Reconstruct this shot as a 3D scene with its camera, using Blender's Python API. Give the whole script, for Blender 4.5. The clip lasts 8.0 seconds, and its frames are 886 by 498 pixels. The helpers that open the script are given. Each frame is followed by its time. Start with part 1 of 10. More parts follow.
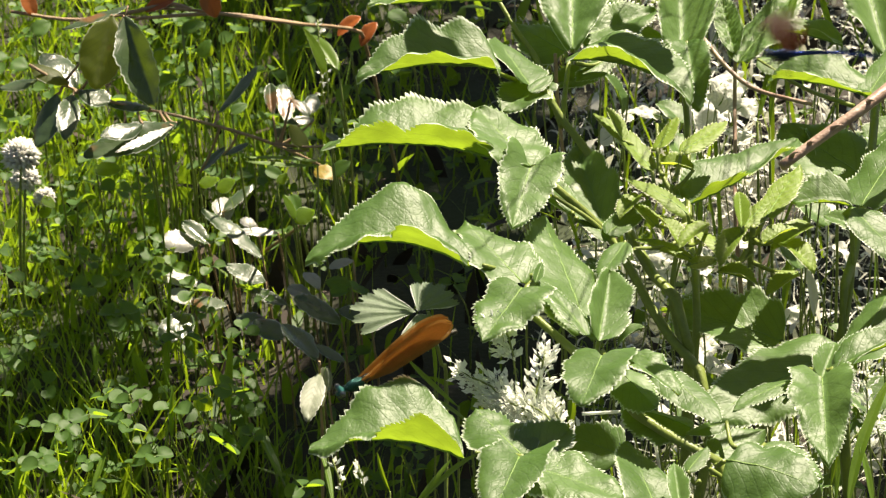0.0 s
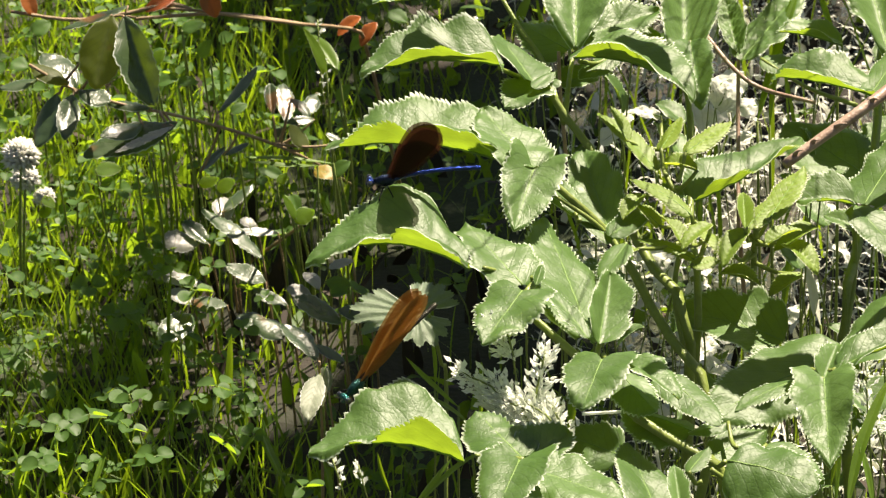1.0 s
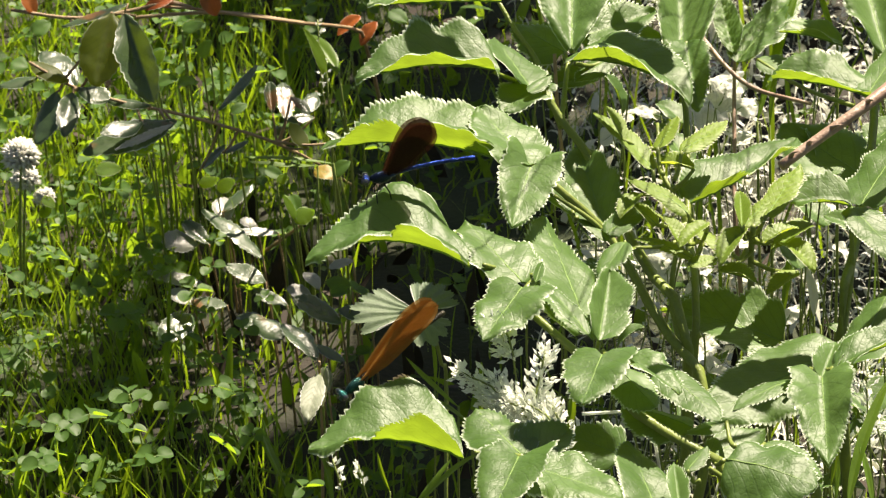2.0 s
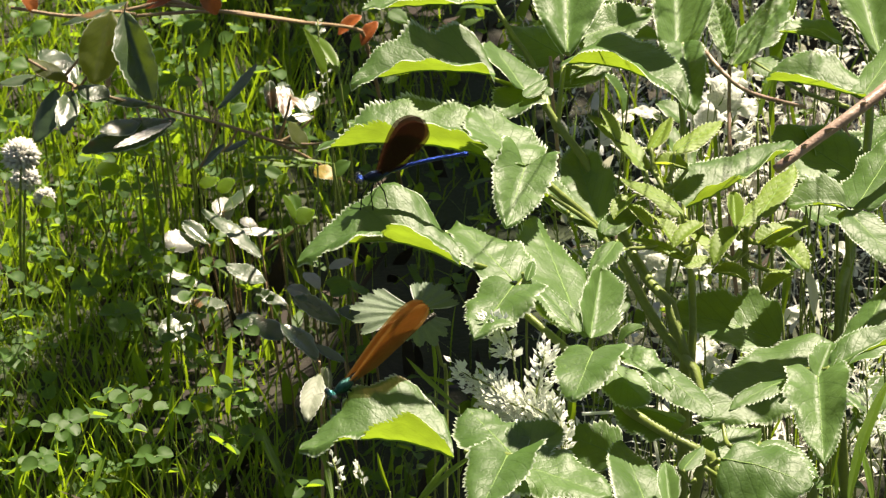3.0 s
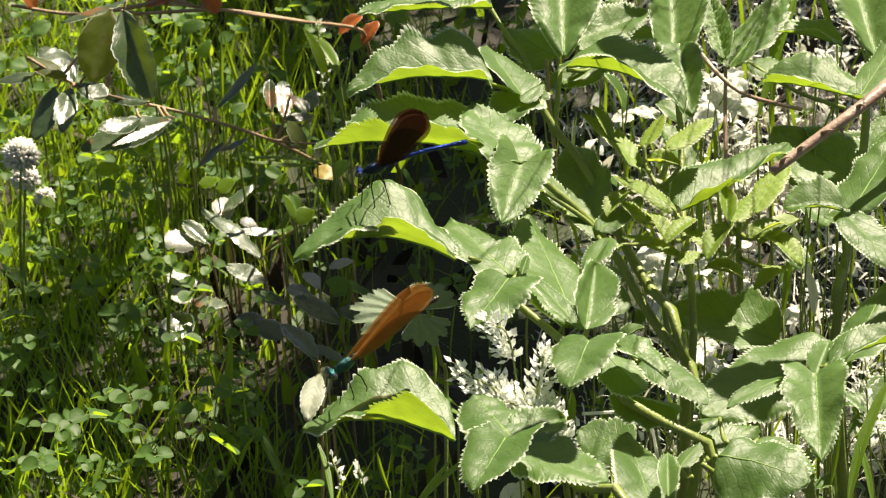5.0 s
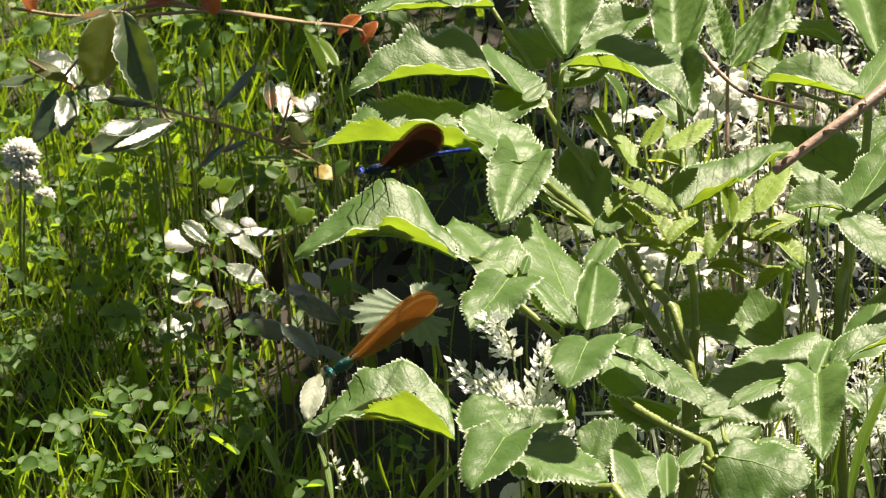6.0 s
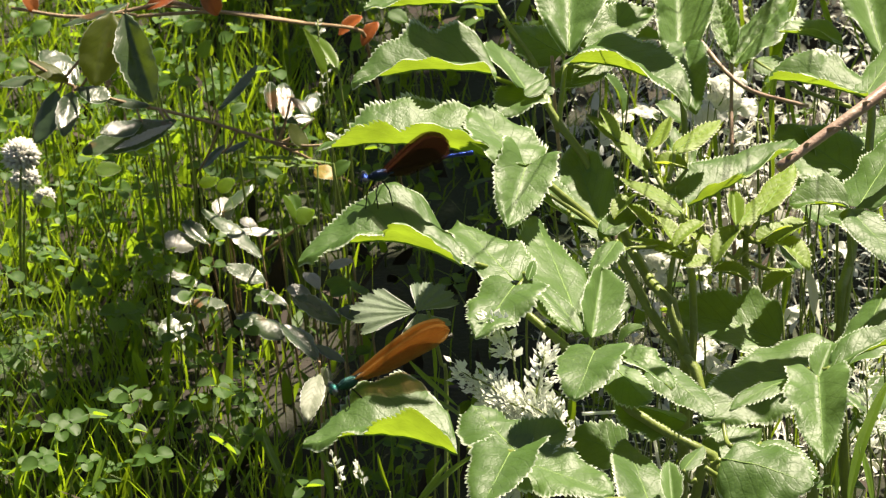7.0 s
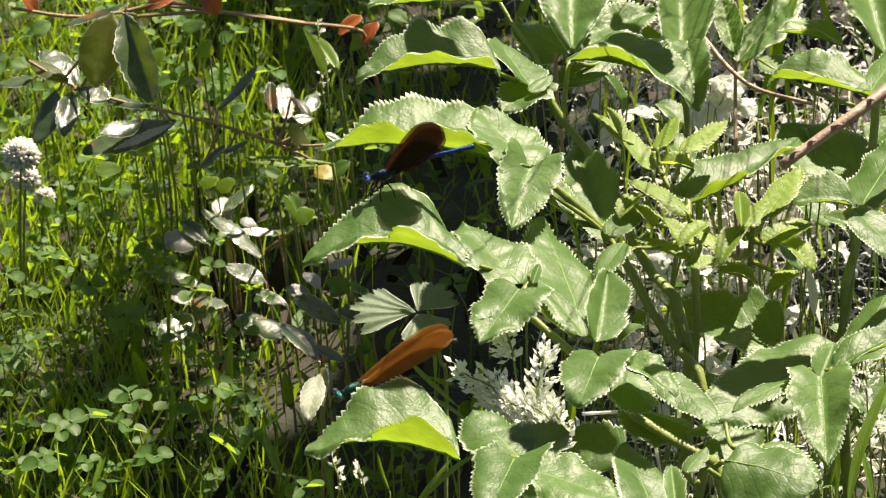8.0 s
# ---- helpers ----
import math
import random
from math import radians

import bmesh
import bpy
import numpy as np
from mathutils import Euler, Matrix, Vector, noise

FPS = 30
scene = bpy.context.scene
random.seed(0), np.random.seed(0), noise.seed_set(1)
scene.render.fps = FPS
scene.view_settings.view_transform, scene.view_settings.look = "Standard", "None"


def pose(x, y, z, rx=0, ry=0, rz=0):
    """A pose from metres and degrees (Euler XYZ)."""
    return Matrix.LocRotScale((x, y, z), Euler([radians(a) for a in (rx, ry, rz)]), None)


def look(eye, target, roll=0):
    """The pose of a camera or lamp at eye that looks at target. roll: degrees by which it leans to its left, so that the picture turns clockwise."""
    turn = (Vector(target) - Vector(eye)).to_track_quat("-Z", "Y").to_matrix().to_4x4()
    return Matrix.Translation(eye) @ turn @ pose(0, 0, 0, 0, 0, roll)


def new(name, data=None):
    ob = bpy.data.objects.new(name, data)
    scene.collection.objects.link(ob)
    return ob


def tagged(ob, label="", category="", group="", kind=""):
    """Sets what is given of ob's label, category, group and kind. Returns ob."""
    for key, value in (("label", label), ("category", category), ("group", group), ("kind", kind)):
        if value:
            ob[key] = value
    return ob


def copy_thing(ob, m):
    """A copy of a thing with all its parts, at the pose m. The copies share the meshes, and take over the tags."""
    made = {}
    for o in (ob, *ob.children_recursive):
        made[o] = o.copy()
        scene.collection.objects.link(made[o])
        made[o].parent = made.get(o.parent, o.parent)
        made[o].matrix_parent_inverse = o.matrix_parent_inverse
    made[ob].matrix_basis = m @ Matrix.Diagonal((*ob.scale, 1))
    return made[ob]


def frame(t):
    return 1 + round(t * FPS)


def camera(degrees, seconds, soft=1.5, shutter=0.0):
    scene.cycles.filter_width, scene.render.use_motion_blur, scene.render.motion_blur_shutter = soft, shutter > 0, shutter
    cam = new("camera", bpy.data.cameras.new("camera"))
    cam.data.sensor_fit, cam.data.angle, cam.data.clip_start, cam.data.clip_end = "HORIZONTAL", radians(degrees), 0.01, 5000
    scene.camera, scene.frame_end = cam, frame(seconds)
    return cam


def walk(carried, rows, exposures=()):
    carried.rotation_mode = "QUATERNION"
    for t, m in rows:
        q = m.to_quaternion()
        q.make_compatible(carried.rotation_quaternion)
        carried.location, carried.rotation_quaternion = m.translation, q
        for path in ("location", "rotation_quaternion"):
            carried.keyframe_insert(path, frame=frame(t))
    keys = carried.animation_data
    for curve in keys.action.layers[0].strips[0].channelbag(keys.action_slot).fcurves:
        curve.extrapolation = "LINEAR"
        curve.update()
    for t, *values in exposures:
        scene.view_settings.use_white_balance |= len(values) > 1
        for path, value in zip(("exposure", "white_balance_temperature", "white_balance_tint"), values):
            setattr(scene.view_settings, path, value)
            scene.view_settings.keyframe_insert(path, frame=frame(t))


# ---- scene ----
# ---- camera: stands still, looks down at the leaves ----
cam = camera(13.69, 8.0, soft=1.25, shutter=0.6)
cam.data.dof.use_dof, cam.data.dof.focus_distance, cam.data.dof.aperture_fstop = True, 1.58, 68
EYE = (0.0, -1.3595, 0.9339)
walk(cam, [(0.0, look(EYE, (0, 0, 0.30))), (8.0, look(EYE, (0, 0, 0.30)))], exposures=[(0.0, 1.5, 7600, 15), (8.0, 1.5, 7600, 15)])

# ---- world and sun ----
SUN = Vector((0.30, 0.36, 0.885)).normalized()
world = bpy.data.worlds.new("world")
scene.world = world
world.use_nodes = True
wn = world.node_tree.nodes
sky = wn.new("ShaderNodeTexSky")
sky.sky_type = "NISHITA"
sky.sun_disc = False
sky.sun_elevation = math.asin(SUN.z)
sky.sun_rotation = math.atan2(SUN.x, SUN.y)
wn["Background"].inputs["Strength"].default_value = 0.029
world.node_tree.links.new(sky.outputs["Color"], wn["Background"].inputs["Color"])
sun_data = bpy.data.lights.new("sun", "SUN")
sun_data.energy = 5.0
sun_data.angle = radians(0.5)
sun_data.color = (1.0, 0.95, 0.86)
sun = new("sun", sun_data)
sun.matrix_world = look(SUN * 6, (0, 0, 0))


# ---- materials ----
def material(name):
    m = bpy.data.materials.new(name)
    m.use_nodes = True
    return m, m.node_tree.nodes, m.node_tree.links


def math_node(nt, op, a, b=None, clamp=False):
    n = nt.nodes.new("ShaderNodeMath")
    n.operation, n.use_clamp = op, clamp
    for i, v in enumerate((a, b)):
        if v is None:
            continue
        if isinstance(v, (int, float)):
            n.inputs[i].default_value = v
        else:
            nt.links.new(v, n.inputs[i])
    return n.outputs[0]


def mix_rgb(nt, fac, a, b, blend="MIX"):
    n = nt.nodes.new("ShaderNodeMix")
    n.data_type, n.blend_type = "RGBA", blend
    for sock, v in ((n.inputs[0], fac), (n.inputs[6], a), (n.inputs[7], b)):
        if isinstance(v, (int, float)):
            sock.default_value = v
        elif isinstance(v, tuple):
            sock.default_value = (*v, 1)
        else:
            nt.links.new(v, sock)
    return n.outputs[2]


def noise_node(nt, scale, detail=3.0, coords="Object"):
    c = nt.nodes.new("ShaderNodeTexCoord")
    n = nt.nodes.new("ShaderNodeTexNoise")
    n.inputs["Scale"].default_value = scale
    n.inputs["Detail"].default_value = detail
    nt.links.new(c.outputs[coords], n.inputs["Vector"])
    return n.outputs["Fac"]


def ramp(nt, fac, stops):
    n = nt.nodes.new("ShaderNodeValToRGB")
    while len(n.color_ramp.elements) < len(stops):
        n.color_ramp.elements.new(0.5)
    for e, (pos, c) in zip(n.color_ramp.elements, stops):
        e.position, e.color = pos, (*c, 1)
    nt.links.new(fac, n.inputs[0])
    return n.outputs[0]


def leaf_material(name, dark, light, through_colour, share=0.45, rough=0.42, veins=8.0, slant=2.4, relief=0.5, spots=0.0, island=False, spec=0.5, rough_scale=0.6):
    """A leaf blade: blotchy green, paler veins with a quilted relief, and light coming through."""
    m, nodes, links = material(name)
    nt = m.node_tree
    p = nodes["Principled BSDF"]
    if island:
        rnd = nodes.new("ShaderNodeNewGeometry").outputs["Random Per Island"]
    else:
        rnd = nodes.new("ShaderNodeObjectInfo").outputs["Random"]
    blotch = noise_node(nt, 60, 4)
    grain = noise_node(nt, 900, 3)
    tone = math_node(nt, "ADD", math_node(nt, "MULTIPLY", rnd, 0.5), math_node(nt, "MULTIPLY", blotch, 0.6), True)
    col = mix_rgb(nt, tone, dark, light)
    tcol = mix_rgb(nt, math_node(nt, "ADD", math_node(nt, "MULTIPLY", grain, 0.35), math_node(nt, "MULTIPLY", math_node(nt, "SUBTRACT", blotch, 0.42), 2.2), True), through_colour, tuple(c * 0.55 for c in through_colour))
    height = math_node(nt, "MULTIPLY", grain, 0.25)
    if veins:
        uv = nodes.new("ShaderNodeUVMap")
        uv.uv_map = "UVMap"
        sep = nodes.new("ShaderNodeSeparateXYZ")
        links.new(uv.outputs[0], sep.inputs[0])
        across = math_node(nt, "ABSOLUTE", sep.outputs[1])
        phase = math_node(nt, "SUBTRACT", math_node(nt, "MULTIPLY", sep.outputs[0], veins), math_node(nt, "MULTIPLY", across, slant))
        phase = math_node(nt, "ADD", phase, math_node(nt, "MULTIPLY", blotch, 0.9))
        saw = math_node(nt, "PINGPONG", phase, 0.5)
        line = math_node(nt, "SUBTRACT", 1.0, math_node(nt, "MULTIPLY", saw, 11.0), True)
        mid = math_node(nt, "SUBTRACT", 1.0, math_node(nt, "MULTIPLY", across, 36.0), True)
        vein = math_node(nt, "MAXIMUM", math_node(nt, "MULTIPLY", line, 0.6), mid)
        cells = nodes.new("ShaderNodeTexVoronoi")
        cells.feature = "DISTANCE_TO_EDGE"
        cells.inputs["Scale"].default_value = 460
        tc = nodes.new("ShaderNodeTexCoord")
        links.new(tc.outputs["Object"], cells.inputs["Vector"])
        net = math_node(nt, "MULTIPLY", cells.outputs["Distance"], 5.0, True)
        col = mix_rgb(nt, math_node(nt, "MULTIPLY", mid, 0.12), col, tuple(min(1, c * 2.2 + 0.03) for c in light))
        col = mix_rgb(nt, math_node(nt, "MULTIPLY", line, 0.3), col, tuple(c * 0.55 for c in dark))
        tcol = mix_rgb(nt, math_node(nt, "MULTIPLY", vein, 0.7), tcol, tuple(c * 0.6 for c in through_colour))
        height = math_node(nt, "ADD", height, math_node(nt, "MULTIPLY", net, 0.13 * rough_scale))
        seam = math_node(nt, "SUBTRACT", 1.0, math_node(nt, "MULTIPLY", cells.outputs["Distance"], 9.0), True)
        col = mix_rgb(nt, math_node(nt, "MULTIPLY", seam, 0.16), col, tuple(c * 0.55 for c in dark))
        # Pale margin: tooth tips and the edge's sheen, both painted into the colour.
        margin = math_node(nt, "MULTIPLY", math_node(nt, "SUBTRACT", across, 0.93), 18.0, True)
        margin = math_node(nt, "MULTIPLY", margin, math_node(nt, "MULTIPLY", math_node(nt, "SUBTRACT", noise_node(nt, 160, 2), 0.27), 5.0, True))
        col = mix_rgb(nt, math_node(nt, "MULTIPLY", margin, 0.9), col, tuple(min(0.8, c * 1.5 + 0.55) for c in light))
        height = math_node(nt, "SUBTRACT", height, math_node(nt, "MULTIPLY", line, 0.16))
        height = math_node(nt, "ADD", height, math_node(nt, "MULTIPLY", noise_node(nt, 330, 2), 0.55 * rough_scale))
        height = math_node(nt, "ADD", height, math_node(nt, "MULTIPLY", noise_node(nt, 130, 2), 1.6 * rough_scale))
    if spots:
        s = noise_node(nt, 45, 2)
        s = math_node(nt, "MULTIPLY", math_node(nt, "SUBTRACT", s, 0.62), 14.0, True)
        s = math_node(nt, "MULTIPLY", s, spots)
        col = mix_rgb(nt, s, col, (0.16, 0.08, 0.025))
        tcol = mix_rgb(nt, s, tcol, (0.2, 0.09, 0.02))
    bump = nodes.new("ShaderNodeBump")
    bump.inputs["Strength"].default_value = relief
    bump.inputs["Distance"].default_value = 0.0008
    links.new(height, bump.inputs["Height"])
    links.new(col, p.inputs["Base Color"])
    links.new(bump.outputs[0], p.inputs["Normal"])
    links.new(math_node(nt, "ADD", rough - 0.08, math_node(nt, "MULTIPLY", blotch, 0.2)), p.inputs["Roughness"])
    p.inputs["Specular IOR Level"].default_value = spec
    t = nodes.new("ShaderNodeBsdfTranslucent")
    links.new(tcol, t.inputs["Color"])
    mix = nodes.new("ShaderNodeMixShader")
    mix.inputs[0].default_value = share
    links.new(p.outputs[0], mix.inputs[1])
    links.new(t.outputs[0], mix.inputs[2])
    links.new(mix.outputs[0], nodes["Material Output"].inputs["Surface"])
    return m


def plain_material(name, dark, light, scale=80, rough=0.6, metal=0.0, relief=0.4, coat=0.0, spec=0.5, island=False):
    m, nodes, links = material(name)
    nt = m.node_tree
    p = nodes["Principled BSDF"]
    fac = noise_node(nt, scale, 5)
    fine = noise_node(nt, scale * 9, 3)
    tone = math_node(nt, "ADD", math_node(nt, "MULTIPLY", math_node(nt, "SUBTRACT", fac, 0.3), 1.6), math_node(nt, "MULTIPLY", math_node(nt, "SUBTRACT", fine, 0.5), 0.6), True)
    if island:
        rnd = nodes.new("ShaderNodeNewGeometry").outputs["Random Per Island"]
        tone = math_node(nt, "ADD", math_node(nt, "MULTIPLY", rnd, 0.7), math_node(nt, "MULTIPLY", tone, 0.35), True)
    links.new(mix_rgb(nt, tone, dark, light), p.inputs["Base Color"])
    bump = nodes.new("ShaderNodeBump")
    bump.inputs["Strength"].default_value = relief
    bump.inputs["Distance"].default_value = 0.001
    links.new(fine, bump.inputs["Height"])
    links.new(bump.outputs[0], p.inputs["Normal"])
    p.inputs["Roughness"].default_value = rough
    p.inputs["Metallic"].default_value = metal
    p.inputs["Coat Weight"].default_value = coat
    p.inputs["Specular IOR Level"].default_value = spec
    return m


def wing_material(name, colour, clear, rim):
    """A tinted wing membrane with dark veins, partly clear."""
    m, nodes, links = material(name)
    nt = m.node_tree
    p = nodes["Principled BSDF"]
    cells = nodes.new("ShaderNodeTexVoronoi")
    cells.feature = "DISTANCE_TO_EDGE"
    cells.inputs["Scale"].default_value = 900
    mp = nodes.new("ShaderNodeMapping")
    mp.inputs["Scale"].default_value = (0.35, 1.0, 1.0)
    tc = nodes.new("ShaderNodeTexCoord")
    links.new(tc.outputs["Object"], mp.inputs["Vector"])
    links.new(mp.outputs[0], cells.inputs["Vector"])
    vein = math_node(nt, "SUBTRACT", 1.0, math_node(nt, "MULTIPLY", cells.outputs["Distance"], 12.0), True)
    cloud = noise_node(nt, 140, 3)
    col = mix_rgb(nt, cloud, colour, tuple(c * 0.6 for c in colour))
    links.new(mix_rgb(nt, math_node(nt, "MULTIPLY", vein, 0.35), col, rim), p.inputs["Base Color"])
    p.inputs["Roughness"].default_value = 0.55
    p.inputs["Specular IOR Level"].default_value = 0.25
    t = nodes.new("ShaderNodeBsdfTranslucent")
    links.new(col, t.inputs["Color"])
    m1 = nodes.new("ShaderNodeMixShader")
    m1.inputs[0].default_value = 0.42
    links.new(p.outputs[0], m1.inputs[1])
    links.new(t.outputs[0], m1.inputs[2])
    clear_node = nodes.new("ShaderNodeBsdfTransparent")
    clear_node.inputs["Color"].default_value = (*(min(1.0, 0.35 + c) for c in colour), 1)
    m2 = nodes.new("ShaderNodeMixShader")
    links.new(math_node(nt, "MULTIPLY", math_node(nt, "SUBTRACT", 1.0, math_node(nt, "MULTIPLY", vein, 0.35)), clear), m2.inputs[0])
    links.new(m1.outputs[0], m2.inputs[1])
    links.new(clear_node.outputs[0], m2.inputs[2])
    links.new(m2.outputs[0], nodes["Material Output"].inputs["Surface"])
    return m


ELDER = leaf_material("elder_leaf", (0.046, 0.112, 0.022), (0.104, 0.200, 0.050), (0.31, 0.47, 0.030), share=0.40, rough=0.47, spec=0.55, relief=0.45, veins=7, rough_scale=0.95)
ELDER_RIB = plain_material("elder_rib", (0.11, 0.20, 0.04), (0.18, 0.29, 0.07), 120, 0.6, spec=0.3)
ELDER_STEM = plain_material("elder_stem", (0.12, 0.165, 0.03), (0.21, 0.27, 0.06), 60, 0.45)
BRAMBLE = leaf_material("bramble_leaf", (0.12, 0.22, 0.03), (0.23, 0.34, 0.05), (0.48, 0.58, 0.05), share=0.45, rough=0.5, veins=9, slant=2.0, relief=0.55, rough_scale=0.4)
CANE = plain_material("bramble_cane", (0.20, 0.12, 0.085), (0.50, 0.38, 0.29), 70, 0.45)
WILLOW = leaf_material("willow_leaf", (0.026, 0.05, 0.02), (0.055, 0.09, 0.038), (0.22, 0.34, 0.03), share=0.22, rough=0.27, veins=9, slant=3.0, relief=0.3, spots=0.9, spec=0.7)
# Pale copy of the willow leaf: sun glare on gloss, put into the colour.
SHEENLEAF = leaf_material("sheen_leaf", (0.16, 0.17, 0.14), (0.36, 0.37, 0.33), (0.30, 0.33, 0.20), share=0.25, rough=0.34, veins=8, slant=2.6, relief=0.5, spots=0.25, spec=0.7)
OLIVE = leaf_material("olive_leaf", (0.05, 0.075, 0.015), (0.10, 0.13, 0.03), (0.42, 0.46, 0.03), share=0.6, rough=0.45, veins=9, slant=3.0, relief=0.4, spots=1.0)
RUST = leaf_material("rusty_leaf", (0.30, 0.06, 0.015), (0.48, 0.15, 0.03), (0.60, 0.16, 0.02), share=0.45, veins=9, spots=0.5)
TWIG = plain_material("willow_twig", (0.20, 0.135, 0.07), (0.42, 0.30, 0.17), 90, 0.6)
CLOVER = leaf_material("clover_leaf", (0.035, 0.095, 0.02), (0.08, 0.17, 0.035), (0.38, 0.60, 0.03), share=0.48, rough=0.55, veins=0, spec=0.35)
CLOVER_MASS = leaf_material("clover_mass", (0.032, 0.085, 0.016), (0.08, 0.17, 0.035), (0.38, 0.60, 0.03), share=0.48, rough=0.52, veins=0, island=True, spec=0.4)
GRASS = leaf_material("grass_blade", (0.055, 0.125, 0.015), (0.15, 0.27, 0.03), (0.33, 0.50, 0.02), share=0.5, rough=0.4, veins=0, island=True)
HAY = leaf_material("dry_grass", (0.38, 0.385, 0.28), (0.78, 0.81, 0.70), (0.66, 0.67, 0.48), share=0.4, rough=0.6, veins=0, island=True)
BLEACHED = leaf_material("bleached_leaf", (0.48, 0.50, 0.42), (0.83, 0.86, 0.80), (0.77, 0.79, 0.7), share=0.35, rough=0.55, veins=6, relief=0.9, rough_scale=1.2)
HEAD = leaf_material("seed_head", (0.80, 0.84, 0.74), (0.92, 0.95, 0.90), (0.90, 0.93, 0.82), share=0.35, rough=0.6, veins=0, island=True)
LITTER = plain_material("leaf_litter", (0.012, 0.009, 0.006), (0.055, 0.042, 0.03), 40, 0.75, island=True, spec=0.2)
PALE = leaf_material("pale_leaf", (0.12, 0.15, 0.09), (0.22, 0.255, 0.17), (0.4, 0.42, 0.2), share=0.3, rough=0.5, veins=8, relief=0.6)
SPROUT = leaf_material("sprout_leaf", (0.06, 0.14, 0.018), (0.12, 0.22, 0.03), (0.55, 0.75, 0.03), share=0.7, rough=0.55, veins=6, relief=0.3, spec=0.3, rough_scale=0.4)
PETAL = leaf_material("clover_petal", (0.72, 0.71, 0.62), (0.88, 0.87, 0.80), (0.8, 0.8, 0.7), share=0.3, rough=0.5, veins=0, island=True)
BUTTER = leaf_material("buttercup_blade", (0.11, 0.165, 0.10), (0.19, 0.25, 0.165), (0.24, 0.36, 0.06), share=0.35, rough=0.5, veins=5, slant=0.0)
YELLOW = leaf_material("yellow_leaf", (0.22, 0.15, 0.02), (0.38, 0.28, 0.04), (0.45, 0.3, 0.02), share=0.45, veins=8)
SOIL = plain_material("soil", (0.010, 0.008, 0.005), (0.035, 0.028, 0.016), 30, 0.9, relief=1.0)
moss = ramp(SOIL.node_tree, noise_node(SOIL.node_tree, 2.2, 4), [(0.42, (0.0, 0.0, 0.0)), (0.58, (1.0, 1.0, 1.0))])
soil_in = SOIL.node_tree.nodes["Principled BSDF"].inputs["Base Color"]
SOIL.node_tree.links.new(mix_rgb(SOIL.node_tree, moss, soil_in.links[0].from_socket, (0.022, 0.035, 0.010)), soil_in)
BLUE = plain_material("blue_metal_body", (0.002, 0.010, 0.075), (0.006, 0.035, 0.20), 500, 0.28, metal=0.85, coat=0.4)
BLUE_DARK = plain_material("dark_blue_body", (0.001, 0.005, 0.018), (0.004, 0.020, 0.065), 500, 0.3, metal=0.75, coat=0.2)
TEAL = plain_material("teal_metal_body", (0.006, 0.06, 0.055), (0.025, 0.19, 0.165), 500, 0.25, metal=0.8, coat=0.3)
TEAL_DARK = plain_material("dark_teal_body", (0.006, 0.035, 0.030), (0.018, 0.10, 0.085), 500, 0.3, metal=0.7)
BROWN = plain_material("brown_body", (0.015, 0.014, 0.008), (0.05, 0.045, 0.025), 400, 0.35, metal=0.4)
BLACK = plain_material("black_leg", (0.006, 0.006, 0.007), (0.014, 0.014, 0.016), 400, 0.6, spec=0.2)
EYE_DARK = plain_material("dark_eye", (0.01, 0.012, 0.015), (0.03, 0.035, 0.04), 400, 0.12, coat=1.0)
WING_M = wing_material("brown_wing", (0.07, 0.024, 0.012), 0.46, (0.012, 0.008, 0.008))
WING_F = wing_material("amber_wing", (0.46, 0.235, 0.06), 0.48, (0.16, 0.05, 0.016))


# ---- building helpers ----
def part(name, bm, mat, parent=None, label="", smooth=True):
    """Links a bmesh, in world coordinates, as one mesh under its thing or part."""
    me = bpy.data.meshes.new(name)
    if isinstance(bm, bmesh.types.BMesh):
        bm.to_mesh(me)
        bm.free()
    else:
        me.from_pydata(*bm)
    if smooth:
        me.polygons.foreach_set("use_smooth", [True] * len(me.polygons))
    me.materials.append(mat)
    ob = new(name, me)
    if parent:
        ob.parent = parent
        if not parent.parent:
            ob.matrix_parent_inverse = Matrix.Translation(-parent.location)
    return tagged(ob, label)


def thing(name, at, label, category, group=""):
    ob = new(name)
    ob.empty_display_size = 0.01
    ob.location = at
    return tagged(ob, label, category, group)


def curve_points(pts, n):
    """Smooth points through the given ones."""
    pts = [Vector(p) for p in pts]
    if len(pts) == 2:
        return [pts[0].lerp(pts[1], i / n) for i in range(n + 1)]
    ext = [2 * pts[0] - pts[1], *pts, 2 * pts[-1] - pts[-2]]
    out = []
    for i in range(n + 1):
        f = i / n * (len(pts) - 1)
        k = min(int(f), len(pts) - 2)
        t = f - k
        a, b, c, d = ext[k:k + 4]
        out.append(0.5 * (2 * b + (c - a) * t + (2 * a - 5 * b + 4 * c - d) * t * t + (3 * b - a - 3 * c + d) * t ** 3))
    return out


def tube_into(bm, pts, r0, r1, sides=8, ribs=0.0):
    rings = []
    for i, p in enumerate(pts):
        a = pts[max(i - 1, 0)]
        b = pts[min(i + 1, len(pts) - 1)]
        d = (b - a).normalized()
        u = d.cross(Vector((0.31, 0.2, 0.93))).normalized()
        v = d.cross(u)
        r = r0 + (r1 - r0) * i / (len(pts) - 1)
        rings.append([bm.verts.new(p + (u * math.cos(k * math.tau / sides) + v * math.sin(k * math.tau / sides)) * r * (1 + (ribs if k % 2 else 0))) for k in range(sides)])
    for ra, rb in zip(rings, rings[1:]):
        for k in range(sides):
            bm.faces.new((ra[k], ra[(k + 1) % sides], rb[(k + 1) % sides], rb[k]))
    bm.faces.new(rings[0][::-1])
    bm.faces.new(rings[-1])


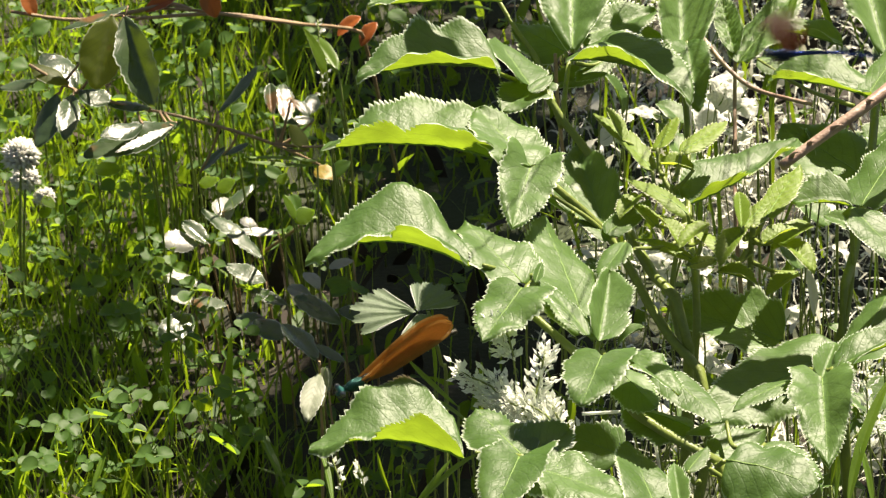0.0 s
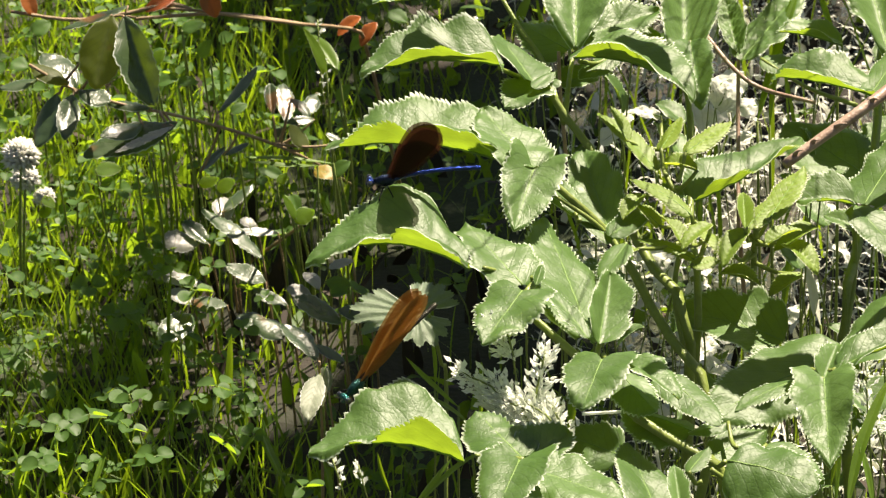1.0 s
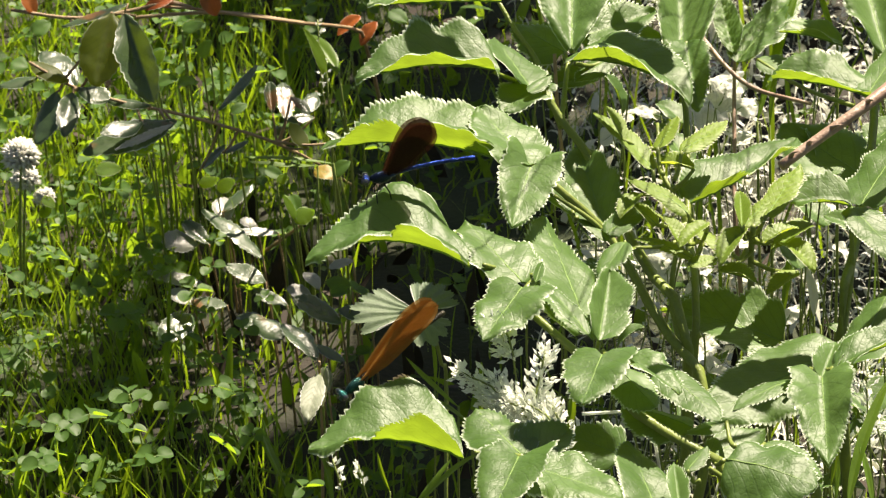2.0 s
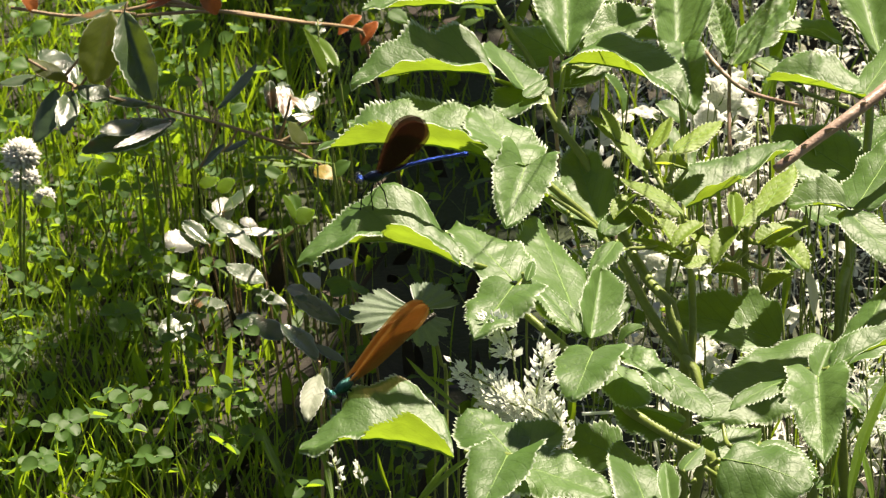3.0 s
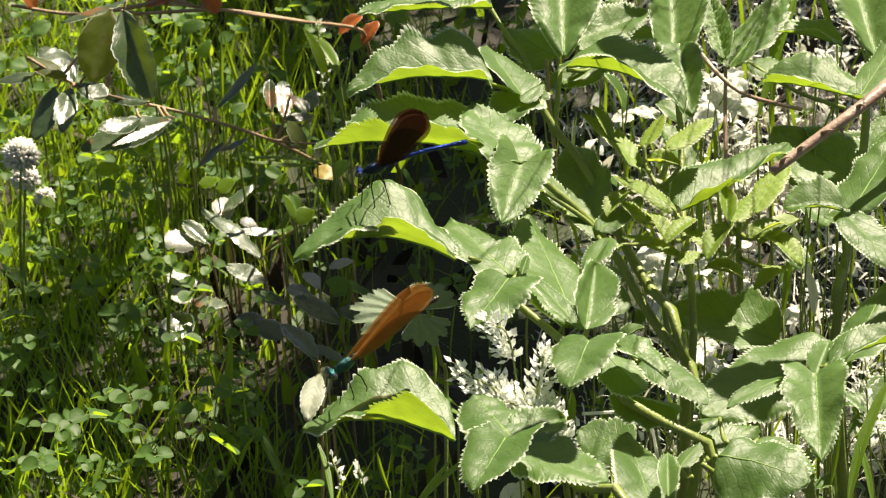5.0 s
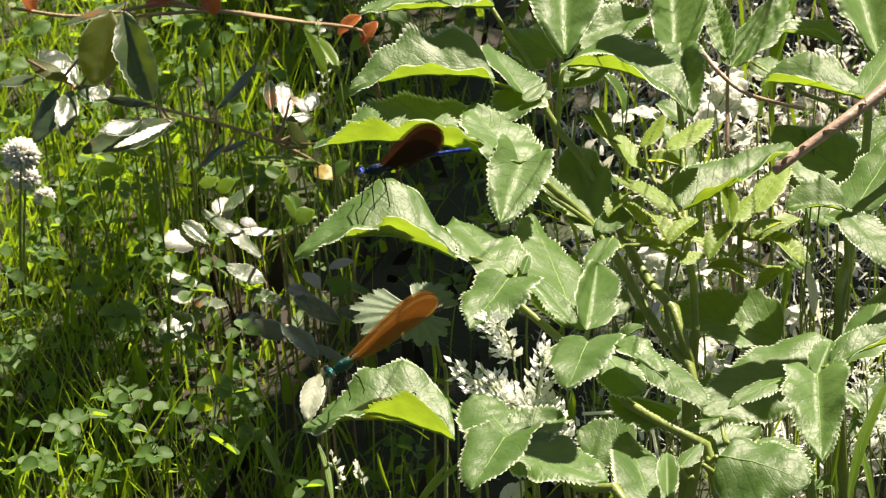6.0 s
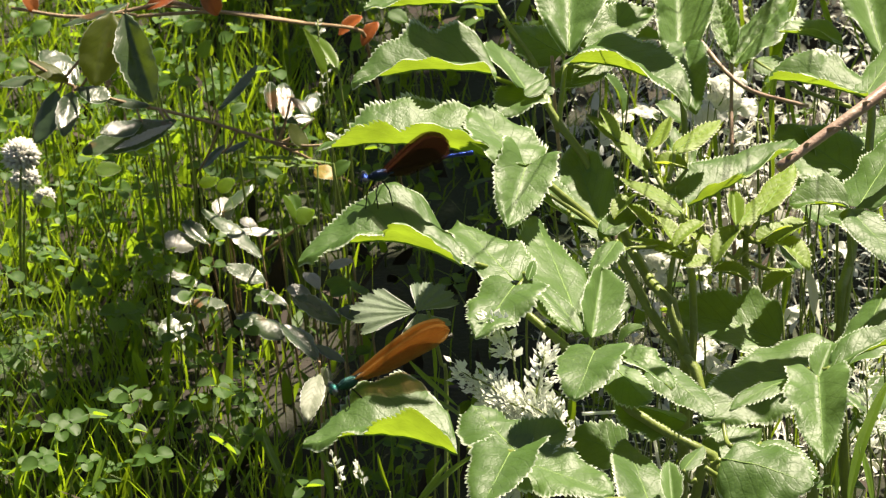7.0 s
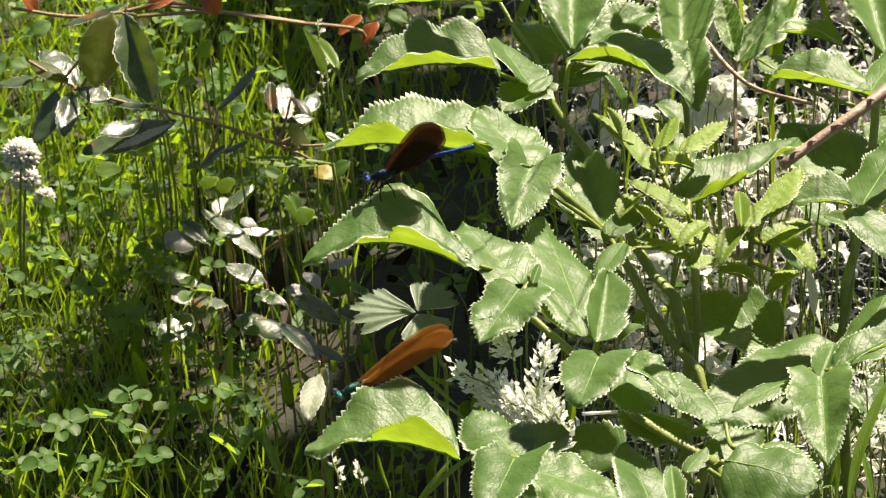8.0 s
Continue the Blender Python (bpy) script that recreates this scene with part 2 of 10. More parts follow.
def tube(name, owner, r0, r1, pts, mat, n=14, ribs=0.0, label=""):
    bm = bmesh.new()
    tube_into(bm, curve_points(pts, n), r0, r1, 8, ribs)
    return part(name, bm, mat, owner, label)


leaf_count = [0]


def leaflet(owner, base, tip, normal, width, fold, arch, mat=None, teeth=30, shape="ovate", name="leaflet", rib=True, curl=0.0, pleat=1.0, heart=0.0, crumple=0.0, label="", bend=None, scallop=0.0, near=0, lobe=0.0, lobes=1.0, taper=0.0):
    """A leaf blade from base to tip, valley-folded along its midrib, with a saw-toothed edge and a waved surface.
    scallop: how far the half on the side near (-1 or 1) swings in and out in two lobes along its length."""
    mat = mat or ELDER
    leaf_count[0] += 1
    rng = random.Random(leaf_count[0])
    base, tip = Vector(base), Vector(tip)
    axis = tip - base
    length = axis.length
    axis.normalize()
    n = Vector(normal)
    n = (n - axis * n.dot(axis)).normalized()
    side = axis.cross(n)
    if teeth > 12:
        teeth = max(13, min(34, round(length / 0.0019)))
    cols = max(24 if crumple else 10, 3 * teeth)
    across = (0.0, 0.2, 0.42, 0.64, 0.82, 0.93, 1.0) if teeth > 12 else (0.0, 0.25, 0.5, 0.75, 1.0)
    rows = len(across) - 1
    depth = 0.55 * length / max(teeth, 8) * (1.25 if teeth > 12 else 0.3)
    sway = min(width, 0.034)
    bm = bmesh.new()
    uvl = bm.loops.layers.uv.new("UVMap")
    grid, coord = [], {}
    off = rng.random() * 40
    if bend is None:
        bend = rng.uniform(-0.05, 0.05) * length
    size = [rng.uniform(0.6, 1.25) for _ in range(2 * cols)]
    for i in range(cols + 1):
        s = i / cols
        if shape == "ovate":
            w = (s + 0.012) ** 0.42 * max(0.0, 1 - s) ** 0.78 / 0.458
        elif shape == "broad":
            w = (s + 0.006) ** 0.29 * max(0.0, 1 - s) ** 0.66 / 0.557
        elif shape == "delta":
            w = (s + 0.012) ** 0.30 * max(0.0, 1 - s) ** 0.92 / 0.510
        elif shape == "lance":
            w = (s + 0.01) ** 0.75 * max(0.0, 1 - s) ** 0.75 / 0.355
        else:
            w = (s + 0.01) ** 0.9 * max(0.0, 1 - s) ** 0.35 / 0.46
        spine = base + axis * (length * s) + n * (arch * 4 * s * (1 - s) - curl * s * s * length) + side * (bend * 4 * s * (1 - s))
        line = []
        for k in range(-rows, rows + 1):
            t = across[abs(k)]
            sign = -1 if k < 0 else 1
            f = radians(fold * (0.93 + 0.07 * math.sin(math.pi * s)))
            wide = math.sin(math.tau * (s * 3.6 + off + 0.3 * sign)) * (0.075 * lobes if teeth > 12 else 0.015) * min(1, s * 6) * (1 - s)
            h = 0.5 * width * w * t * (1 + t ** 2 * wide + 0.13 * t * noise.noise(Vector((s * 7, off, sign * 3))))
            if scallop and sign == near:
                swell = abs(math.sin(math.tau * (s + 0.02 + lobe)))
                h *= (1 - scallop * (1 - swell ** 0.7)) * (1 - 0.5 * scallop if scallop > 0.5 and s > 0.48 - lobe else 1.0)
            if taper and sign == near:
                h *= (1.35 * (1 - s)) ** taper
            ahead = 0.0
            if abs(k) >= rows - 1 and teeth and 0 < i < cols:
                share = (1.0 if abs(k) == rows else 0.35) * size[i // 3 + (cols if k < 0 else 0)]
                rise, push = ((-0.55, 0.0), (0.1, 0.12), (0.55, 0.35))[i % 3]
                limit = min(depth, 0.35 * h)
                h += share * rise * limit
                ahead = share * push * limit * 2
            p = spine + side * (sign * h * math.cos(f)) + n * (h * math.sin(f)) + axis * (ahead + (0.12 - heart * 1.5 * (1 - s) ** 2.5) * h)
            q = p * 38 + Vector((off, off * 0.7, 0))
            p += n * (noise.noise(q) * 0.20 * sway * t ** 1.3 + noise.noise(q * 2.6) * 0.09 * sway * t + noise.noise(q * 6) * 0.018 * sway)
            # the blade swells between its side veins
            p += n * (0.00013 * pleat * width / 0.04 * math.sin((s * 8 - t * 2.4) * math.tau) * (1 - t ** 4) * min(1, t * 4))
            # and turns down a little at the margin
            p -= n * (0.05 * width * t ** 5)
            if crumple:
                q = p * 130 + Vector((off, 0, off))
                p += (n * noise.noise(q) * 1.2 + side * noise.noise(q + Vector((9, 0, 0))) * 0.5 + axis * noise.noise(q + Vector((0, 9, 0))) * 0.5 + n * noise.noise(q * 2.7) * 0.5) * crumple * width
            v = bm.verts.new(p)
            coord[v] = (s, sign * t)
            line.append(v)
        grid.append(line)
    for la, lb in zip(grid, grid[1:]):
        for k in range(2 * rows):
            fc = bm.faces.new((la[k], la[k + 1], lb[k + 1], lb[k]))
            for lo in fc.loops:
                lo[uvl].uv = coord[lo.vert]
    mids = [line[rows].co.copy() - n * 0.0002 for line in grid[::4]]
    ob = part(name, bm, mat, owner, label)
    if rib:
        bm = bmesh.new()
        tube_into(bm, mids, 0.006 * width + 0.0003, 0.0002, 5)
        part("midrib", bm, ELDER_RIB, ob)
    return ob


def fan_leaf(owner, base, tip, normal, spread, mat, lobes=5):
    """A fan-shaped, lobed leaflet."""
    leaf_count[0] += 1
    rng = random.Random(leaf_count[0])
    base, tip = Vector(base), Vector(tip)
    axis = tip - base
    r = axis.length
    axis.normalize()
    n = Vector(normal)
    n = (n - axis * n.dot(axis)).normalized()
    side = axis.cross(n)
    bm = bmesh.new()
    uvl = bm.loops.layers.uv.new("UVMap")
    steps, rings, grid, coord = 48, 7, [], {}
    for i in range(steps + 1):
        a = radians(spread) * (i / steps - 0.5)
        lobe = abs(math.sin(lobes * math.pi * i / steps))
        reach = r * (0.76 + 0.24 * lobe ** 0.5 + (0.035 if i % 2 else -0.02)) * (1 - 0.18 * abs(i / steps - 0.5) * 2)
        line = []
        for k in range(rings + 1):
            d = reach * k / rings
            p = base + axis * (math.cos(a) * d) + side * (math.sin(a) * d)
            p += n * (0.10 * r * (k / rings) * math.cos(lobes * math.tau * i / steps) * 0.4 - 0.12 * r * (k / rings) ** 2 + noise.noise(p * 60) * 0.002)
            v = bm.verts.new(p)
            coord[v] = (k / rings, (i / steps - 0.5) * 2)
            line.append(v)
        grid.append(line)
    for la, lb in zip(grid, grid[1:]):
        for k in range(rings):
            fc = bm.faces.new((la[k], lb[k], lb[k + 1], la[k + 1]))
            for lo in fc.loops:
                lo[uvl].uv = coord[lo.vert]
    bmesh.ops.remove_doubles(bm, verts=bm.verts, dist=0.00005)
    return part("leaflet", bm, mat, owner)


def thorns(cane):
    """Small hooked thorns along a cane."""
    rng = random.Random(8)
    at = cane.location
    ring = cane.children[0].data.vertices
    for k in range(9, 24, 2):
        a = at + Vector(ring[k * 8].co) - at
        b = at + Vector(ring[k * 8 + 4].co) - at
        mid = (a + b) / 2
        out = Vector((rng.uniform(-0.5, 0.5), rng.uniform(-0.8, 0.1), rng.choice((-0.8, 0.8)))).normalized()
        bm = bmesh.new()
        tube_into(bm, [mid + out * 0.002, mid + out * 0.0045 + Vector((0.001, 0, 0)), mid + out * 0.0065 + Vector((0.003, 0, -0.001))], 0.0012, 0.0001, 6)
        part("thorn", bm, CANE, cane)


# ---- ground: one sheet out to the horizon ----
bm = bmesh.new()
cells = 60
rows_v = []
for j in range(cells + 1):
    line = []
    for i in range(cells + 1):
        u, v = i / cells * 2 - 1, j / cells * 2 - 1
        x = 0.6 * u + 40 * u ** 9
        y = 0.7 + 0.7 * v + 40 * v ** 9
        near = max(0.0, 1 - (x * x + (y - 0.7) ** 2) / 4)
        line.append(bm.verts.new((x, y, (noise.noise(Vector((x * 14, y * 14, 0))) * 0.012 + noise.noise(Vector((x * 3, y * 3, 5))) * 0.02) * near - 0.01)))
    rows_v.append(line)
for la, lb in zip(rows_v, rows_v[1:]):
    for i in range(cells):
        bm.faces.new((la[i], la[i + 1], lb[i + 1], lb[i]))
tagged(part("ground", bm, SOIL), "dark brown bare soil under the plants", "ground", kind="structure")


def strips(count, seed, place, size, lean, bend, mat, name, label, category, seg=4):
    """Many blades in one mesh. place(rng) gives the root, size(rng) the length and width."""
    rng = random.Random(seed)
    verts, faces = [], []
    for _ in range(count):
        x, y, z = place(rng)
        length, width = size(rng)
        a = rng.uniform(0, math.tau)
        tilt = rng.uniform(0, lean)
        out = Vector((math.cos(a), math.sin(a), 0))
        b = rng.uniform(0, math.tau)
        across = Vector((math.cos(b), math.sin(b), 0)) * width * 0.5
        p = Vector((x, y, z))
        first = len(verts)
        curve = rng.uniform(0.2, 1.0) * bend
        for k in range(seg + 1):
            t = k / seg
            w = (1 - t) ** 0.6 * (0.6 + 0.8 * t if t < 0.5 else 1.0)
            verts += [tuple(p - across * w), tuple(p + across * w)]
            ang = tilt + curve * t
            p = p + (out * math.sin(ang) + Vector((0, 0, math.cos(ang)))) * (length / seg)
            p.z = max(p.z, 0.002)
        faces += [(first + 2 * k, first + 2 * k + 1, first + 2 * k + 3, first + 2 * k + 2) for k in range(seg)]
    return tagged(part(name, (verts, [], faces), mat), label, category, kind="stuff")


def lawn(rng):
    while True:
        x, y = rng.uniform(-0.42, 0.45), rng.uniform(0.22, 1.3)
        edge = -0.10 + 0.05 * math.sin(y * 9) + rng.gauss(0, 0.05)
        if x < edge or rng.random() < 0.02:
            return x, y, -0.01


def dry_bank(rng):
    while True:
        x, y = rng.uniform(0.02, 0.45), rng.uniform(0.25, 1.25)
        if x > 0.08 + rng.gauss(0, 0.03):
            return x, y, rng.uniform(-0.005, 0.07)


strips(4600, 3, lawn, lambda r: (r.uniform(0.03, 0.105), r.uniform(0.0008, 0.0024)), 0.4, 0.9, GRASS, "grass", "fresh green lawn grass lit by the sun", "grass")
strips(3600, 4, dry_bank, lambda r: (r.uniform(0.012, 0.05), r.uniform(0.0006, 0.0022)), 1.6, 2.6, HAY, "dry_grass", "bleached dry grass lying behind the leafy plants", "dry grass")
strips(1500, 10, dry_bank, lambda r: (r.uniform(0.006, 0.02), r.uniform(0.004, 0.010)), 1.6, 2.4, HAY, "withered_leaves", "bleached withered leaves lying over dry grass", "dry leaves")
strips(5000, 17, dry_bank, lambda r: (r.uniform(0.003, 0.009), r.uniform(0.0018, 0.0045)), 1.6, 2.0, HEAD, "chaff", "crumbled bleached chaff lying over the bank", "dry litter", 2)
strips(220, 5, dry_bank, lambda r: (r.uniform(0.08, 0.22), r.uniform(0.002, 0.004)), 0.35, 0.5, GRASS, "tall_grass", "green grass blades among bleached dry grass", "grass")


strips(800, 15, lawn, lambda r: (r.uniform(0.012, 0.03), r.uniform(0.006, 0.013)), 1.2, 1.0, CLOVER_MASS, "low_weeds", "small broad weed leaves among the lawn grass", "weeds", 4)


def meadow(rng):
    while True:
        x, y = rng.uniform(-2.2, 2.2), rng.uniform(-2.2, 3.4)
        if not (-0.42 < x < 0.45 and -0.25 < y < 1.3) and math.hypot(x, y - 0.4) < 2.3 + rng.gauss(0, 0.25):
            return x, y, -0.012


strips(9000, 12, meadow, lambda r: (r.uniform(0.05, 0.14), r.uniform(0.003, 0.007)), 0.6, 0.9, GRASS, "meadow_grass", "meadow grass around the leafy bank", "grass", 3)


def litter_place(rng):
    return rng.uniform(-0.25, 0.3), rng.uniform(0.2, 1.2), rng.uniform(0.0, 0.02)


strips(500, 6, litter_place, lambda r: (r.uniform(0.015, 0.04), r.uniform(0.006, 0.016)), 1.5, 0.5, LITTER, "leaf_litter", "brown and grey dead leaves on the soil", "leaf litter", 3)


def shaded_floor(rng):
    return rng.uniform(-0.26, 0.16), rng.uniform(0.15, 1.25), rng.uniform(-0.01, 0.03)


strips(1100, 8, shaded_floor, lambda r: (r.uniform(0.015, 0.05), r.uniform(0.001, 0.0025)), 1.0, 0.9, GRASS, "undergrowth", "short grass and moss in the shade", "undergrowth")
strips(1000, 9, shaded_floor, lambda r: (r.uniform(0.010, 0.026), r.uniform(0.005, 0.012)), 1.4, 0.6, CLOVER_MASS, "low_leaves", "small dark green leaves carpeting the soil", "undergrowth", 4)


# ---- clover ----
def clover_blade(bm, root, out, up, size):
    side = out.cross(up)
    rim, n = [], 9
    for k in range(-n, n + 1):
        a = k / n * math.pi * 0.92
        d = size * (0.52 + 0.48 * math.cos(a * 0.5) - 0.10 * math.exp(-(a * 3.2) ** 2))
        c = root + out * (size * 0.5)
        p = c + out * (0.52 * d * math.cos(a)) + side * (0.5 * d * math.sin(a))
        p += up * (abs(math.sin(a)) * size * 0.24)
        rim.append(bm.verts.new(p))
    mid = bm.verts.new(root + out * size * 0.55)
    foot = bm.verts.new(root)
    ring = [foot, *rim]
    for a, b in zip(ring, ring[1:] + [foot]):
        bm.faces.new((mid, a, b))


def clover(size, height, seed):
    rng = random.Random(seed)
    ob = thing("clover", (0, 0, 0), "green three-leaved clover growing in the lawn", "clover", "clovers in the lawn")
    top = Vector((rng.uniform(-0.015, 0.015), rng.uniform(-0.015, 0.015), height))
    tube("stalk", ob, 0.0006, 0.0004, [(0, 0, -0.01), (top.x * 0.3, top.y * 0.3, height * 0.6), top], ELDER_STEM, 6)
    turn = rng.uniform(0, 6)
    for k in range(3):
        a = turn + k * math.tau / 3
        out = Vector((math.cos(a), math.sin(a), rng.uniform(-0.25, 0.25))).normalized()
        up = (Vector((0, 0, 1)) - out * out.z + Vector((rng.uniform(-0.3, 0.3), rng.uniform(-0.5, 0.1), 0))).normalized()
        bm = bmesh.new()
        clover_blade(bm, top, out, up, size * rng.uniform(0.9, 1.1))
        part("leaflet", bm, CLOVER, ob)
    return ob


rng = random.Random(21)
kinds = [clover(0.009, 0.05, 1), clover(0.0115, 0.075, 2), clover(0.008, 0.035, 3), clover(0.0105, 0.095, 4), clover(0.0115, 0.06, 5)]
for i, ob in enumerate(kinds):
    x, y, z = lawn(rng)
    ob.location = (x, y, -0.005)
for i in range(130):
    x, y, z = lawn(rng)
    if i % 5 == 0:
        x = rng.uniform(-0.2, 0.05)
    tilt = rng.uniform(-14, 14)
    copy_thing(kinds[i % 5], pose(x, y, -0.005, rng.uniform(-14, 14), tilt, rng.uniform(0, 360)))
copy_thing(kinds[1], pose(-0.1496, 0.3026, -0.005, 0, 0, 80))
copy_thing(kinds[1], pose(-0.1204, 0.3088, -0.005, 0, 0, 30))
copy_thing(kinds[3], pose(-0.1335, 0.2266, -0.005, 0, 0, 10))
copy_thing(kinds[0], pose(-0.2189, 0.4044, -0.005, 0, 0, 15))
copy_thing(kinds[2], pose(-0.1119, 0.3086, -0.005, 0, 0, 70))
copy_thing(kinds[3], pose(-0.0792, 0.1894, -0.005, 0, 0, 95))
copy_thing(kinds[0], pose(-0.0896, 0.3507, -0.005, 0, 0, 25))
copy_thing(kinds[3], pose(-0.1925, 0.2179, -0.005, 0, 0, 35))
copy_thing(kinds[1], pose(-0.2338, 0.4432, -0.005, 0, 0, 60))
copy_thing(kinds[4], pose(-0.1677, 0.5148, -0.005, 0, 0, 5))
copy_thing(kinds[1], pose(-0.1382, 0.5865, -0.005, 0, 0, 45))
copy_thing(kinds[4], pose(-0.1271, 0.6162, -0.005, 0, 0, 0))
copy_thing(kinds[1], pose(-0.1949, 0.6026, -0.005, 0, 0, 70))
copy_thing(kinds[0], pose(-0.0952, 0.6428, -0.005, 0, 0, 25))
copy_thing(kinds[3], pose(-0.0523, 0.4119, -0.005, 0, 0, 50))
copy_thing(kinds[1], pose(-0.0434, 0.4083, -0.005, 0, 0, 10))
bm = bmesh.new()
for _ in range(800):
    x, y, z = lawn(rng)
    top = Vector((x, y, rng.uniform(0.012, 0.085)))
    lean = Vector((rng.gauss(0, 0.3), rng.gauss(0, 0.3), 1)).normalized()
    turn = rng.uniform(0, 6)
    size = rng.uniform(0.005, 0.010)
    for k in range(3):
        a = turn + k * math.tau / 3
        out = Vector((math.cos(a), math.sin(a), 0))
        out = (out - lean * out.dot(lean)).normalized()
        clover_blade(bm, top, out, lean, size)
tagged(part("clover_mass", bm, CLOVER_MASS), "low clover leaves crowded in the lawn", "clover", kind="stuff")


def clover_flower(at, size, height):
    ob = thing("clover_flower", at, "white clover flower head on a thin stalk", "flower", "white clover flowers")
    rng = random.Random(int(height * 1e4))
    at = Vector(at)
    tube("stalk", ob, 0.0009, 0.0007, [at - Vector((0, 0, height)), at - Vector((0.003, 0, height * 0.5)), at], ELDER_STEM, 8)
    bm = bmesh.new()
    for k in range(190):
        z = 1 - 1.75 * (k + 0.5) / 190
        a = k * 2.39996
        d = Vector((math.sqrt(1 - z * z) * math.cos(a), math.sqrt(1 - z * z) * math.sin(a), z))
        d = (d + Vector((rng.gauss(0, 0.1), rng.gauss(0, 0.1), rng.gauss(0, 0.1) + 0.25))).normalized()
        s = d.cross(Vector((0.3, 0.5, 0.8))).normalized()
        u = d.cross(s)
        r = size * rng.uniform(0.85, 1.1)
        w = size * 0.12
        a0, a1 = at + d * r * 0.25, at + d * r
        m0 = at + d * r * 0.7
        vs = [bm.verts.new(q) for q in (a0, m0 + s * w, m0 + u * w, m0 - s * w, m0 - u * w, a1)]
        for b in range(4):
            bm.faces.new((vs[0], vs[1 + b], vs[1 + (b + 1) % 4]))
            bm.faces.new((vs[5], vs[1 + (b + 1) % 4], vs[1 + b]))
    part("petals", bm, PETAL, ob, "creamy white petals")
    return ob


clover_flower((-0.2310, 0.4916, 0.1262), 0.0115, 0.131)
clover_flower((-0.2331, 0.5239, 0.0985), 0.009, 0.103)
clover_flower((-0.2270, 0.5561, 0.0729), 0.007, 0.078)


def grass_head(base, tip, size, seed, count=120):
    """A dry flowering grass stem with a drooping panicle."""
    rng = random.Random(seed)
    base, tip = Vector(base), Vector(tip)
    ob = thing("grass_panicle", (base.x, base.y, 0), "bleached seed head of a dry grass stem", "grass head", "dry grass heads")
    down = Vector((base.x + 0.01, base.y + 0.02, -0.01))
    tube("stem", ob, 0.0006, 0.0004, [down, base.lerp(down, 0.4) + Vector((0.004, 0, 0)), base, tip], ELDER_STEM, 16)
    bm = bmesh.new()
    axis = tip - base
    for k in range(count):
        t = k / count
        p = base + axis * t
        reach = size * (0.35 + 0.65 * math.sin(math.pi * min(1, t * 0.85 + 0.1))) * rng.uniform(0.15, 1)
        d = Vector((rng.gauss(0, 1), rng.gauss(0, 1), rng.gauss(0, 0.7))).normalized()
        q = p + d * reach + axis.normalized() * reach * 0.8
        e = (d + axis.normalized() * 1.2 + Vector((0, 0, -0.3))).normalized()
        s = e.cross(Vector((0.21, -0.38, 0.90))).normalized()
        u = e.cross(s)
        length, w = rng.uniform(0.0026, 0.0044), rng.uniform(0.0007, 0.0013)
        m0 = q + e * length * 0.4
        vs = [bm.verts.new(c) for c in (q, m0 + s * w, m0 + u * w * 0.5, m0 - s * w, m0 - u * w * 0.5, q + e * length)]
        bm.faces.new((vs[0], vs[1], vs[5], vs[3]))
        bm.faces.new((bm.verts.new(q), vs[2], bm.verts.new(q + e * length), vs[4]))
        tube_into(bm, [p, p.lerp(q, 0.6) + Vector((0, 0, 0.001)), q], 0.00016, 0.00012, 3)
    part("panicle", bm, HEAD, ob, "cream coloured spikelets", smooth=False)
    return ob


grass_head((0.0283, -0.0466, 0.2723), (0.0189, -0.0398, 0.2870), 0.006, 1)
grass_head((0.0272, -0.0566, 0.2509), (0.0070, -0.0480, 0.2693), 0.007, 2)
grass_head((0.0329, -0.0580, 0.2478), (0.0194, -0.0494, 0.2662), 0.008, 3)
grass_head((0.0362, -0.0590, 0.2458), (0.0407, -0.0447, 0.2764), 0.006, 4)
grass_head((0.0453, -0.0609, 0.2417), (0.0216, -0.0524, 0.2600), 0.009, 5)
grass_head((0.0486, -0.0618, 0.2397), (0.0430, -0.0538, 0.2570), 0.007, 6)
grass_head((0.0473, -0.0655, 0.2429), (0.0317, -0.0570, 0.2612), 0.01, 12, 150)
grass_head((0.0351, -0.0615, 0.2471), (0.0227, -0.0553, 0.2603), 0.008, 13)
grass_head((-0.0665, 0.5344, 0.1446), (-0.0697, 0.5523, 0.1830), 0.004, 11, 24)
grass_head((-0.0480, 0.1785, 0.0914), (-0.0525, 0.1845, 0.1042), 0.003, 21, 12)
grass_head((-0.0375, 0.1873, 0.0865), (-0.0404, 0.1922, 0.0970), 0.003, 22, 12)
grass_head((0.1910, 0.0976, 0.1544), (0.1885, 0.1168, 0.1956), 0.006, 7, 70)
grass_head((0.1864, 0.1417, 0.1308), (0.2020, 0.1483, 0.1449), 0.005, 8, 50)
grass_head((0.1836, 0.2580, 0.1435), (0.1753, 0.2743, 0.1784), 0.005, 9, 50)

# ---- the leafy ground elder ----
elder_a = thing("ground_elder", (0.1000, 0.1000, 0.0000), "ground elder shoot with toothed green leaflets in sunlight", "plant", "leafy plants in front")
tube("stem", elder_a, 0.0024, 0.0015, [(0.1000, 0.1000, -0.0100), (0.1027, 0.0288, 0.2289), (0.0839, 0.0733, 0.2580), (0.0641, 0.1081, 0.2877), (0.0507, 0.1205, 0.3024), (0.0414, 0.1286, 0.3151)], ELDER_STEM, ribs=0.12)
tube("stalk", elder_a, 0.0014, 0.0009, [(0.0414, 0.1286, 0.3151), (0.0323, 0.1403, 0.3132), (0.0206, 0.1225, 0.3248)], ELDER_STEM)
